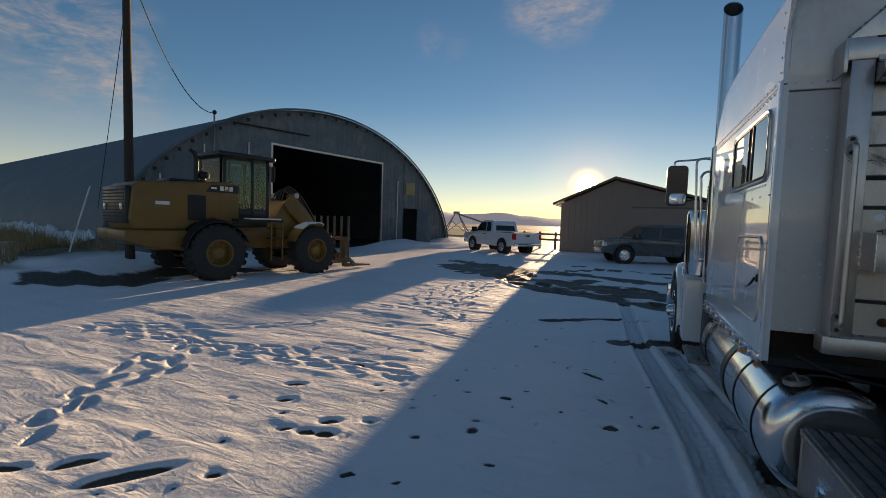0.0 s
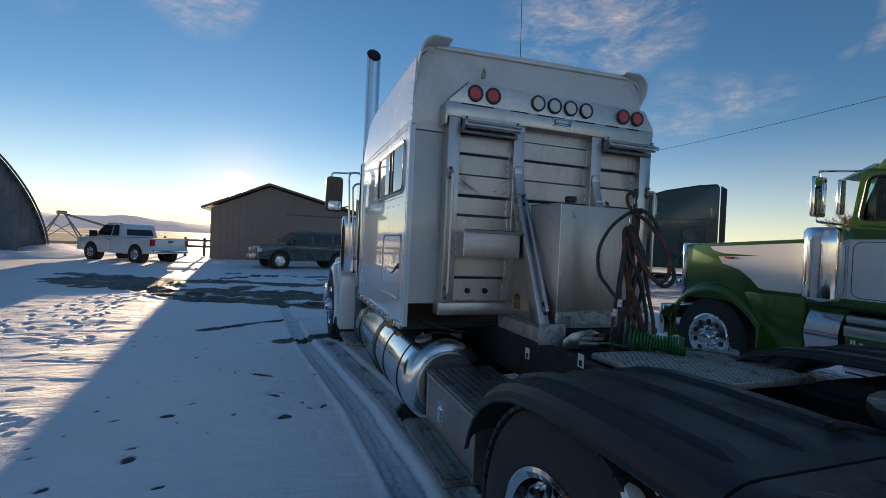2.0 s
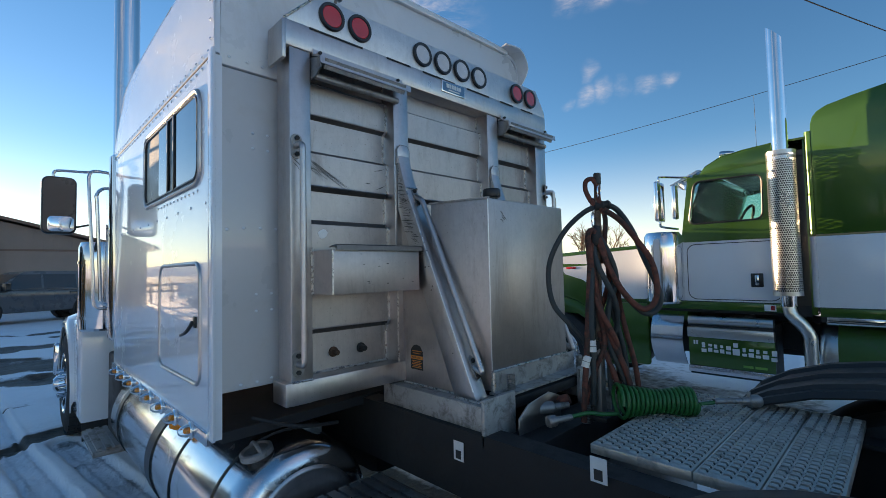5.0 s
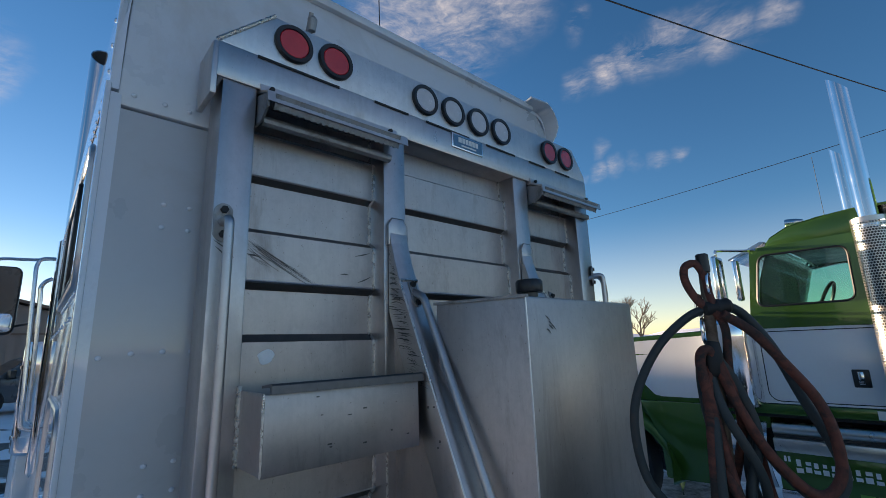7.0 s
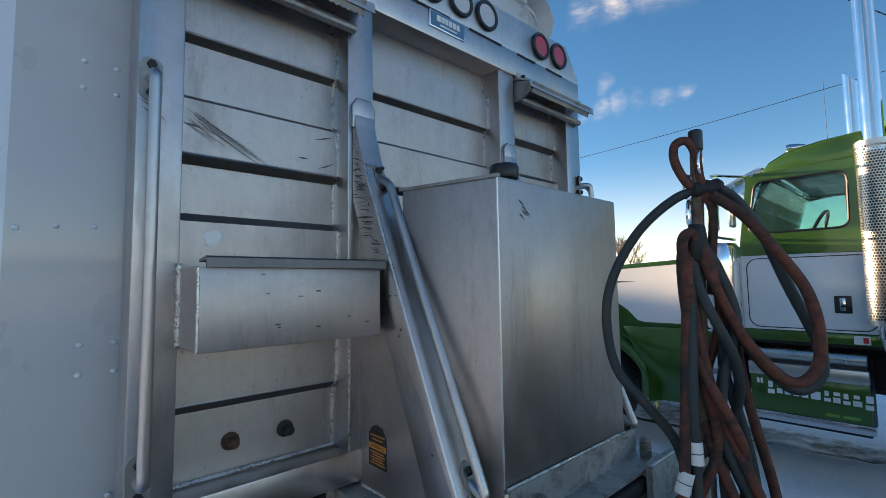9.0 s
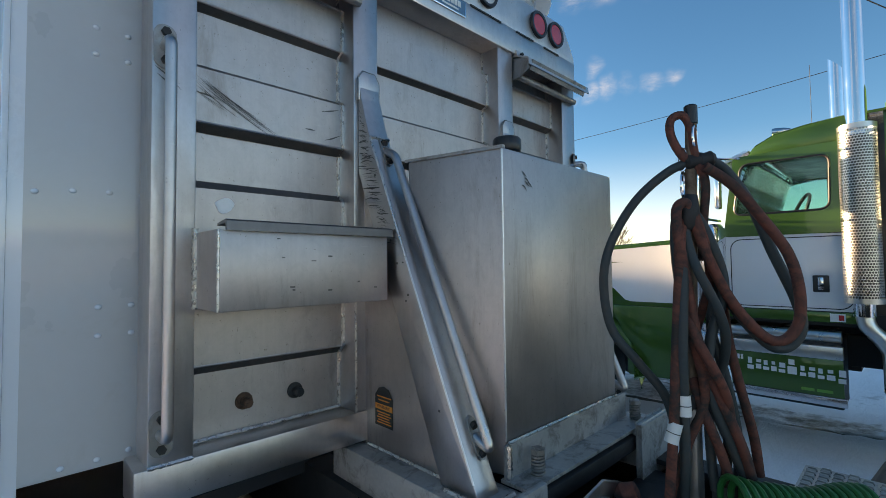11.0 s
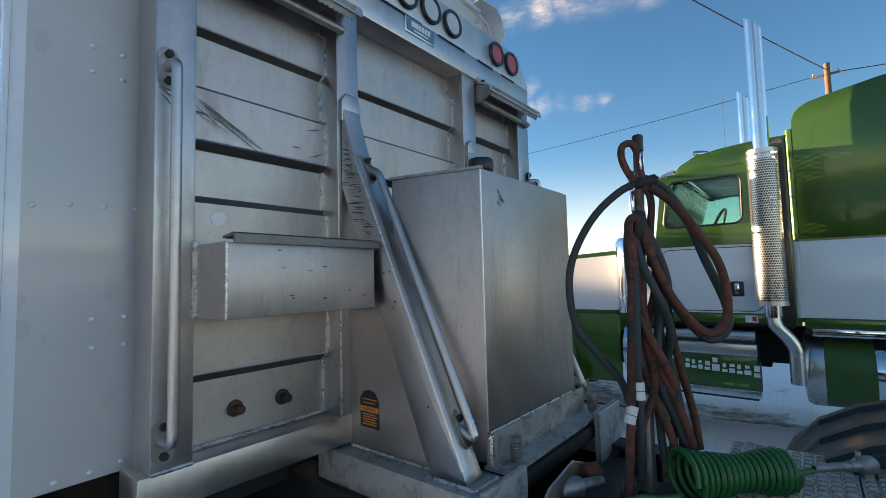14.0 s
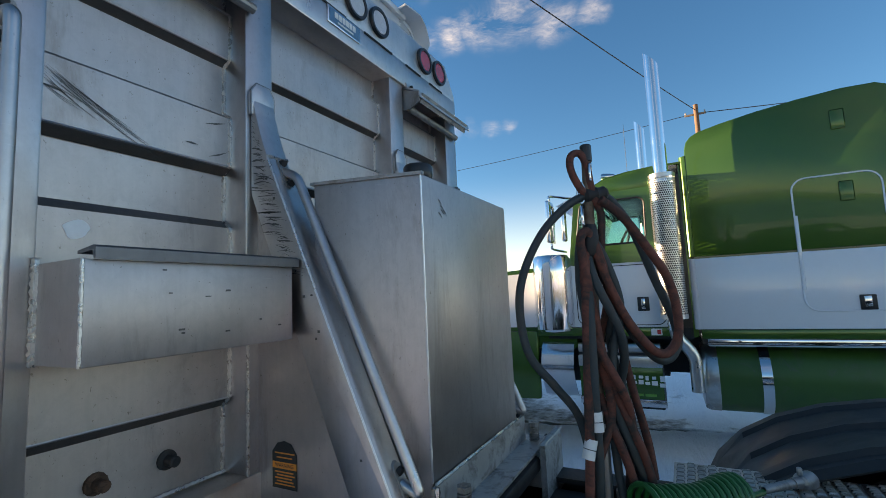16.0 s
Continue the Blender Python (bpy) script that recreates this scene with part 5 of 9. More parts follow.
# the sleeper stands a little askew to the rack
for ob in list(bpy.data.objects):
    if ob.parent is truck and ob.name.split(".")[0] in ("sleeper_side", "roof_half", "roof_lip", "sleeper_back", "roof_back", "roof_edge", "sleeper_floor", "corner_strip"):
        for v in ob.data.vertices:
            q = v.co.x + 1.105
            v.co.y += 0.05 * q + (0.055 if ob.name.startswith("roof_lip") and v.co.x > 0 else 0.0)
            v.co.z += 0.05 * q * min(1.0, max(0.0, (v.co.z - 2.2) / 0.7))
# hoop of bits between the rails
for y in (-4.55, -3.2, -2.5):
    part("air_bag", cyl(bm_new(), (-0.43, y, 0.45), (-0.43, y, 0.75), 0.14, seg=18, bev=0.03), M_RUBBER, truck)
M_GREASE = material("greasy_brown_steel", (0.022, 0.020, 0.017), 0.42, 0.35, 0.5, 7, 40, 0.5, dirt=(0.06, 0.05, 0.04), dirt_amount=0.5, dirt_scale=9, rough_var=0.2, bump_far=0.006)
plate = [(0.47 * math.cos(radians(a)), 0.50 * math.sin(radians(a))) for a in range(-60, 241, 12)] + [(-0.20, -0.52), (-0.055, -0.12), (-0.05, -0.02), (0.0, 0.03), (0.05, -0.02), (0.055, -0.12), (0.20, -0.52)]
bm = bm_new()
prism(bm, plate, "z", 0.0, 0.05, 0.008)
bmesh.ops.transform(bm, matrix=pose(0.0, -2.5, 1.165, -5, 0, 0), verts=bm.verts)
fw = part("fifth_wheel", bm, M_GREASE, truck, "greasy brown coupling plate with a slot")
for s in (-1, 1):
    part("pedestal", prism(bm_new(), [(-2.72, 1.0), (-2.28, 1.0), (-2.40, 1.15), (-2.6, 1.15)], "x", s * 0.36, s * 0.42, 0.008), M_FRAME, fw)
part("release_handle", tube(bm_new(), curve([(-0.1, -2.3, 1.13), (-0.35, -2.2, 1.13), (-0.5, -2.16, 1.16), (-0.56, -2.16, 1.16)], 6), 0.012, 8), M_FRAME, fw)
part("mounting_plate", box(bm_new(), -0.45, 0.45, -2.9, -2.1, 0.985, 1.0, 0.004), M_FRAME, fw)
part("drive_shaft", cyl(bm_new(), (0, 0.3, 0.72), (0, -1.6, 0.58), 0.06, seg=18), M_FRAME, truck)
part("air_reservoir", cyl(bm_new(), (0.2, -0.55, 0.83), (0.2, 0.4, 0.83), 0.12, seg=24, bev=0.02), M_FRAME, truck)
part("gearbox", box(bm_new(), -0.3, 0.3, 0.3, 3.2, 0.55, 0.95, 0.06), M_FRAME, truck)


# ---- headache rack behind the sleeper ----
rack = thing("headache_rack", "scuffed aluminium headache rack behind the sleeper", "rack", (0, 0.05, 1.0))


def weld(bm, a, b, r=0.005, step=0.008):
    a, b = Vector(a), Vector(b)
    n = max(2, int((b - a).length / step))
    pts = []
    for i in range(n + 1):
        p = a.lerp(b, i / n)
        pts.append(p)
    tube(bm, pts, lambda t: r * (0.75 + 0.35 * (int(t * n) % 2)), 5)
    return bm


for x0, x1, y1, z0 in ((-0.882, -0.794, 0.11, 1.095), (0.752, 0.862, 0.11, 1.095)):
    part("post", box(bm_new(), x0, x1, 0.0, y1, z0, 2.47, 0.005), M_ALU, rack, "upright aluminium tube")
for x0, x1 in ((-0.379, -0.291), (0.289, 0.384)):
    part("post", box(bm_new(), x0, x1, 0.004, 0.1, 1.18, 2.47, 0.006), M_ALU, rack, "upright aluminium tube")
part("top_beam", box(bm_new(), -0.9, 0.864, -0.006, 0.115, 2.462, 2.565, 0.006), M_ALU, rack, "aluminium cross beam")
part("light_panel", prism(bm_new(), [(-0.905, 2.56), (-0.757, 2.708), (0.773, 2.718), (0.864, 2.59), (0.864, 2.556), (-0.905, 2.552)], "y", -0.003, 0.115, 0.004), M_PANEL, rack, "aluminium panel for the lights")
part("end_cap", box(bm_new(), -0.912, -0.897, -0.006, 0.125, 2.41, 2.56, 0.003), M_ALU, rack)
for a, b in ((-0.80, -0.55), (-0.42, -0.28), (-0.2, 0.02), (0.12, 0.3), (0.4, 0.52), (0.6, 0.72)):
    part("slot", box(bm_new(), a, b, -0.0085, -0.004, 2.555, 2.5625), M_DARK, rack, smooth=0)
for x0, x1 in ((-0.905, -0.338), (0.338, 0.87)):
    part("bottom_rail", box(bm_new(), x0, x1, -0.004, 0.11, 1.098, 1.183, 0.004), M_ALU, rack, "lower aluminium rail")
# stepped infill panels
FAR, NEAR = 0.087, 0.062      # depth of the sunk and the raised boards behind the posts' faces
STEP = [(1.183, FAR), (1.343, FAR), (1.365, NEAR), (1.787, NEAR), (1.808, FAR), (1.931, FAR), (1.947, NEAR), (2.078, NEAR), (2.094, FAR), (2.225, FAR), (2.240, NEAR), (2.362, NEAR), (2.377, FAR), (2.465, FAR)]
for x0, x1 in ((-0.794, -0.379), (-0.291, 0.289), (0.384, 0.752)):
    for k, ((z0, y0), (z1, y1)) in enumerate(zip(STEP, STEP[1:])):
        bm = bm_new()
        sheet(bm, [[(x0, y0, z0), (x1, y0, z0)], [(x0, y1, z1), (x1, y1, z1)]])
        if k % 2 == 0:
            bm.free()
            bm = bm_new()
            box(bm, x0, x1, y0, y0 + 0.006, z0, z1)
            for v in bm.verts:
                if v.co.z > z1 - 0.001:
                    v.co.y += y1 - y0
            part("panel_board", bm, M_PLATE, rack)
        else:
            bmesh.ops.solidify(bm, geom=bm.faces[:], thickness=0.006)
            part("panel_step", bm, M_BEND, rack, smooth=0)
    for z in (1.365, 1.947, 2.240):
        part("sheet_lip", cyl(bm_new(), (x0, NEAR + 0.0015, z), (x1, NEAR + 0.0015, z), 0.003, seg=8), M_ALU, rack)
    for (z0, y0), (z1, y1) in zip(STEP, STEP[1:]):
        part("weld_seam", weld(bm_new(), (x1 - 0.003, y0 - 0.002, z0), (x1 - 0.003, y1 - 0.002, z1), 0.0055), M_WELD, rack)
part("weld_seam", weld(bm_new(), (-0.79, FAR - 0.006, 1.186), (-0.38, FAR - 0.006, 1.186), 0.006), M_WELD, rack)
part("weld_seam", weld(bm_new(), (-0.882, -0.004, 1.184), (-0.796, -0.004, 1.184), 0.005), M_WELD, rack)
part("weld_seam", weld(bm_new(), (-0.378, -0.002, 1.184), (-0.378, -0.002, 1.5), 0.004), M_WELD, rack)
part("weld_seam", weld(bm_new(), (-0.287, -0.002, 1.19), (-0.287, -0.002, 1.9), 0.004), M_WELD, rack)
part("weld_seam", weld(bm_new(), (-0.905, -0.004, 2.565), (-0.757, -0.004, 2.71), 0.005), M_WELD, rack)
# round lights
bm = bm_new()
lathe(bm, (0, 0, 0), (0, -1, 0), [(0.058, 0), (0.0585, 0.010), (0.056, 0.014), (0.0455, 0.013), (0.044, 0.006), (0.044, 0)], 40)
ring0 = part("grommet", bm, M_BLACK, rack, "black rubber ring")
bm = bm_new()
lathe(bm, (0, 0, 0), (0, -1, 0), [(0.0445, 0.004), (0.0445, 0.009), (0.042, 0.011), (0, 0.0125)], 40)
lens_r = part("tail_lamp", bm, M_RED_LENS, rack, "round red lamp lens")
bm = bm_new()
lathe(bm, (0, 0, 0), (0, -1, 0), [(0.0445, 0.004), (0.0445, 0.009), (0.042, 0.011), (0, 0.0125)], 40)
lens_w = part("work_lamp", bm, M_CLEAR_LENS, rack, "round clear lamp lens")
LX = [(-0.700, 1), (-0.564, 1), (-0.202, 0), (-0.063, 0), (0.076, 0), (0.215, 0), (0.561, 1), (0.697, 1)]
for k, (x, red) in enumerate(LX):
    m = pose(x, -0.003, 2.644 + 0.001 * (k - 4))
    src = lens_r if red else lens_w
    for o, nm in ((ring0, "grommet"), (src, "tail_lamp" if red else "work_lamp")):
        first_use = (o is ring0 and k == 0) or (o is lens_r and k == 0) or (o is lens_w and k == 2)
        if first_use:
            o.matrix_basis = m
        else:
            again(o, nm, rack, m, o["label"])
# maker's plate, lettering left as bars
pl = part("maker_plate", box(bm_new(), -0.077, 0.092, -0.011, -0.005, 2.496, 2.556, 0.002), M_POLISHED, rack, "blue and silver maker's plate")
part("plate_field", box(bm_new(), -0.070, 0.085, -0.0125, -0.0105, 2.502, 2.55), M_BLUE_PLATE, pl)
bm = bm_new()
for k, (a, b) in enumerate(((-0.045, -0.028), (-0.024, -0.010), (-0.006, 0.008), (0.012, 0.026), (0.03, 0.044), (0.048, 0.062))):
    part("plate_bar", box(bm_new(), a, b, -0.0138, -0.012, 2.522, 2.543), M_STICKER, pl, smooth=0)
part("plate_bar", box(bm_new(), -0.03, 0.05, -0.0138, -0.012, 2.508, 2.514), M_STICKER, pl, smooth=0)
# rain hoods over the outer bays with ragged rubber edge
for x0, x1 in ((-0.79, -0.335), (0.392, 0.872)):
    bm = bm_new()
    prof = [(0.0, 2.468), (-0.004, 2.478), (-0.012, 2.476), (-0.014, 2.455), (-0.07, 2.43), (-0.074, 2.40), (-0.070, 2.40), (-0.064, 2.425), (-0.008, 2.449), (0.02, 2.45)]
    prism(bm, prof, "x", x0, x1)
    hood = part("rain_hood", bm, M_ALU, rack, "bent aluminium rain hood")
    bm = bm_new()
    n = 92
    top, bot = [], []
    rg = random.Random(int(x0 * 100))
    for k in range(n + 1):
        x = x0 + 0.02 + (x1 - x0 - 0.05) * k / n
        top.append((x, -0.072, 2.425))
        bot.append((x, -0.056, 2.388 + 0.0048 * ((k % 4) / 3 - 0.5) + rg.uniform(-.0012, .0012)))
    sheet(bm, [top, bot], 0.006)
    part("rubber_edge", bm, M_DULLSTEEL, hood)
    part("hood_side", prism(bm_new(), [(0.02, 2.45), (-0.066, 2.424), (-0.07, 2.385), (-0.03, 2.36), (0.02, 2.36)], "x", x0, x0 + 0.006), M_DULLSTEEL, hood)
    part("roller_bar", cyl(bm_new(), (x0 + 0.01, -0.01, 2.37), (x1 - 0.03, -0.01, 2.37), 0.014, seg=10), M_DULLSTEEL, hood)
    for x in (x0 + 0.03, x1 - 0.03):
        part("bolt", cyl(bm_new(), (x, -0.012, 2.466), (x, -0.022, 2.466), 0.007, seg=8), M_FRAME, hood)
# tray
tray = part("tray", box(bm_new(), -0.794, -0.382, -0.158, -0.152, 1.508, 1.672, 0.002), M_PLATE, rack, "welded aluminium tray")
part("tray_side", box(bm_new(), -0.794, -0.788, -0.152, 0.03, 1.508, 1.674), M_PLATE, tray, smooth=0)
part("tray_side", box(bm_new(), -0.388, -0.382, -0.152, 0.03, 1.508, 1.674), M_PLATE, tray, smooth=0)
part("tray_floor", box(bm_new(), -0.788, -0.388, -0.152, 0.03, 1.508, 1.514), M_PLATE, tray, smooth=0)
bm = bm_new()
prism(bm, [(-0.170, 1.672), (-0.17, 1.690), (-0.163, 1.694), (-0.115, 1.688), (-0.115, 1.683), (-0.158, 1.686), (-0.163, 1.683), (-0.164, 1.672)], "x", -0.785, -0.372)
part("tray_lip", bm, M_LIP, tray, "scuffed dark metal lip")
part("weld_seam", weld(bm_new(), (-0.796, -0.004, 1.505), (-0.796, -0.004, 1.685), 0.007, 0.007), M_WELD, tray)
part("weld_seam", weld(bm_new(), (-0.796, -0.156, 1.508), (-0.796, -0.156, 1.672), 0.003, 0.01), M_WELD, tray)


def grab(parent, a, b, out, r=0.0115, name="grab_handle"):
    a, b, out = Vector(a), Vector(b), Vector(out)
    d, n = (b - a).normalized(), out.normalized()
    o = n * out.length
    pts = curve([a, a + o * 0.7, a + o * 0.95 + d * 0.008, a + o + d * 0.028], 5) + curve([b + o - d * 0.028, b + o * 0.95 - d * 0.008, b + o * 0.7, b], 5)
    h = part(name, tube(bm_new(), pts, r, 12), M_ALU, parent, "aluminium grab handle")
    sd = d.cross(n)
    for p in (a, b):
        bm = bm_new()
        lo, hi = [], []
        for k in range(20):
            t = 2 * math.pi * k / 20
            q = p + sd * (0.022 * math.cos(t)) + d * (0.022 * math.sin(t) + (0.026 if math.sin(t) > 0 else -0.026))
            lo.append(bm.verts.new(q - n * 0.002))
            hi.append(bm.verts.new(q + n * 0.007))
        bm.faces.new(hi)
        for k in range(20):
            bm.faces.new((lo[k], lo[(k + 1) % 20], hi[(k + 1) % 20], hi[k]))
        bmesh.ops.recalc_face_normals(bm, faces=bm.faces[:])
        part("handle_foot", bm, M_DULLSTEEL, h)
        for e in (-0.031, 0.031):
            c = p + d * e
            cb = bm_new()
            cyl(cb, c + n * 0.005, c + n * 0.016, 0.0095, seg=6)
            part("bolt", cb, M_FRAME, h)
    return h


grab(rack, (-0.858, 0.0, 2.075), (-0.858, 0.0, 1.25), (0, -0.056, 0))
grab(rack, (0.845, 0.0, 2.075), (0.845, 0.0, 1.25), (0.03, -0.042, 0))
M_RUST = material("rusty_stud", (0.11, 0.055, 0.032), 0.75, 0.1, 0.35, 40, 160, 0.3, dirt=(0.03, 0.022, 0.018), dirt_amount=0.5, dirt_scale=40)
for x, mt, lab in ((-0.656, M_RUST, "rusty mounting stud"), (-0.519, M_FRAME, "black mounting stud"), (0.5, M_FRAME, "black mounting stud"), (0.64, M_FRAME, "black mounting stud")):
    bm = bm_new()
    lathe(bm, (x, FAR, 1.258), (0, -1, 0), [(0.022, 0), (0.021, 0.006), (0.012, 0.008), (0.012, 0.034), (0.009, 0.037), (0, 0.037)], 14)
    part("stud", bm, mt, rack, lab)
# slanting struts, sills and gussets
M_WORN = material("weathered_aluminium", (0.46, 0.45, 0.435), 0.55, 0.55, 0.2, 9, 90, 0.2, dirt=(0.14, 0.12, 0.10), dirt_amount=0.45, dirt_scale=14)
# bright metal for strips that paint in highlights along edges
M_HIGHLIGHT = material("highlight_strip", (0.82, 0.81, 0.80), 0.38, 0.85, 0.12, 30, 120, 0.1)
for s in (-1, 1):
    x0, x1 = s * 0.366, s * 0.298
    st = part("strut", prism(bm_new(), [(0.0, 2.12), (0.0, 1.87), (-0.335, 1.09), (-0.452, 1.09), (-0.437, 1.12), (-0.058, 1.96), (-0.036, 2.02), (-0.016, 2.085), (-0.006, 2.14)], "x", x0, x1, 0.003), M_ALU, rack, "slanting aluminium brace")
    bm = bm_new()
    cap = [(s * 0.334 + u, v) for u, v in ((0.036, 2.145), (0.021, 2.168), (-0.021, 2.168), (-0.036, 2.145), (-0.036, 2.08), (0.036, 2.08))]
    prism(bm, cap, "y", -0.010, 0.004, 0.002)
    part("strut_foot", bm, M_ALU, st)
    bm = bm_new()
    tube(bm, [(u, -0.007, v) for u, v in [cap[5]] + cap[:5]], 0.0032, 6)
    part("foot_weld", bm, M_DULLSTEEL, st, "darkened weld round the brace foot")
    part("weld_seam", weld(bm_new(), (s * 0.366, -0.059, 1.96), (s * 0.366, -0.213, 1.62), 0.004), M_WELD, st)
    part("weld_seam", weld(bm_new(), (s * 0.364, -0.059, 1.962), (s * 0.300, -0.059, 1.962), 0.005), M_WELD, st)
    grab(st, (-0.324 if s < 0 else 0.40, -0.073, 1.925), (-0.318 if s < 0 else 0.362, -0.399, 1.205), (0, -0.047, -0.021), 0.0118)
    part("edge_highlight", tube(bm_new(), curve([(s * 0.3655, -0.436, 1.122), (s * 0.3658, -0.33, 1.357), (s * 0.3658, -0.212, 1.618)], 8), 0.0026, 6), M_HIGHLIGHT, st, "bright highlight strip along the brace edge")
    part("gusset", prism(bm_new(), [(0.02, 1.95), (0.02, 1.09), (-0.35, 1.09)], "x", s * 0.342, s * 0.334), M_PLATE, rack, "triangular side plate")
    part("sill", box(bm_new(), s * 0.405, s * 0.262, -0.525, 0.08, 0.995, 1.09, 0.005), M_WORN, rack, "square tube sill")
    part("sill_cap", box(bm_new(), s * 0.43, s * 0.245, -0.545, -0.527, 0.955, 1.125, 0.006), M_WORN, rack)
    part("weld_seam", weld(bm_new(), (s * 0.379, -0.36, 1.092), (s * 0.379, -0.48, 1.092), 0.006), M_WELD, rack)
    part("weld_seam", weld(bm_new(), (s * 0.379, -0.48, 1.092), (s * 0.285, -0.482, 1.092), 0.006), M_WELD, rack)
    part("weld_seam", weld(bm_new(), (s * 0.345, 0.01, 1.092), (s * 0.345, -0.36, 1.092), 0.005), M_WELD, rack)
# warning label on the gusset
wl_ = part("warning_label", prism(bm_new(), [(-0.045, 1.155), (-0.125, 1.155), (-0.125, 1.235), (-0.108, 1.258), (-0.085, 1.264), (-0.062, 1.258), (-0.045, 1.238)], "x", -0.3425, -0.3432), M_STICKER_BLK, rack, "black and orange warning sticker")
part("label_band", box(bm_new(), -0.3438, -0.3430, -0.124, -0.046, 1.200, 1.215), M_STICKER_OR, wl_, smooth=0)
bm = bm_new()
for k in range(7):
    z = (1.163, 1.170, 1.177, 1.184, 1.191, 1.224, 1.234)[k]
    box(bm, -0.3438, -0.3430, -0.118 + 0.004 * (k % 3), -0.054 - 0.006 * (k % 2), z, z + 0.003)
part("label_line", bm, M_STICKER_OR, wl_, smooth=0, kind="stuff")


def letters(text, size, mat, m, parent=None, name="lettering", extrude=0.0004, space=1.0):
    cu = bpy.data.curves.new(name, "FONT")
    cu.body, cu.size, cu.extrude, cu.align_x, cu.align_y, cu.space_character = text, size, extrude, "CENTER", "CENTER", space
    tmp = bpy.data.objects.new(name, cu)
    scene.collection.objects.link(tmp)
    me = bpy.data.meshes.new_from_object(tmp.evaluated_get(bpy.context.evaluated_depsgraph_get()))
    bpy.data.objects.remove(tmp)
    me.materials.clear()
    me.materials.append(mat)
    ob = new(name, me)
    ob.parent = parent
    root = parent
    while root is not None and root.parent is not None:
        root = root.parent
    ob.matrix_basis = Matrix.Translation(-BASE.get(root.name, Vector()) if root else Vector()) @ m
    return ob


letters("WARNING", 0.0125, M_STICKER_BLK, pose(-0.3440, -0.085, 1.2075, 90, 0, -90), wl_, extrude=0.0002)
# white paint blot, scuffs
bm = bm_new()
pts = [(-0.713 + 0.021 * (1 + 0.12 * math.sin(3 * a) + 0.04 * math.sin(7 * a)) * math.cos(a), 1.749 + 0.019 * (1 + 0.16 * math.sin(2 * a)) * math.sin(a)) for a in (2 * math.pi * k / 26 for k in range(26))]
prism(bm, pts, "y", NEAR - 0.0012, NEAR + 0.0002)
part("paint_blot", bm, material("white_blot", (0.9, 0.9, 0.88), 0.5), rack, "blot of white paint")
rg = random.Random(5)
for k in range(24):
    far = k < 14
    x, z = -0.79 + rg.uniform(0, 0.03), 2.066 - rg.uniform(0, 0.02 if far else 0.05)
    run = rg.uniform(0.13, 0.24) if far else rg.uniform(0.04, 0.10)
    drop = rg.uniform(0.5, 0.62) if far else rg.uniform(0.4, 0.75)
    bend = rg.uniform(0.1, 0.3)
    p = [(x + run * f, NEAR - 0.001, z - run * drop * ((1 + bend) * f - bend * f * f)) for f in (0, 0.33, 0.66, 1)]
    bm = bm_new()
    P = curve(p, 8)
    w = rg.choice((0.0003, 0.0004, 0.0006, 0.0009))
    sheet(bm, [[q + Vector((0, 0, w * math.sin(math.pi * i / (len(P) - 1)))) for i, q in enumerate(P)], [q - Vector((0, 0, w * math.sin(math.pi * i / (len(P) - 1)))) for i, q in enumerate(P)]])
    part("scuff_mark", bm, M_SCUFF, rack, smooth=0)
for x, z, dx, dz, y in ((-0.876, 2.03, 0.05, -0.04, -0.0012), (-0.872, 2.015, 0.03, -0.03, -0.0012), (-0.45, 2.045, 0.055, 0.016, NEAR - 0.001), (-0.44, 1.963, 0.05, 0.022, NEAR - 0.001), (-0.78, 2.018, 0.04, -0.006, NEAR - 0.001), (-0.5, 1.985, 0.03, 0.0, NEAR - 0.001)):
    bm = bm_new()
    sheet(bm, [[(x, y, z), (x + dx * 0.5, y, z + dz * 0.4 + 0.0025), (x + dx, y, z + dz)], [(x, y, z - 0.001), (x + dx * 0.5, y, z + dz * 0.4 - 0.0025), (x + dx, y, z + dz - 0.001)]])
    part("scuff_mark", bm, M_SCUFF, rack, smooth=0)
for k in range(120):
    z = 1.66 + 0.42 * (k / 120) + rg.uniform(-0.004, 0.004)
    yb, yf = min(0.0, -(1.87 - z) * 0.43), -0.058 - (1.96 - z) * 0.452 if z < 1.96 else -0.058 * (2.1 - z) / 0.14
    w = rg.choice((0.0003, 0.0005, 0.0008, 0.0012, 0.0018)) * (1.0 if 1.72 < z < 2.0 else 0.5)
    a = yb + (yf - yb) * rg.uniform(0.0, 0.55)
    b = a + (yf - a) * rg.uniform(0.35, 1.0)
    dip, P = rg.uniform(-0.004, 0.007), []
    for i in range(7):
        t = i / 6
        P.append((Vector((-0.3667, a + (b - a) * t, z + dip * math.sin(math.pi * t) - 0.008 * t)), w * (math.sin(math.pi * min(1.0, 0.12 + 0.88 * t)) + 0.15) * rg.uniform(0.5, 1.2)))
    bm = bm_new()
    sheet(bm, [[q + Vector((0, 0, v)) for q, v in P], [q - Vector((0, 0, v)) for q, v in P]])
    part("scuff_mark", bm, M_SCUFF, rack, smooth=0)

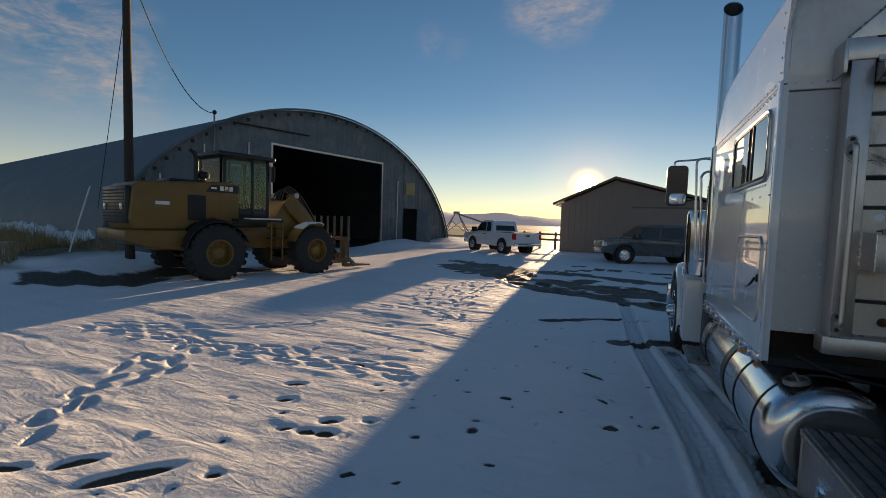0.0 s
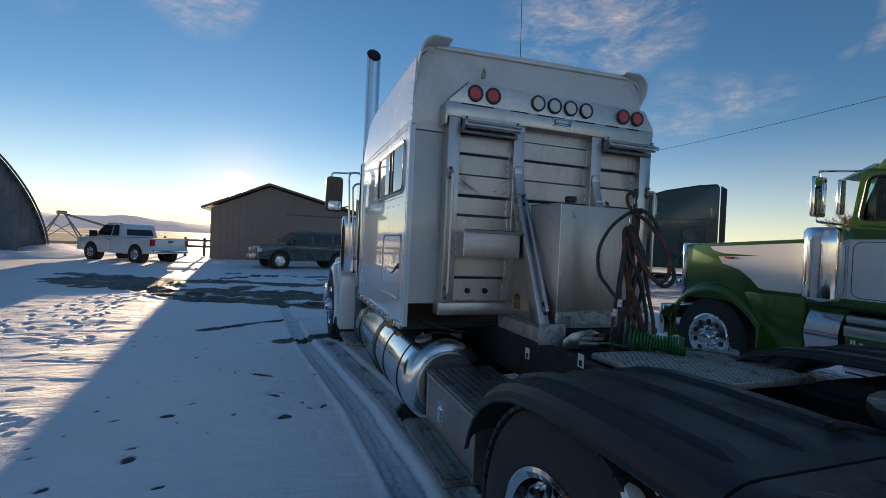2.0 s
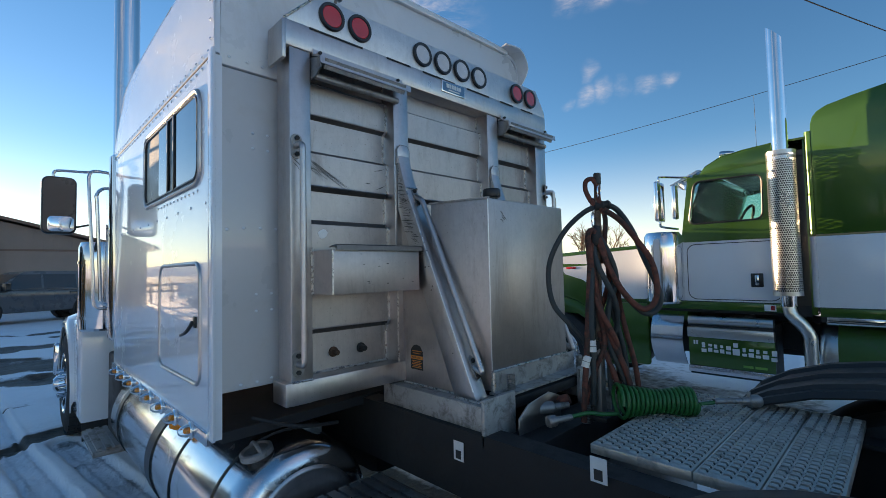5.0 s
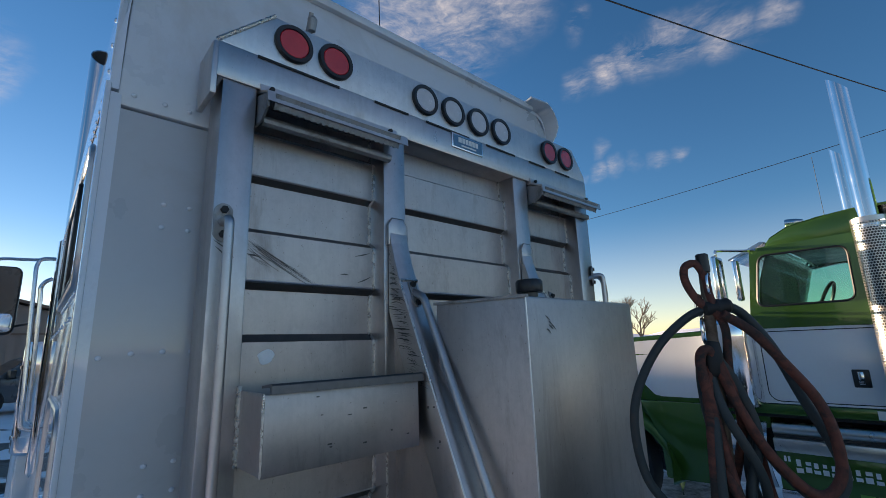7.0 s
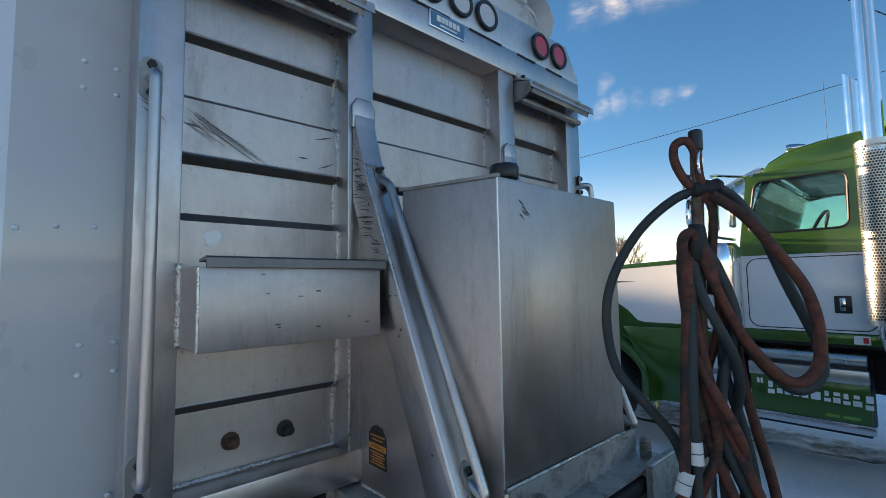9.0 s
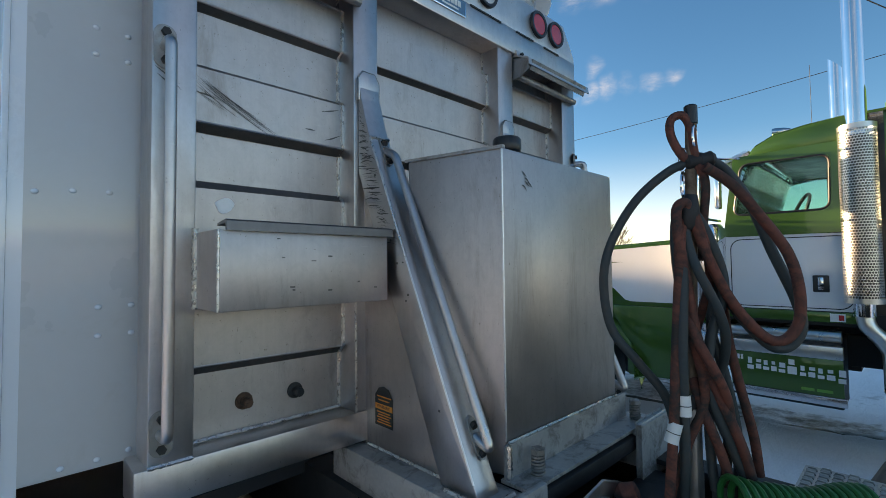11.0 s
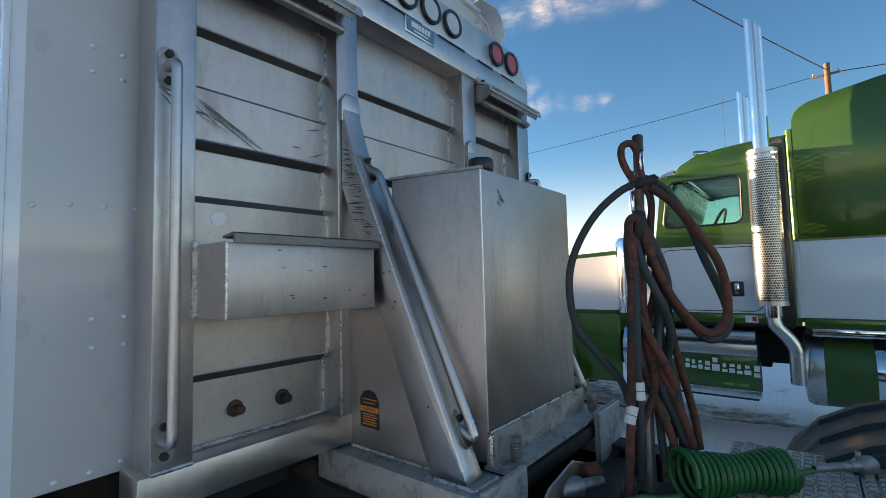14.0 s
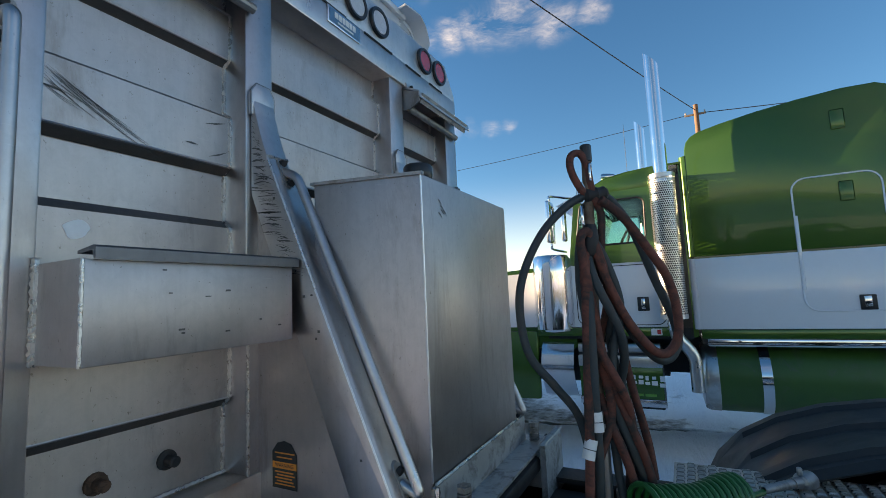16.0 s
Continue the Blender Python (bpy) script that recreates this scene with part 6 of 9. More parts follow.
# small nicks
for k in range(9):
    x, z = rg.uniform(-0.76, -0.42), rg.choice((rg.uniform(1.53, 1.56), rg.uniform(1.6, 1.66)))
    part("nick", box(bm_new(), x, x + rg.uniform(0.004, 0.012), -0.1586, -0.1578, z, z + rg.uniform(0.002, 0.004)), M_SCUFF, rack, smooth=0)
for k in range(8):
    z = rg.uniform(1.2, 1.85)
    y = -0.058 - (1.96 - z) * 0.452 + rg.uniform(0.012, 0.05)
    part("nick", box(bm_new(), -0.3668, -0.3658, y, y + rg.uniform(0.003, 0.008), z, z + rg.uniform(0.003, 0.007)), M_SCUFF, rack, smooth=0)

# ---- hydraulic tank ----
htank = thing("hydraulic_tank", "brushed aluminium hydraulic tank on the frame behind the rack", "tank", (0.03, -0.3, 1.0))
bm = bm_new()
prism(bm, [(-0.318, -0.165), (-0.247, -0.434), (0.316, -0.434), (0.36, -0.165)], "z", 1.10, 1.88, 0.008)
for v in bm.verts:
    if v.co.y < -0.42 and 1.2 < v.co.z < 1.8:
        v.co.y += 0.004
part("tank_body", bm, M_PLATE, htank, "brushed sheet aluminium")
# painted highlight up the tank's front left corner
part("edge_highlight", tube(bm_new(), [(-0.2462, -0.4325, 1.182), (-0.2462, -0.4325, 1.55), (-0.2462, -0.4325, 1.876)], 0.0026, 6), M_HIGHLIGHT, htank, "bright highlight strip along the tank corner")
part("tank_top_rim", prism(bm_new(), [(-0.322, -0.160), (-0.25, -0.438), (-0.24, -0.438), (-0.31, -0.160)], "z", 1.876, 1.884), M_DULLSTEEL, htank)
bm = bm_new()
lathe(bm, (-0.125, -0.355, 1.88), (0, 0, 1), [(0.024, 0), (0.024, 0.02), (0.037, 0.022), (0.039, 0.028), (0.039, 0.052), (0.035, 0.058), (0, 0.058)], 22)
part("filler_cap", bm, M_BLACK, htank, "black filler cap")
bm = bm_new()
box(bm, -0.265, 0.415, -0.512, -0.43, 1.093, 1.101)
box(bm, -0.262, 0.36, -0.445, -0.437, 1.10, 1.178)
part("mounting_angle", bm, M_WORN, htank, "aluminium mounting angle", smooth=0)
part("weld_seam", weld(bm_new(), (-0.25, -0.441, 1.181), (0.3, -0.441, 1.181), 0.004), M_WELD, htank)
part("weld_seam", weld(bm_new(), (-0.254, -0.448, 1.102), (-0.254, -0.448, 1.178), 0.007, 0.007), M_WELD, htank)
for x in (-0.185, 0.352):
    bm = bm_new()
    cyl(bm, (x, -0.478, 1.09), (x, -0.478, 1.165), 0.010, seg=10)
    lathe(bm, (x, -0.478, 1.15), (0, 0, 1), [(0.018, 0), (0.018, 0.012), (0, 0.013)], 6)
    tube(bm, [(x + 0.0145 * math.cos(a), -0.478 + 0.0145 * math.sin(a), 1.103 + 0.0012 * a) for a in (k * 0.5 for k in range(76))], 0.003, 5)
    part("spring_bolt", bm, M_DULLSTEEL, htank, "steel bolt with a spring")
bm = bm_new()
box(bm, -0.30, 0.5, -0.52, -0.47, 1.04, 1.085, 0.01)
part("support_bar", bm, M_FRAME, htank, "black support bar")
for k in range(5):
    x, z = -0.17 + 0.012 * (k % 3), 1.795 + 0.012 * k * (1 if k % 2 else 0.4)
    bend = 0.004 * (1 - k % 2)
    part("scratch", sheet(bm_new(), [[(x + 0.02 * u / 4, -0.4352, z - 0.012 * u / 4 + bend * math.sin(math.pi * u / 4) + e * 0.0022 * math.sin(math.pi * (0.1 + 0.8 * u / 4))) for u in range(5)] for e in (-1, 1)]), M_SCUFF, htank, smooth=0)
# cab rail handle and frame plate beyond the tank
bm = bm_new()
tube(bm, curve([(0.80, 0.02, 2.05), (0.86, -0.02, 2.07), (0.9, -0.03, 2.03), (0.9, -0.03, 1.9)], 6), 0.012, 8)
part("side_rail", bm, M_ALU, rack)

# ---- deck between the rails ----
deck = thing("deck_plate", "galvanised grip-strut deck over the frame rails", "walkway", (0, -1.1, 1.0))
M_GRIP = material("galvanised_grating", (0.60, 0.57, 0.52), 0.45, 0.7, 0.15, 6, 80, 0.1, dirt=(0.17, 0.15, 0.12), dirt_amount=0.3, dirt_scale=6)
bm = bm_new()
for i in range(25):
    for j in range(5):
        x = -0.285 + i * 0.032 + (0.016 if j % 2 else 0)
        y = -0.1 + j * 0.028 - 0.006
        for k in (-1, 1):
            ring = [(x + k * 0.0065, y - 0.0115), (x + k * 0.0135, y - 0.0115), (x + k * 0.0135, y + 0.0115), (x + k * 0.0065, y + 0.0115)]
            lo = [bm.verts.new((u, v, 0.0004)) for u, v in ring]
            hi = [bm.verts.new((x + k * 0.0065 + (u - x - k * 0.0065) * 0.35, v * 0.7 + y * 0.3, 0.0062)) for u, v in ring]
            for q in range(4):
                bm.faces.new((lo[q], lo[(q + 1) % 4], hi[(q + 1) % 4], hi[q]))
            bm.faces.new(hi)
tmp_teeth = bm
plank = bm_new()
box(plank, -0.31, 0.52, -0.075, 0.0748, -0.03, 0.0, 0.003)
bmesh.ops.translate(plank, verts=plank.verts, vec=(0, -1.1 - 0, 1.0 + 0.03))
pk = part("plank", plank, M_GRIP, deck, "toothed galvanised plank")
me2 = bpy.data.meshes.new("teeth")
bmesh.ops.translate(tmp_teeth, verts=tmp_teeth.verts, vec=(0, 0.0, 0))
tmp_teeth.to_mesh(me2)
tmp_teeth.free()
me2.materials.append(M_GRIP)
hole = bm_new()
for i in range(25):
    for j in range(5):
        x, y = -0.285 + i * 0.032 + (0.016 if j % 2 else 0), -0.106 + j * 0.028
        hole.faces.new([hole.verts.new((x + u, y + v, 0.0006)) for u, v in ((-0.0085, -0.006), (-0.004, -0.0118), (0.004, -0.0118), (0.0085, -0.006), (0.0085, 0.006), (0.004, 0.0118), (-0.004, 0.0118), (-0.0085, 0.006))])
me3 = bpy.data.meshes.new("opening")
hole.to_mesh(me3)
hole.free()
me3.materials.append(M_DARK)
teeth = new("tooth", me2)
teeth.parent = pk
teeth.matrix_basis = pose(0, 0.05, 0.03)
teeth["kind"] = "stuff"
op = new("opening", me3)
op.parent = pk
op.matrix_basis = pose(0, 0.05, 0.03)
op["kind"] = "stuff"
for y in (-0.955, -1.253, -1.406):
    q = again(pk, "plank", deck, pose(0, y + 1.1 + 0.0, 0), "toothed galvanised plank")
    for src, nm in ((me2, "tooth"), (me3, "opening")):
        o = new(nm, src)
        o.parent = q
        o.matrix_basis = pose(0, 0.05, 0.03)
        o["kind"] = "stuff"


# ---- green and white semi truck alongside ----
GX, GW = 3.42, 2.1
M_SHIELD = material("satin_stainless", (0.62, 0.60, 0.57), 0.30, 1.0, 0.06, 5, 60, 0.03, dirt=(0.3, 0.25, 0.2), dirt_amount=0.2, rough_var=0.05)
gt = thing("semi_truck", "green and white conventional sleeper truck parked alongside", "truck", (GX + GW / 2, 0, 0))
G1 = GX + GW
for x in (GX + 0.62, GX + 1.48):
    part("frame_rail", box(bm_new(), x - 0.05, x + 0.05, -7.5, 2.2, 0.72, 0.98, 0.008), M_FRAME, gt)


def slab(x0, x1, poly, bev=0.0):
    return prism(bm_new(), poly, "x", x0, x1, bev)


# sleeper: green over white, with a raised roof
roofline = [(-1.06, 2.72), (-1.064, 2.80), (-1.08, 2.86), (-1.115, 2.905), (-1.18, 2.94), (-1.35, 2.98), (-1.6, 3.025), (-1.9, 3.065), (-2.2, 3.09), (-2.40, 3.085), (-2.48, 3.05), (-2.515, 2.98), (-2.52, 2.8)]
for s, x in ((-1, GX), (1, G1)):
    part("sleeper_upper", slab(x, x - s * 0.05, [(-1.06, 1.822)] + roofline + [(-2.52, 1.822)], 0.012), M_GREEN, gt, "green upper side of the sleeper")
    part("sleeper_lower", slab(x, x - s * 0.05, [(-1.06, 1.19), (-1.06, 1.808), (-2.52, 1.808), (-2.52, 1.19)], 0.006), M_GWHITE, gt, "white lower side of the sleeper")
    part("stripe", slab(x - s * 0.004, x - s * 0.05, [(-1.06, 1.806), (-1.06, 1.824), (-2.52, 1.824), (-2.52, 1.806)]), M_GREEN_DARK, gt)
    part("sill_strip", slab(x, x - s * 0.05, [(-1.06, 1.11), (-1.06, 1.186), (-2.52, 1.186), (-2.52, 1.11)], 0.006), M_GREEN, gt)
    part("bright_sill", slab(x + s * -0.004, x - s * 0.04, [(-1.1, 1.045), (-1.1, 1.108), (-2.5, 1.108), (-2.5, 1.045)], 0.006), M_CHROME, gt, "bright metal sill trim")
rows = []
for y, z in roofline:
    row = []
    for k in range(13):
        t = k / 12
        x = GX + 0.02 + (GW - 0.04) * t
        row.append((x, y, z + 0.05 * (1 - (2 * t - 1) ** 4) - 0.004))
    rows.append(row)
part("sleeper_roof", sheet(bm_new(), rows, 0.02), M_GREEN, gt, "green moulded roof", smooth=60)
part("sleeper_back", box(bm_new(), GX + 0.03, G1 - 0.03, -2.52, -2.48, 1.12, 2.95), M_GREEN, gt)
part("sleeper_front", box(bm_new(), GX + 0.03, G1 - 0.03, -1.10, -1.06, 1.12, 2.70), M_GREEN, gt)
part("sleeper_floor", box(bm_new(), GX + 0.03, G1 - 0.03, -2.5, -1.06, 1.06, 1.12), M_FRAME, gt)
bm = bm_new()
tube(bm, [(GX - 0.002, y, z) for y, z in round_rect(-2.36, -1.80, 1.33, 2.40, 0.10, 6)], 0.007, 6, closed=True)
h = part("luggage_door", bm, M_GWHITE, gt, "outlined side door")
bm = bm_new()
box(bm, GX - 0.008, GX + 0.002, -2.235, -2.135, 1.33, 1.45, 0.008)
lt = part("latch", bm, M_BLACK, h)
part("latch_paddle", box(bm_new(), GX - 0.014, GX - 0.007, -2.205, -2.16, 1.36, 1.44, 0.005), M_CHROME, lt)
bm = bm_new()
box(bm, GX - 0.012, GX + 0.002, -1.82, -1.795, 1.5, 2.1, 0.004)
part("hinge", bm, M_GWHITE, h)
for z in (2.76, 2.18):
    part("blanking_plate", box(bm_new(), GX - 0.007, GX + 0.002, -2.19, -2.10, z, z + 0.16, 0.01), M_GREEN, gt)
# rounded front corners of the sleeper
for s, x in ((-1, GX), (1, G1)):
    cx = x - s * 0.05
    quarter = [(cx + s * 0.05 * math.cos(radians(15 * k)), -1.061 + 0.05 * math.sin(radians(15 * k))) for k in range(7)] + [(cx, -1.061)]
    part("corner_panel", prism(bm_new(), quarter, "z", 1.822, 2.74), M_GREEN, gt, "rounded green corner", smooth=60)
    part("corner_panel", prism(bm_new(), quarter, "z", 1.19, 1.808), M_GWHITE, gt, "rounded white corner", smooth=60)


def round_poly(corners, r, n=6):
    out = []
    for i, c in enumerate(corners):
        c, p, q = Vector(c), Vector(corners[i - 1]), Vector(corners[(i + 1) % len(corners)])
        a, b = c + (p - c).normalized() * r, c + (q - c).normalized() * r
        for k in range(n + 1):
            t = k / n
            out.append(a * (1 - t) ** 2 + c * 2 * t * (1 - t) + b * t * t)
    return out


def ring_panel(x0, x1, outer, inner):
    """A flat panel with an opening: outer and inner run round with as many points each."""
    bm = bm_new()
    loops = [[bm.verts.new((x, p[0], p[1])) for p in ring] for x, ring in ((x0, outer), (x0, inner), (x1, inner), (x1, outer))]
    n = len(outer)
    for a, b in ((0, 1), (1, 2), (2, 3), (3, 0)):
        for k in range(n):
            bm.faces.new((loops[a][k], loops[a][(k + 1) % n], loops[b][(k + 1) % n], loops[b][k]))
    bmesh.ops.recalc_face_normals(bm, faces=bm.faces)
    return bm


# cab: doors with windows that can be seen through
CY0, CY1 = -0.86, 0.02
for s, x in ((-1, GX), (1, G1)):
    i = x - s * 0.05
    part("door_lower", slab(x, i, [(CY0, 1.215), (CY0, 1.81), (CY1, 1.83), (CY1, 1.215)], 0.006), M_GWHITE, gt, "white door")
    part("door_sill", slab(x, i, [(CY0, 1.13), (CY0, 1.21), (0.4, 1.21), (0.4, 1.13)], 0.006), M_GREEN, gt)
    hole = [(-0.05, 2.0), (-0.115, 2.43), (-0.695, 2.42), (-0.685, 2.0)] if s < 0 else [(0.02, 2.0), (-0.03, 2.53), (-0.78, 2.53), (-0.77, 2.0)]
    top = 2.50 if s < 0 else 2.60
    part("door_frame", ring_panel(x + s * 0.006, i, round_poly([(0.03, 1.816), (-0.06 if s < 0 else 0.03, top), (-0.80, top + 0.01), (-0.80, 1.816)], 0.04), round_poly(hole, 0.07)), M_GREEN, gt, "green door frame with a rounded opening", smooth=40)
    part("rear_pillar", slab(x, i, [(CY0, 1.816), (CY0, 2.6), (-0.803, 2.6), (-0.803, 1.816)], 0.006), M_GREEN, gt)
    part("roof_side", slab(x, i, [(CY0, top - 0.03), (CY0, 2.7), (-0.6, 2.68), (-0.35, 2.64), (-0.2, 2.62 if s > 0 else 2.56), (-0.15, top - 0.03)], 0.02), M_GREEN, gt)
    part("window_seal", tube(bm_new(), [(x + s * 0.006, p[0], p[1]) for p in round_poly(hole, 0.07)], 0.009, 6, closed=True), M_BLACK, gt)
    g = part("door_window", slab(i + s * 0.01, i + s * 0.015, [(p[0], p[1]) for p in round_poly(hole, 0.05)]), M_CGLASS, gt, "teal tinted glass")
    g.visible_shadow = False
    bm = bm_new()
    tube(bm, [(x - s * 0.0, y, z) for y, z in round_rect(-0.80, -0.02, 1.235, 1.79, 0.08, 5)], 0.004, 5, closed=True)
    part("door_seam", bm, M_DARK, gt)
    part("door_latch", box(bm_new(), x - 0.008, x + 0.008, -0.665, -0.565, 1.36, 1.49, 0.008), M_BLACK, gt, "black door handle recess")
    part("door_paddle", box(bm_new(), x - 0.014, x + 0.014, -0.632, -0.597, 1.38, 1.475, 0.005), M_CHROME, gt)
part("headliner", box(bm_new(), GX + 0.06, G1 - 0.06, -1.0, -0.2, 2.535, 2.56, 0.008), M_BLACK, gt, "dark headliner")
part("door_trim", box(bm_new(), G1 - 0.075, G1 - 0.052, -0.86, -0.02, 1.2, 1.94, 0.006), M_DARK, gt)
part("cab_floor", box(bm_new(), GX + 0.05, G1 - 0.05, -1.0, 0.3, 1.1, 1.2), M_DARK, gt)
rows = []
for y, z in ((-1.02, 2.7), (-0.8, 2.70), (-0.55, 2.68), (-0.35, 2.645), (-0.22, 2.575), (-0.16, 2.49)):
    rows.append([(GX + 0.01 + (GW - 0.02) * k / 12, y, z + 0.075 * (1 - (2 * k / 12 - 1) ** 4)) for k in range(13)])
part("cab_roof", sheet(bm_new(), rows, 0.02), M_GREEN, gt, "green cab roof", smooth=60)
part("cab_back", box(bm_new(), GX + 0.04, G1 - 0.04, -1.04, -1.0, 1.12, 2.7), M_GREEN, gt)
part("cab_gap", box(bm_new(), GX + 0.06, G1 - 0.06, -1.06, -0.84, 1.15, 2.6), M_BLACK, gt)
ws = part("windshield", sheet(bm_new(), [[(GX + 0.06, 0.02, 1.9), (G1 - 0.06, 0.02, 1.9)], [(GX + 0.1, -0.17, 2.5), (G1 - 0.1, -0.17, 2.5)]], 0.006), M_CGLASS, gt)
ws.visible_shadow = False
part("cowl", box(bm_new(), GX + 0.04, G1 - 0.04, -0.12, 0.12, 1.7, 1.9, 0.02), M_GREEN, gt)
part("dashboard", box(bm_new(), GX + 0.1, G1 - 0.1, -0.28, -0.1, 1.7, 1.92, 0.04), M_DARK, gt)
bm = bm_new()
tube(bm, [(GX + 0.55 + 0.22 * math.cos(a), -0.42 - 0.08 * math.sin(a), 2.0 + 0.19 * math.sin(a)) for a in (2 * math.pi * k / 24 for k in range(24))], 0.014, 6, closed=True)
part("steering_wheel", bm, M_BLACK, gt)
for dx in (0.55, 1.5):
    st = part("seat", box(bm_new(), GX + dx - 0.22, GX + dx + 0.22, -0.80, -0.70, 1.55, 2.05, 0.05, 3), M_DARK, gt)
bm = bm_new()
prism(bm, [(-0.08, 2.50), (0.12, 2.43), (0.13, 2.44), (-0.14, 2.56), (-0.17, 2.55)], "x", GX + 0.04, G1 - 0.04)
part("sun_visor", bm, M_CHROME, gt, "bright drop visor")
for k in range(5):
    x = GX + 0.22 + k * 0.415
    bm = bm_new()
    lathe(bm, (x, -0.36, 2.74 - (0.03 if k in (0, 4) else 0)), (0, 1, 0.05), [(0, -0.085), (0.018, -0.075), (0.03, -0.03), (0.036, 0.03), (0.032, 0.05), (0, 0.055)], 14)
    part("roof_lamp", bm, M_CHROME, gt, "bullet roof lamp")
bm = bm_new()
cyl(bm, (GX + 0.9, -0.5, 2.75), (GX + 0.9, -0.5, 3.45), 0.002, seg=5)
part("aerial", bm, M_FRAME, gt)
# hood with white flash, fender, grille
hood = [(2.0, 1.0), (2.02, 1.70), (1.97, 1.745), (0.02, 1.845), (0.02, 1.0)]
HX0, HX1 = GX + 0.06, G1 - 0.06
part("hood", prism(bm_new(), hood, "x", HX0, HX1, 0.03, 3), M_GREEN, gt, "green hood")
flash = [(0.02, 1.80), (1.63, 1.715), (1.58, 1.67), (1.44, 1.63), (0.95, 1.615), (1.50, 1.585), (1.44, 1.50), (1.20, 1.43), (1.05, 1.33), (0.95, 1.23), (0.88, 1.215), (0.02, 1.215)]
for s, x in ((-1, HX0), (1, HX1)):
    part("white_flash", slab(x + s * 0.004, x - s * 0.004, flash), M_GWHITE, gt, "white flash with a pointed front")
    part("badge", box(bm_new(), x + min(0, s * 0.012), x + max(0, s * 0.012), 1.28, 1.42, 1.565, 1.59, 0.004), M_RED_LENS, gt)
    rows = []
    for k in range(15):
        a = radians(-14 + 200 * k / 14)
        r = 0.66 if k < 10 else 0.66 + 0.03 * (k - 10)
        y, z = 1.55 - r * -math.cos(a) * 1.0, 0.52 + r * math.sin(a)
        y = 1.55 + r * math.cos(a)
        xo = GX if s < 0 else G1
        rows.append([(x, y * 1.0, z + 0.07), (xo - s * -0.0 + s * -0.14, y, z + 0.05), (xo - s * 0.05, y, z + 0.035), (xo - s * 0.0, y, z), (xo + s * 0.008, y, z - 0.04), (xo, y, z - 0.07)])
    part("front_fender", sheet(bm_new(), rows, 0.012), M_GREEN, gt, "rounded green front fender", smooth=60)
    xo = GX if s < 0 else G1
    part("fender_skirt", slab(xo - s * 0.0, x, [(0.92, 0.48), (0.40, 0.50), (0.40, 1.18), (1.1, 1.18), (1.0, 0.98), (0.93, 0.75)], 0.03), M_GREEN, gt)
    truck_wheel(gt, (GX + 0.14) if s < 0 else (G1 - 0.14), 1.55, 0.52, s, dish=0.0, tread=False)
    bm = bm_new()
    box(bm, xo - 0.07 - s * 0.1, xo + 0.07 - s * 0.1, 2.1, 2.32, 1.13, 1.27, 0.04, 3)
    part("headlamp", bm, M_CHROME, gt, "chrome headlamp pod")
    # air cleaner, mirrors, stack
    ax = xo + s * 0.04
    bm = bm_new()
    lathe(bm, (ax, 0.20, 1.19), (0, 0, 1), [(0, -0.02), (0.1, -0.02), (0.17, 0.0), (0.185, 0.02), (0.185, 0.15), (0.192, 0.15), (0.192, 0.17), (0.185, 0.17), (0.185, 0.55), (0.192, 0.55), (0.192, 0.57), (0.185, 0.57), (0.185, 0.70), (0.16, 0.74), (0, 0.75)], 36)
    part("air_cleaner", bm, M_CHROME, gt, "chrome air cleaner drum")
    mx = xo + s * 0.36
    for y, w in ((0.10, 0.03), (0.02, 0.03)):
        part("mirror", box(bm_new(), mx - 0.10, mx + 0.10, y - 0.02, y + 0.02, 2.02, 2.42, 0.02, 3) if y > 0.05 else box(bm_new(), mx + s * -0.2 - 0.05, mx + s * -0.2 + 0.05, y - 0.02, y + 0.02, 2.05, 2.4, 0.02, 3), M_CHROME, gt, "chrome backed mirror")
    bm = bm_new()
    tube(bm, curve([(mx, 0.10, 2.42), (mx, 0.1, 2.46), (mx - s * 0.04, 0.08, 2.475), (xo, -0.1, 2.49), (xo - s * 0.02, -0.4, 2.53)], 6), 0.011, 8)
    part("mirror_arm", bm, M_CHROME, gt, "chrome mirror arm")
    bm = bm_new()
    tube(bm, curve([(mx, 0.10, 2.02), (mx, 0.1, 1.99), (mx - s * 0.05, 0.1, 1.97), (xo - s * -0.02, 0.05, 1.96)], 6), 0.011, 8)
    part("mirror_arm", bm, M_CHROME, gt, "chrome mirror arm")
    sx = GX - 0.12 if s < 0 else G1 - 0.42
    ey = -0.862 if s < 0 else -0.62
    bm = bm_new()
    lathe(bm, (sx, ey, 1.2), (0, 0, 1), [(0.062, 0), (0.062, 2.46), (0.056, 2.46), (0.056, 1.6)], 32)
    for v in bm.verts:
        if v.co.z > 3.5:
            v.co.z -= (v.co.y - ey) * -1.1
    part("exhaust_pipe", bm, M_CHROME, gt, "tall chrome exhaust pipe")
    bm = bm_new()
    if s > 0:
        lathe(bm, (sx, ey, 1.30), (0, 0, 1), [(0.08, 0), (0.108, 0.0), (0.108, 1.27), (0.08, 1.27)], 36)
        shd = part("heat_shield", bm, M_CHROME, gt, "perforated chrome heat shield")
    else:
        # sheet rolled round the pipe, staggered holes punched through it
        around, up = 40, 62
        da, dz = 2 * math.pi / around, 1.21 / up

        def rolled(a, z, r=0.108):
            return (sx + r * math.cos(a), ey + r * math.sin(a), z)

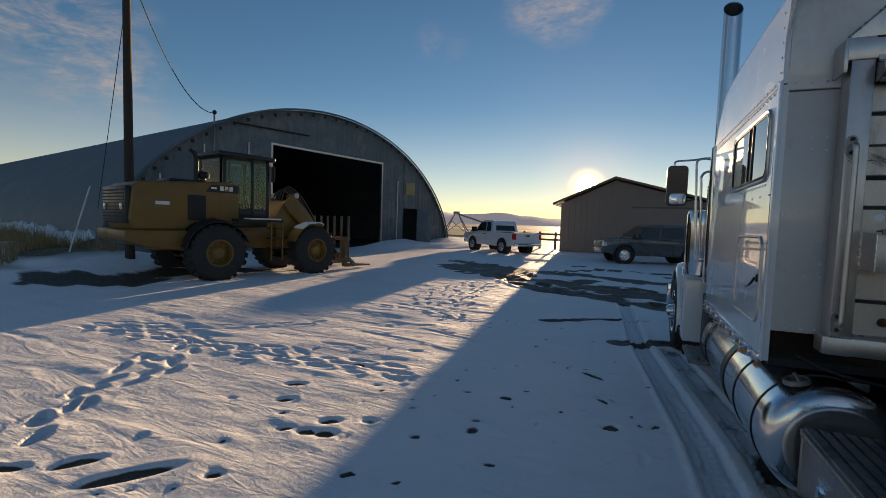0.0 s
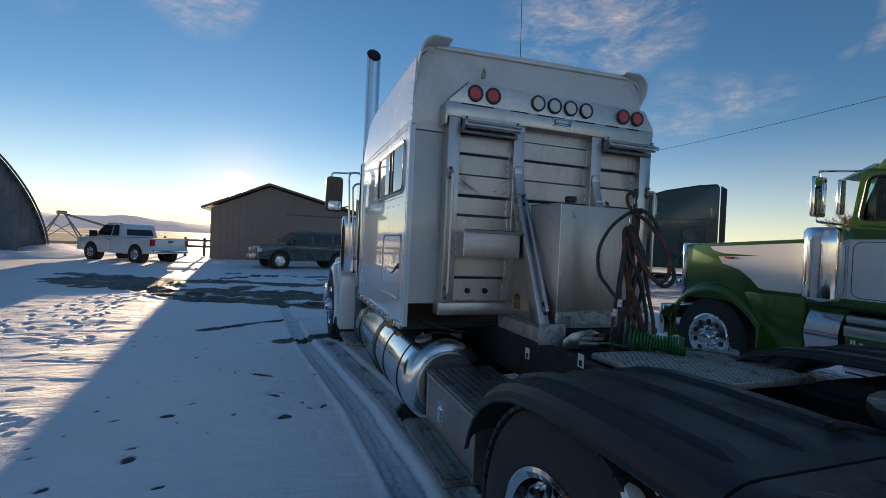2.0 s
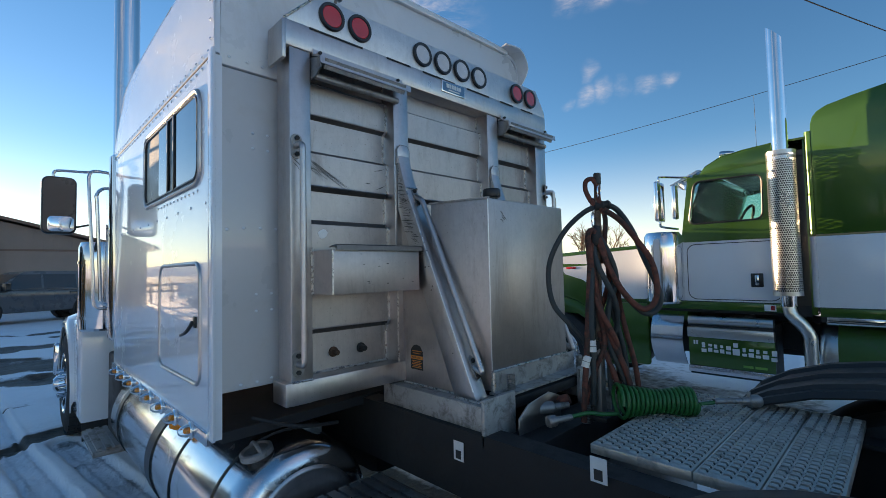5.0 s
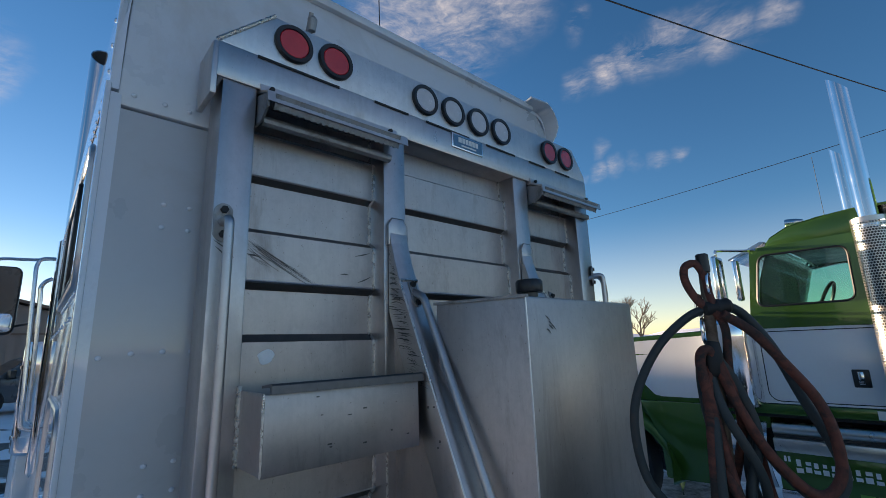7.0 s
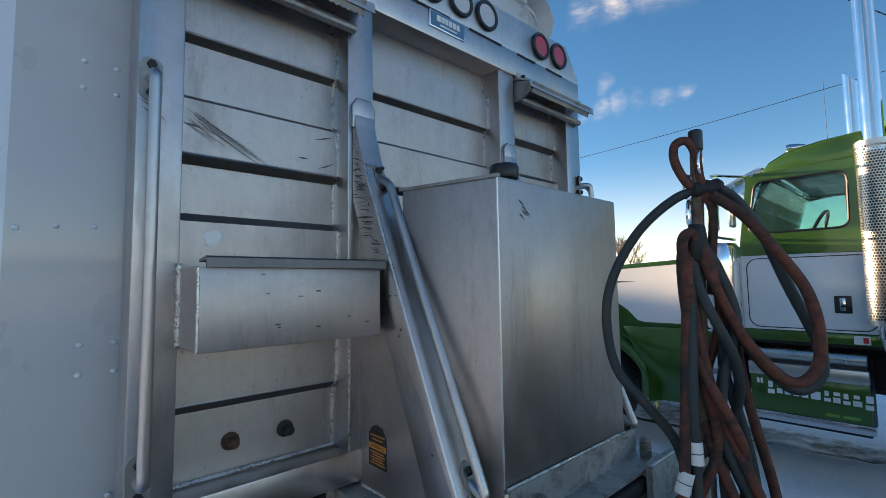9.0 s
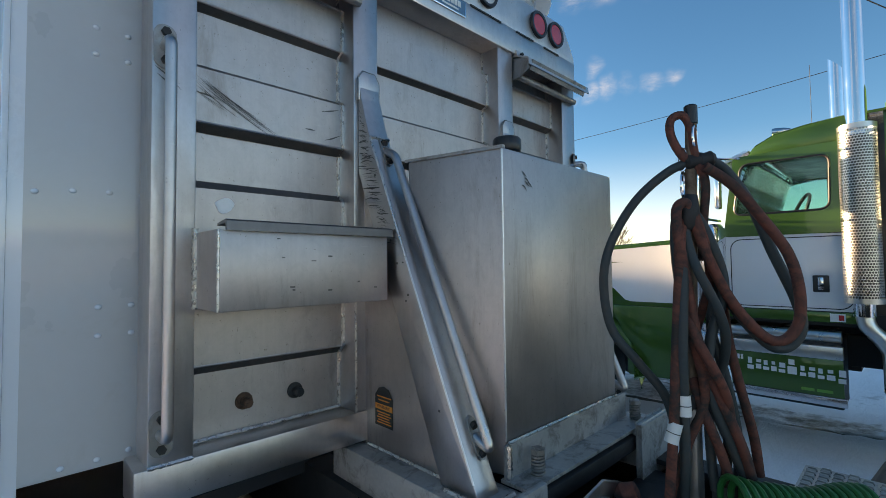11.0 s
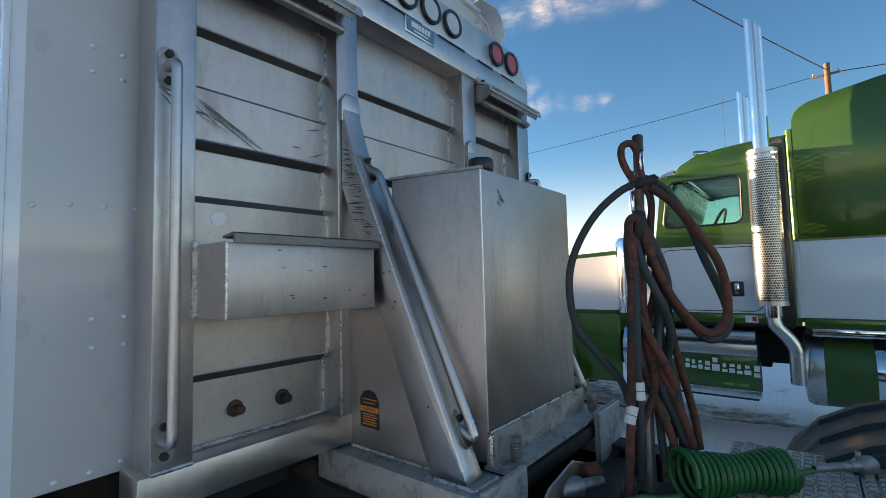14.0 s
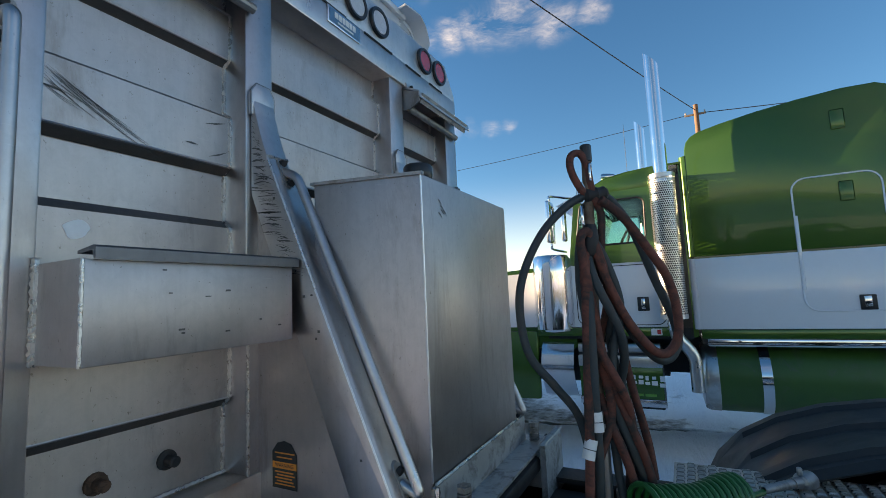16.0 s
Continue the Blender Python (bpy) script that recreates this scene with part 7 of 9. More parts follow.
        for k in range(up):
            for j in range(around):
                a, z = da * (j + (0.5 if k % 2 else 0.0)), 1.33 + dz * (k + 0.5)
                rim = [bm.verts.new(rolled(a + da * u, z + dz * w)) for u, w in ((0.5, 0.5), (0, 0.5), (-0.5, 0.5), (-0.5, -0.5), (0, -0.5), (0.5, -0.5))]
                hole = [bm.verts.new(rolled(a + da * u, z + dz * w)) for u, w in ((0.37, 0.25), (0, 0.44), (-0.37, 0.25), (-0.37, -0.25), (0, -0.44), (0.37, -0.25))]
                for q in range(6):
                    bm.faces.new((rim[q], rim[(q + 1) % 6], hole[(q + 1) % 6], hole[q]))
        shd = part("heat_shield", bm, M_SHIELD, gt, "perforated bright steel heat shield", smooth=180)
        # dark sleeve added behind the holes so that they look shaded
        part("inner_sleeve", cyl(bm_new(), (sx, ey, 1.31), (sx, ey, 2.5), 0.082, seg=28, bev=0.01), M_FRAME, shd, "dark sleeve inside the shield, added behind its holes")
        for z0, z1 in ((1.295, 1.33), (2.54, 2.575)):
            part("shield_band", lathe(bm_new(), (sx, ey, z0), (0, 0, 1), [(0.107, 0), (0.110, 0), (0.110, z1 - z0), (0.107, z1 - z0)], 40), M_SHIELD, shd)
    bm = bm_new()
    tube(bm, curve([(sx, ey, 1.3), (sx, ey, 1.2), (sx, ey - 0.02, 1.12), (sx + s * -0.03, ey - 0.08, 1.04), (sx + s * -0.05, ey - 0.125, 0.95), (sx + s * -0.05, ey - 0.13, 0.85), (sx + s * -0.05, ey - 0.13, 0.67)], 8), 0.052, 18)
    part("exhaust_elbow", bm, M_SHIELD, gt, "bent dull steel exhaust pipe")
    bm = bm_new()
    tube(bm, curve([(xo + s * -0.0, -0.78, 2.2), (xo + s * 0.06, -0.78, 2.2), (xo + s * 0.07, -0.78, 2.1), (xo + s * 0.07, -0.78, 1.5), (xo + s * 0.06, -0.78, 1.42), (xo, -0.78, 1.42)], 6), 0.013, 8)
    part("grab_rail", bm, M_CHROME, gt, "chrome grab rail")
    # fuel tank and step box
    bm = bm_new()
    lathe(bm, (xo - s * 0.31, -1.06, 0.755), (0, -1, 0), [(0, -0.03), (0.2, -0.03), (0.28, -0.015), (0.295, 0.0), (0.305, 0.02), (0.305, 1.75), (0.28, 1.79), (0, 1.8)], 44)
    tk2 = part("fuel_tank", bm, M_GREEN_DUSTY, gt, "green painted fuel tank")
    bm = bm_new()
    lathe(bm, (xo - s * 0.31, -1.06, 0.755), (0, -1, 0), [(0, -0.034), (0.2, -0.034), (0.286, -0.018), (0.3, 0.0), (0.309, 0.02), (0.309, 0.10), (0.304, 0.10)], 44)
    part("tank_end", bm, M_SHIELD, tk2, "satin metal tank end")
    for y in (-1.46, -2.28):
        bm = bm_new()
        lathe(bm, (xo - s * 0.31, y, 0.755), (0, -1, 0), [(0.303, 0), (0.312, 0), (0.312, 0.075), (0.303, 0.075)], 44)
        part("tank_strap", bm, M_CHROME, tk2)
    part("step_box", box(bm_new(), min(xo, xo - s * 0.4), max(xo, xo - s * 0.4), -0.72, 0.0, 0.48, 1.0, 0.01), M_FRAME, gt)
    part("cab_step", cyl(bm_new(), (xo - s * 0.03, -0.72, 1.02), (xo - s * 0.03, 0.0, 1.02), 0.05, seg=16), M_SHIELD, gt, "dull steel step tube")
    part("step_plate", box(bm_new(), xo - 0.03 + s * 0.02, xo + 0.03 + s * 0.02, -0.73, 0.0, 0.856, 0.955, 0.006), M_SHIELD, gt)
    part("exhaust_bulge", sheet(bm_new(), [[(xo - s * 0.1 + s * 0.13 * math.sin(math.pi * j / 8), 0.05 + 0.32 * k / 6, 0.55 + 0.55 * j / 8) for j in range(9)] for k in range(7)], 0.01), M_POLISHED, gt, smooth=60)
for x in (GX + 0.14, G1 - 0.14):
    for y in (-3.9, -5.25):
        truck_wheel(gt, x, y, 0.52, -1 if x < 4 else 1, dish=0.2, tread=False)
part("front_bumper", box(bm_new(), GX - 0.03, G1 + 0.03, 2.28, 2.38, 0.4, 0.86, 0.04, 3), M_CHROME, gt, "deep chrome bumper")
part("grille", box(bm_new(), HX0 - 0.012, HX1 + 0.012, 1.99, 2.07, 0.9, 1.76, 0.03), M_CHROME, gt, "chrome grille surround")
part("engine_block", box(bm_new(), GX + 0.5, G1 - 0.5, -0.3, 1.9, 0.6, 1.1, 0.05), M_FRAME, gt)
# painted board on the step box, its lettering as plain bars
sg = part("name_board", box(bm_new(), GX - 0.012, GX - 0.002, -0.725, 0.0, 0.57, 0.852, 0.003), M_GREEN, gt, "green board with white lettering shapes")
for a in (-0.045, -0.07):
    part("lettering_bar", box(bm_new(), GX - 0.0145, GX - 0.0115, a - 0.016, a, 0.78, 0.82), M_STICKER, sg, smooth=0)
y = -0.115
for k, w in enumerate((0.056, 0.046, 0.050, 0.046, 0.054, 0.074, 0.048, 0.052, 0.050, 0.062, 0.056)):
    tall, low = (0.115 if k == 5 else 0.098 if k in (0, 10) else 0.078), (0.012 if k in (0, 10) else 0.0)
    zb = 0.718 - 0.0025 * k - low
    bm = bm_new()
    cut = zb + tall * (0.42 + 0.16 * (k % 2))
    for u0, u1, z0, z1 in ((y - w * 0.80, y, zb, cut - 0.007), (y - w * (0.62 + 0.2 * (k % 3 == 1)), y - w * 0.1, cut + 0.007, zb + tall)):
        box(bm, GX - 0.0145, GX - 0.0115, u0, u1, z0, z1)
    part("lettering_bar", bm, M_STICKER, sg, smooth=0)
    y -= w + 0.004
M_PALEGREEN = material("pale_green_print", (0.12, 0.34, 0.05), 0.5)
for a, b in ((-0.47, -0.55), (-0.565, -0.66)):
    part("small_bar", box(bm_new(), GX - 0.0145, GX - 0.0115, b, a, 0.595, 0.617), M_PALEGREEN, sg, smooth=0)
part("board_trim", box(bm_new(), GX - 0.012, GX + 0.02, -0.74, 0.01, 0.5, 0.565, 0.005), M_POLISHED, gt, "bright lower trim")
part("sticker", box(bm_new(), GX - 0.008, GX, -0.75, -0.66, 1.14, 1.2), M_STICKER, gt)
part("sticker_panel", box(bm_new(), GX - 0.010, GX - 0.006, -0.74, -0.71, 1.15, 1.19), M_RED_LENS, gt)

# ---- dark teal truck farther along the row ----
tt = thing("semi_truck", "dark teal sleeper truck parked farther along the row", "truck")
prof = [(0.0, 1.2), (0.0, 3.42), (0.06, 3.52), (0.5, 3.5), (1.3, 3.38), (2.2, 3.1), (2.6, 2.7), (2.7, 1.2)]
part("sleeper_shell", prism(bm_new(), prof, "x", 0, 2.2, 0.05, 3), M_TEAL, tt, "dark teal sleeper and cab")
part("side_fairing", prism(bm_new(), [(-0.16, 1.3), (-0.16, 3.36), (-0.02, 3.46), (-0.02, 1.3)], "x", -0.02, 0.03, 0.006), M_BLACK, tt, "black trailing fairing")
part("luggage_door", tube(bm_new(), [(-0.004, y, z) for y, z in round_rect(0.3, 0.85, 1.5, 2.35, 0.08, 5)], 0.012, 6, closed=True), M_BLACK, tt)
part("side_seam", box(bm_new(), -0.006, 0.002, 0.02, 2.6, 2.55, 2.575), M_BLACK, tt, smooth=0)
part("hood", prism(bm_new(), [(2.7, 0.9), (2.7, 1.9), (4.5, 1.7), (4.6, 0.9)], "x", 0.2, 2.0, 0.06), M_TEAL, tt)
part("frame_rail", box(bm_new(), 0.65, 1.55, -4.2, 4.5, 0.75, 1.0, 0.02), M_FRAME, tt)
part("fuel_tank", cyl(bm_new(), (0.33, 0.2, 0.68), (0.33, 2.2, 0.68), 0.3, seg=32, bev=0.03), M_POLISHED, tt)
for y in (3.7, -2.2, -3.5):
    for s, x in ((-1, 0.15), (1, 2.05)):
        truck_wheel(tt, x, y, 0.52, s, dish=0.1, tread=False)
tt.matrix_basis = pose(8.95, 6.05, 0, 0, 0, 42)


# ---- hose stand, air hoses and coiled cable ----
stand = thing("hose_stand", "rusty steel post that carries the air hoses", "post", (0.04, -0.75, 1.0))
bm = bm_new()
cyl(bm, (0.03, -0.742, 1.0), (0.044, -0.761, 1.93), 0.0125, seg=14)
part("pole", bm, material("rusty_steel", (0.20, 0.14, 0.10), 0.6, 0.5, 0.3, 12, 80, 0.3, dirt=(0.10, 0.06, 0.04), dirt_amount=0.5, dirt_scale=14), stand, "rusty steel pole")
part("pole_cap", cyl(bm_new(), (0.044, -0.761, 1.915), (0.044, -0.761, 1.962), 0.0145, seg=14, bev=0.003), M_BLACK, stand, "black end cap")
part("pole_sleeve", box(bm_new(), 0.008, 0.048, -0.764, -0.724, 1.0, 1.27, 0.005), M_DULLSTEEL, stand, "square steel sleeve")
part("sleeve_collar", cyl(bm_new(), (0.026, -0.738, 1.262), (0.027, -0.739, 1.3), 0.026, seg=16, bev=0.004), M_FRAME, stand)
part("bracket", box(bm_new(), -0.03, 0.09, -0.80, -0.69, 1.0, 1.02, 0.004), M_FRAME, stand)
bm = bm_new()
tube(bm, [(0.03 + 0.012 * math.cos(a), -0.745, 1.775 + 0.03 * math.sin(a)) for a in (2 * math.pi * k / 16 for k in range(16))], 0.0035, 6, closed=True)
part("snap_hook", bm, M_CHROME, stand, "steel snap hook")
bm = bm_new()
tube(bm, [(0.03, -0.745 + 0.010 * math.cos(a), 1.835 + 0.026 * math.sin(a)) for a in (2 * math.pi * k / 16 for k in range(16))], 0.003, 6, closed=True)
part("snap_hook", bm, M_CHROME, stand, "steel snap hook")
bm = bm_new()
tube(bm, [(0.036 + 0.012 * math.cos(a), -0.77, 1.885 + 0.025 * math.sin(a)) for a in (2 * math.pi * k / 16 for k in range(16))], 0.003, 6, closed=True)
part("snap_hook", bm, M_CHROME, stand, "steel snap hook")
bm = bm_new()
lathe(bm, (0.05, -0.775, 1.83), (0.55, -0.75, 0.12), [(0.012, -0.034), (0.019, -0.026), (0.017, -0.008), (0.0205, 0.0), (0.017, 0.01), (0.019, 0.024), (0.012, 0.032)], 14)
part("tape_wrap", bm, M_FRAME, stand, "black tape round the hoses")
bm = bm_new()
lathe(bm, (0.02, -0.757, 1.70), (0.1, -0.1, 1), [(0.012, -0.03), (0.020, -0.02), (0.022, 0.02), (0.014, 0.05)], 12)
part("rubber_strap", bm, M_FRAME, stand)


def hose(label, mat, pts, r=0.0104):
    return single("air_hose", tube(bm_new(), curve(pts, 9), r, 12), mat, label, "hose", group="air hoses")


hose("grey-blue air hose looped out beside the post", M_HOSE_BLUE, [(0.07, -0.795, 1.838), (0.05, -0.775, 1.83), (0.016, -0.723, 1.812), (-0.031, -0.659, 1.742), (-0.066, -0.612, 1.641), (-0.077, -0.598, 1.548), (-0.066, -0.611, 1.44), (-0.032, -0.658, 1.363), (0.0, -0.702, 1.29), (0.012, -0.722, 1.2)], 0.0104)
hose("faded red air hose in a small loop over the post", M_HOSE_RED, [(0.052, -0.78, 1.80), (0.04, -0.768, 1.82), (0.024, -0.745, 1.845), (0.012, -0.727, 1.893), (0.015, -0.728, 1.93), (0.03, -0.748, 1.938), (0.038, -0.762, 1.905), (0.038, -0.768, 1.85), (0.05, -0.785, 1.78), (0.05, -0.78, 1.70), (0.045, -0.775, 1.6)], 0.0096)
hose("faded red air hose hanging in a wide loop", M_HOSE_RED, [(0.03, -0.79, 1.812), (0.07, -0.835, 1.767), (0.104, -0.878, 1.695), (0.133, -0.918, 1.617), (0.146, -0.934, 1.54), (0.144, -0.932, 1.464), (0.125, -0.906, 1.424), (0.099, -0.872, 1.437), (0.061, -0.825, 1.512), (0.037, -0.79, 1.605), (0.021, -0.77, 1.683), (0.006, -0.757, 1.73), (-0.01, -0.742, 1.715), (-0.012, -0.745, 1.65), (0.0, -0.757, 1.545), (0.012, -0.77, 1.425), (0.036, -0.801, 1.305), (0.062, -0.838, 1.188), (0.078, -0.856, 1.085)], 0.0112)
hose("grey-blue air hose hanging in a wide loop", M_HOSE_BLUE, [(0.06, -0.775, 1.84), (0.105, -0.81, 1.813), (0.135, -0.852, 1.731), (0.159, -0.887, 1.618), (0.184, -0.923, 1.507), (0.188, -0.93, 1.444), (0.168, -0.908, 1.405), (0.135, -0.875, 1.412), (0.09, -0.825, 1.49), (0.062, -0.79, 1.59), (0.045, -0.76, 1.68), (0.022, -0.748, 1.728), (0.005, -0.735, 1.69), (0.02, -0.728, 1.607), (0.035, -0.735, 1.482), (0.038, -0.738, 1.359), (0.041, -0.75, 1.267), (0.03, -0.735, 1.178), (0.022, -0.722, 1.074), (0.015, -0.715, 0.99)], 0.0112)
hose("grey-blue air hose twisted down beside the post", M_HOSE_BLUE, [(0.02, -0.762, 1.72), (0.048, -0.79, 1.65), (0.07, -0.81, 1.54), (0.048, -0.785, 1.42), (0.035, -0.785, 1.31), (0.055, -0.815, 1.2), (0.085, -0.848, 1.09)], 0.0112)
hose("faded red air hose twisted down beside the post", M_HOSE_RED, [(0.03, -0.755, 1.71), (0.085, -0.79, 1.6), (0.098, -0.80, 1.5), (0.11, -0.805, 1.42), (0.122, -0.82, 1.322), (0.139, -0.842, 1.198), (0.143, -0.85, 1.11)], 0.0104)
hose("faded red air hose hanging to the frame", M_HOSE_RED, [(0.012, -0.752, 1.70), (-0.006, -0.742, 1.607), (0.006, -0.756, 1.454), (0.022, -0.778, 1.304), (-0.002, -0.745, 1.188), (-0.022, -0.718, 1.087), (-0.024, -0.715, 0.99)], 0.0104)
hose("grey-blue air hose hanging behind the others", M_HOSE_BLUE, [(0.055, -0.765, 1.70), (0.09, -0.79, 1.57), (0.075, -0.78, 1.45), (0.10, -0.80, 1.33), (0.118, -0.815, 1.2), (0.11, -0.815, 1.08)], 0.0104)
for k, (mat, lab) in enumerate(((M_HOSE_RED, "faded red air hose twisted round the others"), (M_HOSE_BLUE, "grey-blue air hose twisted round the others"), (M_HOSE_RED, "worn red air hose at the back of the bundle"))):
    top, low = Vector((0.028, -0.758, 1.715)), Vector((0.062, -0.80, 1.09))
    pts = []
    for j in range(15):
        t = j / 14
        a = 2.1 * k + 6.6 * t
        r = 0.012 + 0.03 * math.sin(math.pi * min(1.0, t * 1.15)) + 0.012 * t
        pts.append(top.lerp(low, t) + Vector((math.cos(a) * r, math.sin(a) * r * 0.8, 0)))
    hose(lab, mat, pts, 0.0104)
for c, w in (((-0.025, -0.75, 1.284), (0.05, 0.05, 1.0)), ((-0.046, -0.734, 1.227), (0.25, -0.2, 1.0))):
    tag = single("hose_label", lathe(bm_new(), c, w, [(0.0135, -0.022), (0.0145, -0.022), (0.0145, 0.022), (0.0135, 0.022)], 16), M_STICKER, "white printed tag wrapped round a hose", "label")
    part("print_bar", lathe(bm_new(), c, w, [(0.0140, -0.001), (0.0148, -0.001), (0.0148, 0.0008), (0.0140, 0.0008)], 16), M_STICKER_BLK, tag)
hose("grey-blue air hose under a printed tag", M_HOSE_BLUE, [(0.0, -0.752, 1.62), (-0.018, -0.752, 1.5), (-0.03, -0.752, 1.38), (-0.025, -0.75, 1.284), (-0.02, -0.748, 1.18), (-0.012, -0.74, 1.06)], 0.0108)
hose("faded red air hose under a printed tag", M_HOSE_RED, [(-0.004, -0.748, 1.66), (-0.02, -0.742, 1.5), (-0.034, -0.738, 1.36), (-0.046, -0.734, 1.227), (-0.056, -0.728, 1.12), (-0.06, -0.722, 1.0)], 0.0108)
part("post_band", cyl(bm_new(), (0.028, -0.742, 1.245), (0.028, -0.742, 1.30), 0.0185, seg=18, bev=0.002), material("olive_tape", (0.22, 0.21, 0.07), 0.4, 0.0, 0.2, 20, 90, 0.1), stand, "olive tape band")
for x, y in ((-0.024, -0.715), (0.016, -0.716)):
    bm = bm_new()
    tube(bm, [(x + 0.016 * math.cos(a), y + 0.016 * math.sin(a), 0.985 + 0.00095 * a) for a in (k * 0.55 for k in range(138))], 0.0022, 5)
    single("hose_spring", bm, M_DULLSTEEL, "steel guard spring round a hose end", "spring")
# coiled cable lying on the deck
c0, c1 = Vector((-0.02, -0.835, 1.09)), Vector((0.185, -1.03, 1.083))
d = (c1 - c0).normalized()
a_, b_, _ = frame_of(d)
pts, N_T = [], 17
for k in range(N_T * 16 + 1):
    t = k / (N_T * 16)
    a = 2 * math.pi * k / 16
    r = 0.043 + 0.005 * math.sin(t * 9) + (0.02 * (1 - t / 0.16) if t < 0.16 else 0)
    pts.append(c0.lerp(c1, t ** 0.9) + (a_ * math.cos(a) + b_ * math.sin(a)) * r)
pts += [c1 + d * 0.03 + Vector((0, 0, -0.01)), c1 + d * 0.08 + Vector((0, 0, -0.005))]
single("coiled_cable", tube(bm_new(), pts, 0.0068, 8), M_COIL, "bright green coiled electric cable lying on the deck", "cable")
bm = bm_new()
tube(bm, curve([c0 + Vector((0.0, 0.0, -0.045)), (-0.06, -0.80, 1.045), (-0.10, -0.76, 1.05), (-0.16, -0.72, 1.04)], 8), 0.0075, 8)
single("cable_tail", bm, M_COIL, "straight end of the green cable", "cable")
cn = thing("cable_connector", "silver connector on the end of the green cable", "plug", (-0.2, -0.7, 1.03))
part("connector_body", lathe(bm_new(), (-0.155, -0.722, 1.04), (-0.9, 0.3, 0.0), [(0.008, -0.01), (0.011, 0.0), (0.0115, 0.07), (0.02, 0.072), (0.021, 0.10), (0.015, 0.105), (0, 0.105)], 14), M_DULLSTEEL, cn)
pg = thing("cable_plug", "grey metal seven-pin plug on the green cable", "plug", (0.36, -1.17, 1.05))
e = c1 + d * 0.08
part("plug_body", lathe(bm_new(), e, d, [(0.007, 0), (0.010, 0.005), (0.011, 0.10), (0.013, 0.10), (0.014, 0.125), (0.02, 0.13), (0.0225, 0.14), (0.0225, 0.165), (0.018, 0.172), (0, 0.172)], 18), M_DULLSTEEL, pg)
part("plug_tab", box(bm_new(), e.x + d.x * 0.13 - 0.006, e.x + d.x * 0.13 + 0.006, e.y + d.y * 0.13 - 0.006, e.y + d.y * 0.13 + 0.006, e.z + 0.012, e.z + 0.032, 0.003), M_DULLSTEEL, pg)
pg2 = thing("gladhand_bracket", "steel bracket with air coupling behind the tank", "bracket", (-0.2, -0.62, 1.0))
part("bracket_plate", prism(bm_new(), [(-0.30, 0.98), (-0.02, 0.98), (-0.02, 1.07), (-0.10, 1.10), (-0.24, 1.08), (-0.30, 1.04)], "y", -0.60, -0.592, 0.003), M_ALU, pg2)
part("coupling", lathe(bm_new(), (-0.10, -0.62, 1.045), (-0.8, 0.55, -0.05), [(0.012, -0.06), (0.014, 0.0), (0.022, 0.005), (0.026, 0.03), (0.024, 0.07), (0.014, 0.08), (0, 0.08)], 16), M_DULLSTEEL, pg2)
bm = bm_new()
lathe(bm, (-0.04, -0.6, 1.04), (0.2, -0.5, 0.3), [(0, 0), (0.02, 0), (0.028, 0.02), (0.02, 0.05), (0, 0.055)], 14)
part("red_coupling", bm, M_HOSE_RED, pg2, "faded red coupling")
for x, y in ((0.115, -0.775), (0.14, -0.72)):
    part("valve", cyl(bm_new(), (x, y, 1.0), (x, y, 1.085), 0.016, seg=12, bev=0.003), M_DULLSTEEL, pg2)
# small bits on the frame
for x, y, z in ((-0.435, -0.42, 0.92), (-0.45, -0.98, 1.02)):
    fs = part("frame_sticker", box(bm_new(), x - 0.002, x, y - 0.025, y + 0.025, z - 0.035, z + 0.035), M_STICKER, truck, "small white notice sticker", smooth=0)
    part("sticker_mark", box(bm_new(), x - 0.003, x - 0.0018, y - 0.012, y + 0.014, z - 0.028, z + 0.002), M_STICKER_BLK, fs, smooth=0)
bm = bm_new()
tube(bm, curve([(-0.95, 0.2, 1.03), (-0.8, 0.12, 0.98), (-0.6, 0.15, 0.94)], 8), 0.008, 6)
part("air_line", bm, M_FRAME, truck, "black air line")
bm = bm_new()
cyl(bm, (-0.25, 0.21, 2.95), (-0.28, 0.21, 4.3), 0.0022, seg=5)
part("aerial", bm, M_FRAME, truck, "thin whip aerial")
bm = bm_new()
cyl(bm, (-0.60, 0.13, 2.80), (-0.60, 0.10, 2.87), 0.008, seg=8)
lathe(bm, (-0.60, 0.10, 2.79), (0, -0.2, 1), [(0.0, 0), (0.014, 0.01), (0.016, 0.05), (0.008, 0.06), (0, 0.062)], 10)
part("load_lamp", bm, M_DULLSTEEL, truck, "small lamp bracket")
# snow packed on the inner wheel and fender bracket
bm = bm_new()
rg = random.Random(9)
def tread_snow(x0, x1, a0, a1, h):
    """A lump of snow pressed into the tread between two widths and two angles."""
    n = 7
    rows = []
    for i in range(n + 1):
        a = radians(a0 + (a1 - a0) * i / n)
        w = rg.uniform(0.55, 1.1) * (0.6 if i in (0, n) else 1.0)
        c, hw = (x0 + x1) / 2 + rg.uniform(-.004, .004), (x1 - x0) / 2 * w
        rr = 0.529 + h * rg.uniform(0.4, 1.0) * (0.3 if i in (0, n) else 1.0)
        rows.append([(c + hw * u, -1.70 + r * math.cos(a), 0.535 + r * math.sin(a)) for u, r in ((-1, 0.523), (-0.75, rr - 0.003), (0, rr), (0.75, rr - 0.004), (1, 0.523))])
    sheet(bm, rows)


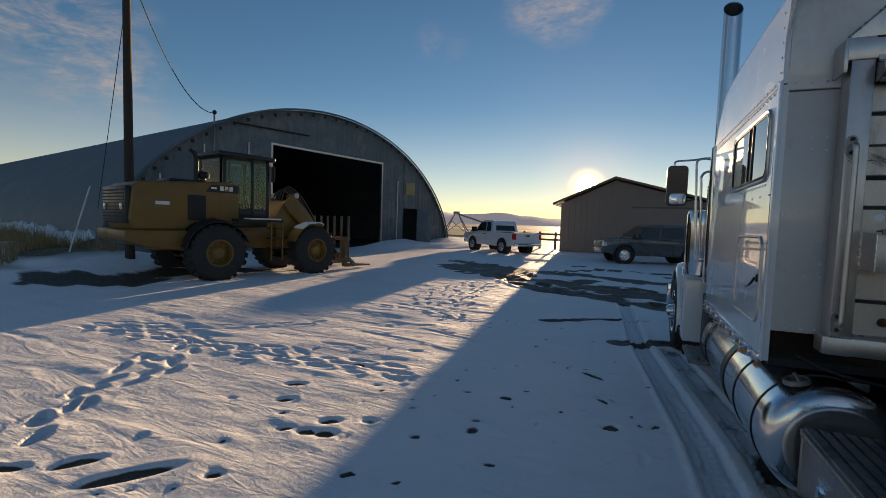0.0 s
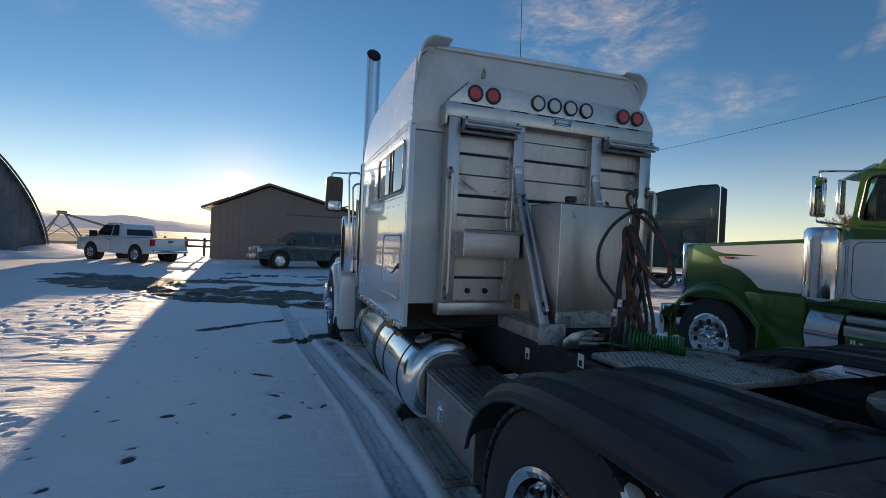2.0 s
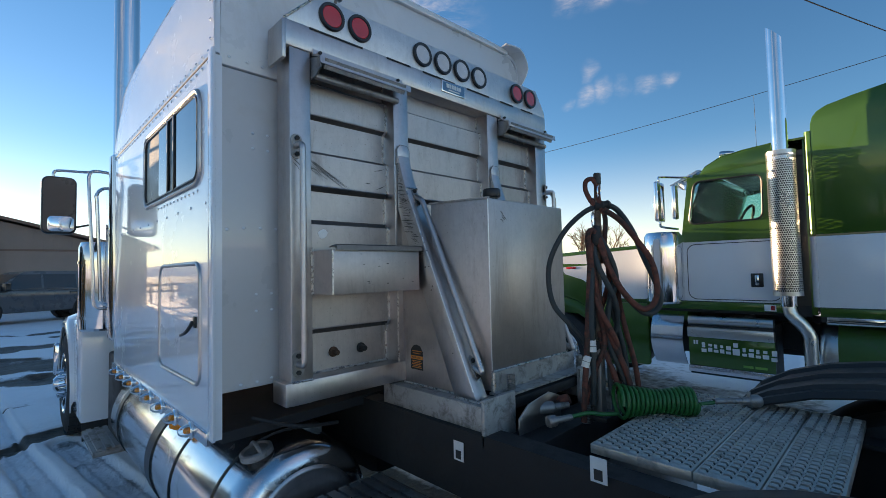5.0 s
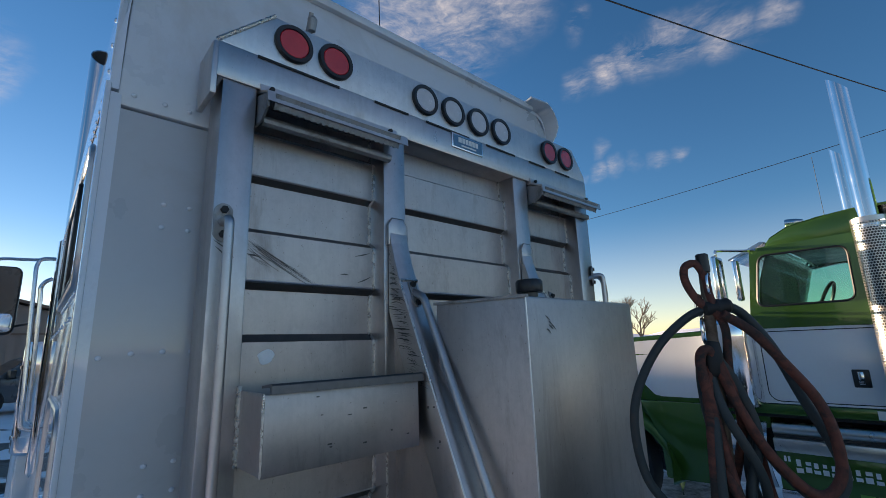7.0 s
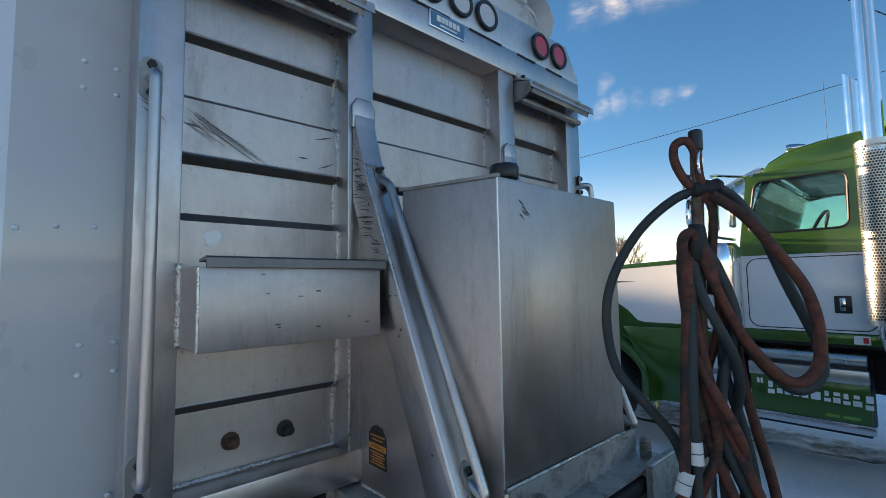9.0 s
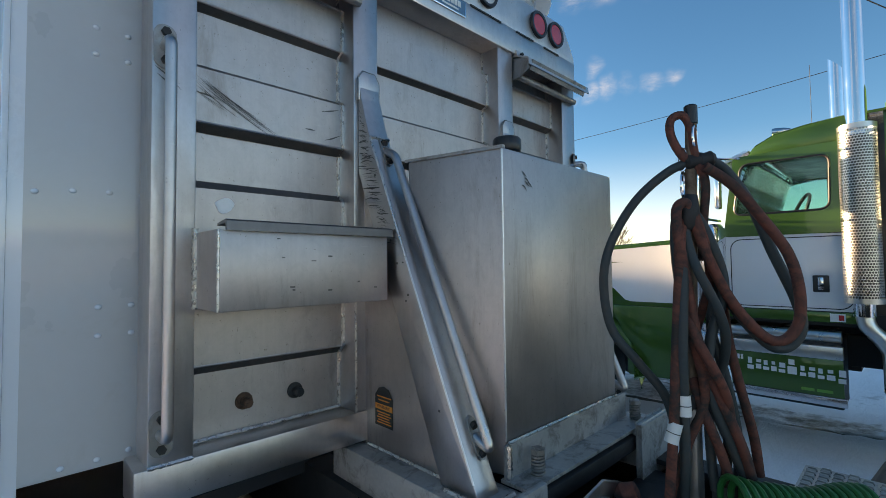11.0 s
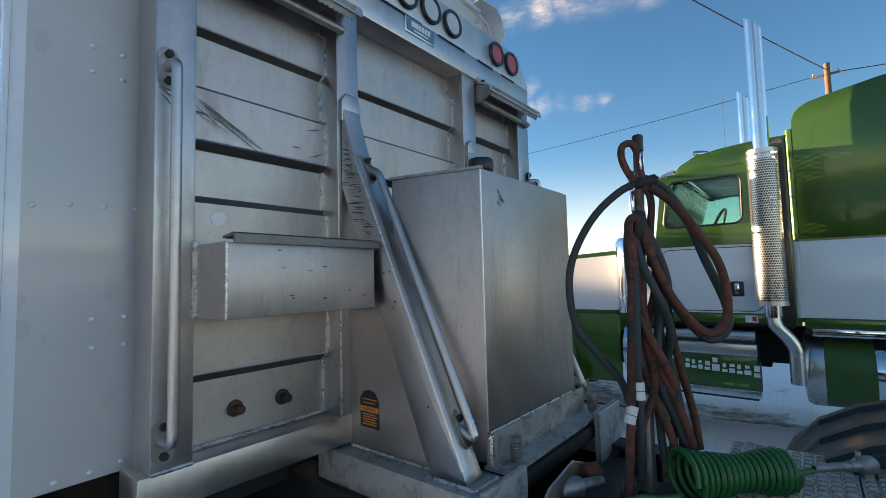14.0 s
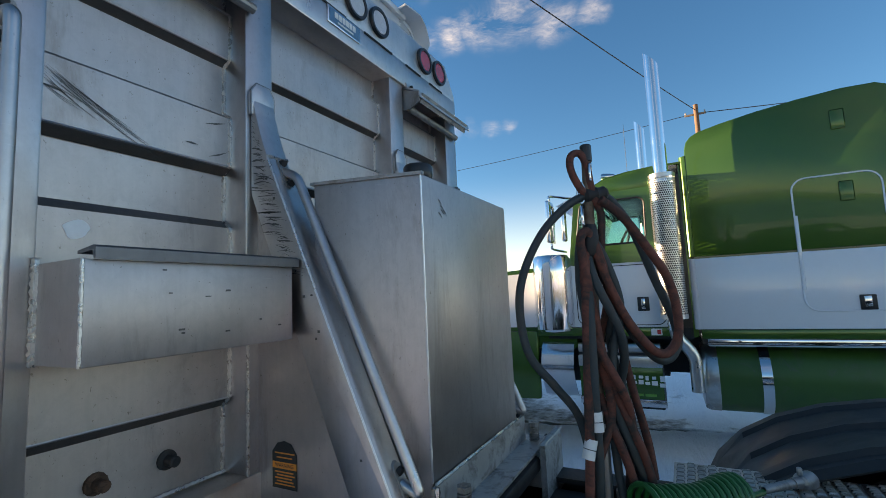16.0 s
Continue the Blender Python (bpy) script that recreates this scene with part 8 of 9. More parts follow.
tread_snow(-1.065, -1.005, 121, 146, 0.022)
tread_snow(-1.04, -1.00, 138, 156, 0.020)
for x in (-0.968, -0.918, -0.868):
    a = 116.0
    while a < 152:
        n = rg.uniform(3, 9)
        if rg.random() < 0.75:
            tread_snow(x - 0.009, x + 0.009, a, a + n, 0.013)
        a += n + rg.uniform(0.2, 2)
for k in range(16):
    a, x = 114 + 2.5 * k + rg.uniform(-.6, .6), rg.choice((-0.985, -0.94, -0.89))
    tread_snow(x - rg.uniform(0.012, 0.034), x + rg.uniform(0.012, 0.034), a, a + rg.uniform(0.9, 1.8), 0.012)
M_SNOW = material("packed_snow", (0.82, 0.83, 0.85), 0.6, 0, 0.04, 8, 60, 0.4, bump_far=0.006)
single("snow_clump", bm, M_SNOW, "packed snow stuck in the tread of the drive tyre", "snow", kind="stuff")

# ---- wheel loader before the barn ----
ld = thing("wheel_loader", "dusty yellow wheel loader with pallet forks, parked on snow", "loader")


R = 0.70
for s in (-1, 1):
    for y in (-1.45, 1.45):
        bm = tyre_mesh(R, 0.5, 0.33)
        t = part("tyre", bm, M_RUBBER, ld)
        t.matrix_basis = pose(s * 0.98, y, R)
        bm = bm_new()
        for k in range(22):
            a = 2 * math.pi * k / 22
            for sd in (-1, 1):
                box(bm, 0.02 * sd, 0.25 * sd, -0.05, 0.05, R - 0.02, R + 0.025, 0.008, 1, m=Matrix.Rotation(a + (0.14 if sd > 0 else 0), 4, "X") @ Matrix.Rotation(0.35 * sd, 4, "Z"))
        part("lug", bm, M_RUBBER, t, smooth=0, kind="stuff")
        rm = part("wheel_rim", lathe(bm_new(), (0, 0, 0), (s, 0, 0), [(0.34, 0.22), (0.345, 0.25), (0.31, 0.255), (0.29, 0.2), (0.27, 0.12), (0.2, 0.13), (0.15, 0.2), (0.1, 0.22), (0, 0.22)], 36), M_YELLOW, ld, "yellow wheel centre")
        rm.matrix_basis = pose(s * 0.98, y, R)
        bm = bm_new()
        for k in range(10):
            a = 2 * math.pi * k / 10
            cyl(bm, (s * 0.12, 0.235 * math.cos(a), 0.235 * math.sin(a)), (s * 0.15, 0.235 * math.cos(a), 0.235 * math.sin(a)), 0.016, seg=6)
        part("wheel_bolt", bm, M_FRAME, rm, kind="stuff")
bm = bm_new()
prism(bm, [(-3.2, 1.25), (-3.28, 1.5), (-3.2, 2.25), (-3.05, 2.36), (-1.1, 2.5), (-0.75, 2.46), (-0.75, 1.5), (-1.05, 1.42), (-1.45, 1.56), (-1.9, 1.42), (-2.1, 1.25)], "x", -0.82, 0.82, 0.05, 3)
part("engine_hood", bm, M_YELLOW, ld, "yellow engine hood")
part("counterweight", prism(bm_new(), [(-3.4, 1.0), (-3.4, 1.26), (-2.1, 1.26), (-1.95, 0.9), (-2.15, 0.75), (-2.9, 0.85)], "x", -0.95, 0.95, 0.05), M_YELLOW, ld, "yellow counterweight")
part("rear_grille", box(bm_new(), -0.75, 0.75, -3.33, -3.2, 1.4, 2.25, 0.03), M_BLACK, ld, "black rear grille")
for k in range(10):
    part("grille_bar", box(bm_new(), -0.7, 0.7, -3.345, -3.32, 1.46 + k * 0.075, 1.485 + k * 0.075), M_FRAME, ld, smooth=0)
for s in (-1, 1):
    part("tail_lamp", box(bm_new(), s * 0.55 - 0.07, s * 0.55 + 0.07, -3.36, -3.33, 1.7, 1.85, 0.01), M_CLEAR_LENS, ld)
    part("side_vent", box(bm_new(), s * 0.815, s * 0.832, -2.05, -1.62, 1.5, 2.12, 0.005), M_FRAME, ld, "dark side vent")
    part("badge_strip", prism(bm_new(), [(-1.62, 2.22), (-1.5, 2.40), (-0.78, 2.42), (-0.78, 2.22)], "x", s * 0.822, s * 0.83), M_STICKER_BLK, ld, "black badge strip")
    bm = bm_new()
    for k in range(3):
        y = -1.27 + 0.12 * k
        part("badge_bar", box(bm_new(), s * 0.829, s * 0.834, y, y + 0.09, 2.27, 2.385), M_STICKER, ld, smooth=0)
    part("badge_bar", box(bm_new(), s * 0.829, s * 0.834, -1.5, -1.36, 2.3, 2.35), M_STICKER, ld, smooth=0)
    part("badge_dot", prism(bm_new(), [(-1.16, 2.265), (-1.02, 2.265), (-1.09, 2.33)], "x", s * 0.833, s * 0.837), M_AMBER, ld, smooth=0)
    part("notice_plate", box(bm_new(), s * 0.819, s * 0.826, -2.75, -2.45, 1.85, 1.93), M_STICKER, ld, smooth=0)
    rows = [[(s * (0.72 + 0.5 * j / 3), -1.45 + 0.82 * math.cos(radians(a)), R + 0.82 * math.sin(radians(a)) + (0.02 if j < 3 else -0.03)) for j in range(4)] for a in range(20, 171, 15)]
    part("rear_fender", sheet(bm_new(), rows, 0.02), M_FRAME, ld, "black rear fender", smooth=60)
    rows = [[(s * (0.74 + 0.48 * j / 3), 1.45 + 0.80 * math.cos(radians(a)), R + 0.80 * math.sin(radians(a))) for j in range(4)] for a in range(70, 161, 15)]
    part("front_fender", sheet(bm_new(), rows, 0.02), M_YELLOW, ld, "yellow front fender", smooth=60)
    rows = [[(s * (0.76 + 0.44 * j / 3), 1.45 + 0.83 * math.cos(radians(a)), R + 0.835 * math.sin(radians(a)) + 0.012 * math.sin(a + j)) for j in range(4)] for a in range(72, 130, 8)]
    part("fender_snow", sheet(bm_new(), rows, 0.03), M_SNOW, ld, "snow on the fender", smooth=60)
    part("platform", box(bm_new(), s * 0.6, s * 1.15, -0.95, 0.35, 1.5, 1.56, 0.01), M_FRAME, ld)
    part("platform_snow", box(bm_new(), s * 0.75, s * 1.13, -0.6, 0.3, 1.56, 1.6, 0.018), M_SNOW, ld)
    for k in range(4):
        part("ladder_step", box(bm_new(), s * 0.88, s * 1.14, 0.0, 0.34, 0.5 + 0.27 * k, 0.53 + 0.27 * k, 0.005), M_FRAME, ld)
    part("ladder_side", box(bm_new(), s * 1.1, s * 1.14, -0.02, 0.02, 0.45, 1.5, 0.005), M_YELLOW, ld)
    part("ladder_side", box(bm_new(), s * 1.1, s * 1.14, 0.32, 0.36, 0.45, 1.5, 0.005), M_YELLOW, ld)
    # lift arms
    part("lift_arm", prism(bm_new(), [(0.75, 2.05), (0.95, 2.25), (1.25, 2.15), (1.8, 1.55), (2.55, 0.75), (2.9, 0.5), (2.8, 0.35), (2.45, 0.45), (1.6, 1.2), (1.0, 1.75)], "x", s * 0.42, s * 0.54, 0.02), M_YELLOW, ld, "yellow lift arm")
    bm = bm_new()
    cyl(bm, (s * 0.48, 0.9, 1.0), (s * 0.48, 1.7, 1.35), 0.07, seg=12)
    cyl(bm, (s * 0.48, 1.6, 1.3), (s * 0.48, 2.1, 1.45), 0.04, seg=10)
    part("lift_cylinder", bm, M_FRAME, ld)
    # cab glass and mirrors
    for y0, y1 in ((-0.62, 0.08), (0.14, 0.52)):
        g = part("cab_window", box(bm_new(), s * 0.665, s * 0.672, y0, y1, 1.75, 3.05), M_CGLASS, ld, "dark cab window")
        g.visible_shadow = False
    for y in (-0.66, 0.11, 0.56):
        part("cab_post", box(bm_new(), s * 0.62, s * 0.69, y - 0.04, y + 0.04, 1.55, 3.12, 0.012), M_BLACK, ld)
    part("door_panel", box(bm_new(), s * 0.655, s * 0.675, -0.62, 0.52, 1.56, 1.78, 0.005), M_BLACK, ld)
    bm = bm_new()
    box(bm, s * 0.72, s * 0.88, 0.62, 0.68, 2.55, 3.0, 0.03)
    part("mirror", bm, M_BLACK, ld)
    bm = bm_new()
    lathe(bm, (s * 0.58, 0.62, 3.1), (0, 1, -0.1), [(0.07, 0), (0.075, 0.05), (0.06, 0.08), (0, 0.085)], 14)
    part("work_lamp", bm, M_CLEAR_LENS, ld)
    bm = bm_new()
    lathe(bm, (s * 0.62, 1.05, 2.3), (0, 1, 0), [(0.05, 0), (0.09, 0.05), (0.09, 0.1), (0, 0.11)], 14)
    part("headlamp", bm, M_CLEAR_LENS, ld)
part("cab_roof", box(bm_new(), -0.78, 0.78, -0.86, 0.76, 3.12, 3.25, 0.05, 3), M_BLACK, ld, "black cab roof")
part("cab_base", box(bm_new(), -0.66, 0.66, -0.72, 0.58, 1.3, 1.6, 0.03), M_BLACK, ld)
for y in (-0.68, 0.58):
    g = part("cab_window", box(bm_new(), -0.6, 0.6, y - 0.004, y + 0.004, 1.65, 3.1), M_CGLASS, ld)
    g.visible_shadow = False
part("seat", prism(bm_new(), [(-0.3, 1.6), (-0.3, 2.55), (-0.2, 2.55), (-0.12, 1.95), (0.2, 1.9), (0.2, 1.6)], "x", -0.25, 0.25, 0.04), M_DARK, ld)
part("steering_column", cyl(bm_new(), (0, 0.45, 1.6), (0, 0.3, 2.15), 0.04, seg=8), M_BLACK, ld)
part("exhaust", cyl(bm_new(), (0.35, -1.15, 2.45), (0.35, -1.15, 3.05), 0.06, seg=14), M_FRAME, ld, "black exhaust pipe")
bm = bm_new()
tube(bm, curve([(0.35, -1.15, 3.05), (0.35, -1.2, 3.2), (0.35, -1.3, 3.28)], 5), 0.055, 12)
part("exhaust_tip", bm, M_FRAME, ld)
part("pre_cleaner", lathe(bm_new(), (0.3, -0.95, 2.45), (0, 0, 1), [(0.06, 0), (0.06, 0.12), (0.14, 0.14), (0.16, 0.22), (0.12, 0.3), (0, 0.32)], 20), M_BLACK, ld, "black air pre-cleaner")
part("hood_top_box", box(bm_new(), -0.4, 0.4, -2.3, -1.4, 2.42, 2.52, 0.04), M_BLACK, ld)
part("front_frame", prism(bm_new(), [(0.6, 0.75), (0.6, 1.7), (0.85, 2.15), (1.15, 2.15), (1.4, 1.5), (2.1, 1.0), (2.1, 0.7)], "x", -0.4, 0.4, 0.04), M_YELLOW, ld, "yellow front frame")
part("rear_frame", box(bm_new(), -0.45, 0.45, -2.6, 0.4, 0.75, 1.35, 0.04), M_YELLOW, ld)
for y in (-1.45, 1.45):
    part("axle", cyl(bm_new(), (-0.9, y, R), (0.9, y, R), 0.16, seg=14), M_FRAME, ld)
part("tilt_lever", prism(bm_new(), [(1.2, 2.3), (1.35, 2.4), (2.0, 1.75), (2.5, 1.05), (2.4, 1.0), (1.85, 1.55)], "x", -0.1, 0.1, 0.02), M_YELLOW, ld)
for k in range(4):
    bm = bm_new()
    x = -0.25 + 0.16 * k
    tube(bm, curve([(x, 0.85, 2.1), (x, 1.05, 2.45 + 0.04 * k), (x, 1.5, 2.35), (x, 1.9, 1.85), (x, 2.1, 1.5)], 8), 0.022, 8)
    part("hydraulic_hose", bm, M_BLACK, ld)
part("fork_carriage", box(bm_new(), -0.95, 0.95, 2.85, 2.95, 0.25, 0.4, 0.01), M_TIMBER, ld, "rusty fork carriage")
part("fork_carriage_top", box(bm_new(), -0.95, 0.95, 2.85, 2.95, 0.95, 1.07, 0.01), M_TIMBER, ld)
for k in range(6):
    x = -0.9 + 0.36 * k
    part("guard_bar", box(bm_new(), x - 0.03, x + 0.03, 2.88, 2.94, 0.3, 1.75, 0.008), M_TIMBER, ld, "rusty guard bar")
for x in (-0.5, 0.62):
    part("fork_tine", prism(bm_new(), [(2.95, 0.1), (2.95, 1.05), (3.05, 1.05), (3.06, 0.2), (4.1, 0.11), (4.1, 0.07), (2.97, 0.07)], "x", x - 0.07, x + 0.07, 0.005), M_TIMBER, ld, "rusty fork tine")
part("brace", prism(bm_new(), [(2.9, 0.4), (3.0, 0.4), (3.35, 0.1), (3.2, 0.1)], "x", 0.78, 0.9), M_TIMBER, ld)
hd = radians(-14.8)
cxy = Vector((-11.29, 5.52)) - Vector((math.cos(hd) * 1.15 - math.sin(hd) * -1.45, math.sin(hd) * 1.15 + math.cos(hd) * -1.45))
for ob in list(bpy.data.objects):
    if ob.parent is ld and ob.name.split(".")[0] in ("cab_window", "cab_post", "cab_roof", "cab_base", "door_panel", "seat", "steering_column", "mirror", "work_lamp"):
        ob.matrix_basis = pose(0, -0.42, 0.06)
for ob in list(bpy.data.objects):
    if ob.parent is ld and ob.name.split(".")[0] in ("exhaust", "exhaust_tip", "pre_cleaner"):
        ob.matrix_basis = pose(0, -0.5, 0)
ld.matrix_basis = pose(cxy.x, cxy.y, 0.0, 0, 0, -14.8)


# ---- parked road vehicles ----
def road_wheel(parent, x, y, r, s, mat):
    t = part("tyre", tyre_mesh(r, 0.26, r * 0.6), M_RUBBER, parent)
    t.matrix_basis = pose(x, y, r)
    w = part("wheel_rim", lathe(bm_new(), (0, 0, 0), (s, 0, 0), [(r * 0.6, 0.09), (r * 0.61, 0.125), (r * 0.55, 0.125), (r * 0.5, 0.06), (r * 0.2, 0.08), (0, 0.085)], 28), mat, parent)
    w.matrix_basis = pose(x, y, r)
    bm = bm_new()
    for k in range(6):
        part("spoke", box(bm_new(), s * 0.07, s * 0.115, -0.03, 0.03, r * 0.12, r * 0.56, 0.01, m=Matrix.Rotation(2 * math.pi * k / 6, 4, "X")), mat, w)


def road_vehicle(label, paint, pickup, at, rz, length=5.7, category="pickup"):
    v = thing("pickup_truck" if pickup else "utility_vehicle", label, category)
    hl, hw, r = length / 2, 0.98, 0.40
    fa, ra = hl - 0.98, -hl + 1.15
    body = [(hl, 0.5), (hl + 0.02, 0.85), (hl - 0.08, 1.08), (hl - 1.45, 1.22), (-hl + 0.02, 1.2 if pickup else 1.12), (-hl, 0.55)]
    low = [(ra - 0.55, 0.45)] + [(ra - 0.5 * math.cos(radians(a)), 0.42 + 0.5 * math.sin(radians(a))) for a in range(0, 181, 20)] + [(ra + 0.55, 0.4), (fa - 0.55, 0.4)] + [(fa - 0.5 * math.cos(radians(a)), 0.42 + 0.5 * math.sin(radians(a))) for a in range(0, 181, 20)] + [(fa + 0.55, 0.45)]
    part("body", prism(bm_new(), body + low, "x", -hw, hw, 0.03), paint, v, "painted lower body")
    c0, c1 = (-0.55, 1.55) if pickup else (-hl + 0.25, 1.35)
    cab = [(c1 + 0.05, 1.2), (c1 - 0.75, 1.83), (c1 - 1.0, 1.9), (c0 + 0.35, 1.9), (c0 + 0.12, 1.84), (c0, 1.2)]
    rows = []
    for s in (-1, 1):
        rows.append([(s * (hw - 0.03 - (z - 1.2) * 0.2), y, z) for y, z in cab])
    bm = bm_new()
    a = [bm.verts.new(p) for p in rows[0]]
    b = [bm.verts.new(p) for p in rows[1]]
    n = len(a)
    bm.faces.new(a)
    bm.faces.new(b[::-1])
    for i in range(n):
        bm.faces.new((a[i], a[(i + 1) % n], b[(i + 1) % n], b[i]))
    bmesh.ops.recalc_face_normals(bm, faces=bm.faces[:])
    bmesh.ops.bevel(bm, geom=bm.edges[:], offset=0.04, segments=2, affect="EDGES")
    part("cab", bm, paint, v)
    M_PANE = bpy.data.materials.get("vehicle_pane") or material("vehicle_pane", (0.015, 0.018, 0.02), 0.05, 0.0, 0, 3, 20, 0, coat=0.5, rough_var=0.0)
    for s in (-1, 1):
        def wp(y, z, o=0.008):
            return (s * (hw - 0.03 - (z - 1.2) * 0.2 + o), y, z)
        spans = [(c0 + 0.22, (c0 + c1) / 2 - 0.35), ((c0 + c1) / 2 - 0.27, c1 - 0.22)]
        if not pickup:
            spans = [(c0 + 0.3, c0 + 1.2), (c0 + 1.28, c0 + 2.3), (c0 + 2.38, c1 - 0.22)]
        for i, (y0, y1) in enumerate(spans):
            last = i == len(spans) - 1
            top1 = y1 - 0.48 if last else y1
            top0 = y0 + 0.12 if i == 0 else y0
            part("side_window", sheet(bm_new(), [[wp(y0, 1.26), wp(y1, 1.26)], [wp(top0, 1.78), wp(top1, 1.78)]], 0.006), M_PANE, v, "dark window")
        for y in (spans[0][1] + 0.04, c1 - 0.05):
            part("door_seam", box(bm_new(), s * (hw + 0.001), s * (hw - 0.01), y - 0.006, y + 0.006, 0.5, 1.2), M_DARK, v, smooth=0)
        part("tail_lamp", box(bm_new(), s * (hw - 0.15), s * (hw + 0.008), -hl - 0.008, -hl + 0.12, 0.85, 1.15, 0.01), M_RED_LENS, v, "red tail lamp")
        part("headlamp", box(bm_new(), s * (hw - 0.35), s * (hw + 0.004), hl - 0.12, hl + 0.02, 0.82, 1.0, 0.02), M_CLEAR_LENS, v, "headlamp")
        part("door_mirror", box(bm_new(), s * (hw + 0.02), s * (hw + 0.24), c1 - 0.35, c1 - 0.2, 1.22, 1.45, 0.03), M_BLACK, v)
        part("door_handle", box(bm_new(), s * hw, s * (hw + 0.03), spans[0][1] + 0.1, spans[0][1] + 0.3, 1.05, 1.09, 0.006), M_BLACK, v)
        for y in (fa, ra):
            road_wheel(v, s * 0.86, y, r, s, M_POLISHED)
            part("wheel_well", lathe(bm_new(), (s * 0.6, y, 0.42), (s, 0, 0), [(0.49, 0), (0.49, 0.36), (0.0, 0.05)], 24), M_DARK, v)
    part("rear_window", sheet(bm_new(), [[(-0.7, c0 + 0.0, 1.3), (0.7, c0 + 0.0, 1.3)], [(-0.62, c0 + 0.12, 1.78), (0.62, c0 + 0.12, 1.78)]], 0.01), M_PANE, v, "dark rear window")
    part("windshield", sheet(bm_new(), [[(-0.82, c1 - 0.02, 1.27), (0.82, c1 - 0.02, 1.27)], [(-0.74, c1 - 0.70, 1.8), (0.74, c1 - 0.70, 1.8)]], 0.03), M_PANE, v, "windshield")
    part("rear_bumper", box(bm_new(), -0.95, 0.95, -hl - 0.1, -hl + 0.05, 0.48, 0.66, 0.03), M_CHROME if pickup else paint, v)
    part("front_bumper", box(bm_new(), -0.97, 0.97, hl - 0.05, hl + 0.1, 0.45, 0.68, 0.04), M_CHROME if pickup else paint, v)
    part("grille", box(bm_new(), -0.55, 0.55, hl - 0.02, hl + 0.03, 0.72, 1.02, 0.02), M_BLACK, v)
    if pickup:
        part("tailgate", box(bm_new(), -0.78, 0.78, -hl - 0.012, -hl + 0.02, 0.68, 1.19, 0.015), paint, v, "painted tailgate")
        part("gate_handle", box(bm_new(), -0.14, 0.14, -hl - 0.02, -hl - 0.01, 1.02, 1.1, 0.006), M_BLACK, v)
        part("bed_lining", box(bm_new(), -0.85, 0.85, -hl + 0.1, c0 - 0.1, 1.195, 1.212), M_DARK, v, smooth=0)
    v.matrix_basis = pose(at[0], at[1], 0, 0, 0, rz)
    return v


road_vehicle("white crew-cab pickup parked on snow beyond the barn", M_WHITE, True, (-9.35, 24.3), 51, 5.3)
road_vehicle("grey utility vehicle parked on snow before the shed", M_SILVER, False, (-0.9, 21.9), 108, 5.2, "car")

# ---- poles and wires ----
pole = thing("utility_pole", "dark weathered wooden utility pole", "pole", (-14.5, 5.4, 0.0))
part("post", cyl(bm_new(), (-14.5, 5.4, 0.0), (-14.62, 5.4, 8.8), 0.122, 0.092, 16), M_WOODPOLE, pole, "dark wooden pole")
part("top_iron", box(bm_new(), -14.45, -14.25, 5.38, 5.44, 8.25, 8.32), M_FRAME, pole)
part("insulator", lathe(bm_new(), (-14.4, 5.4, 8.0), (1, 0, 0), [(0.0, 0), (0.05, 0.01), (0.05, 0.12), (0.0, 0.13)], 10), M_DULLSTEEL, pole)
pole2 = thing("utility_pole", "brown wooden utility pole with a crossarm far behind the trucks", "pole", (25, -2.3, 0))
part("post", cyl(bm_new(), (25, -2.3, 0), (25, -2.3, 10.75), 0.15, 0.11, 14), material("brown_pole", (0.17, 0.095, 0.055), 0.85, 0, 0.2, 5, 40, 0.3), pole2)
part("crossarm", box(bm_new(), 24.95, 25.05, -2.75, -1.75, 10.2, 10.29, 0.02), M_TIMBER, pole2)
for y in (-2.68, -1.82):
    part("insulator", lathe(bm_new(), (25, y, 10.29), (0, 0, 1), [(0.02, 0), (0.04, 0.04), (0.04, 0.1), (0, 0.13)], 8), M_DULLSTEEL, pole2)


def wire(a, b, sag, r=0.018, label="black overhead wire between wooden poles"):
    a, b = Vector(a), Vector(b)
    pts = [a.lerp(b, k / 30) - Vector((0, 0, sag * 4 * (k / 30) * (1 - k / 30))) for k in range(31)]
    return single("overhead_wire", tube(bm_new(), pts, r, 6), M_FRAME, label, "wire", group="overhead wires")


wire((25, -2.3, 10.45), (-9.0, 9.05, 10.4), 0.35, 0.02)
wire((25, -2.3, 10.3), (25, 50, 11.2), 1.2, 0.014)
wire((25, -2.3, 10.3), (26, -50, 10.5), 1.2, 0.02)
wire((-14.45, 5.4, 8.0), tuple(barn_at(-6.5, 5.95, 0.12)), 0.9, 0.016, "black service wire from pole to barn")
wire((-14.6, 5.4, 7.4), (-20.9, 8.2, 1.5), 0.05, 0.01, "thin steel guy wire")
mst = thing("service_mast", "steel service mast on the barn front", "mast")
part("pipe", cyl(bm_new(), barn_at(-6.5, 3.9, 0.12), barn_at(-6.5, 5.95, 0.12), 0.035, seg=10), M_DULLSTEEL, mst)
part("weather_head", lathe(bm_new(), barn_at(-6.5, 5.9, 0.12), (0.3, -0.2, 1), [(0.04, 0), (0.09, 0.05), (0.08, 0.14), (0, 0.2)], 10), M_FRAME, mst)
for k, (x, y) in enumerate(((-8.2, 31.0), (-7.1, 31.2), (-6.0, 30.4), (-9.5, 31.5), (-11, 32))):
    single("fence_post", cyl(bm_new(), (x, y, 0), (x, y, 1.25), 0.09, 0.08, 10), M_TIMBER, "grey timber fence post", "post", group="fence posts")
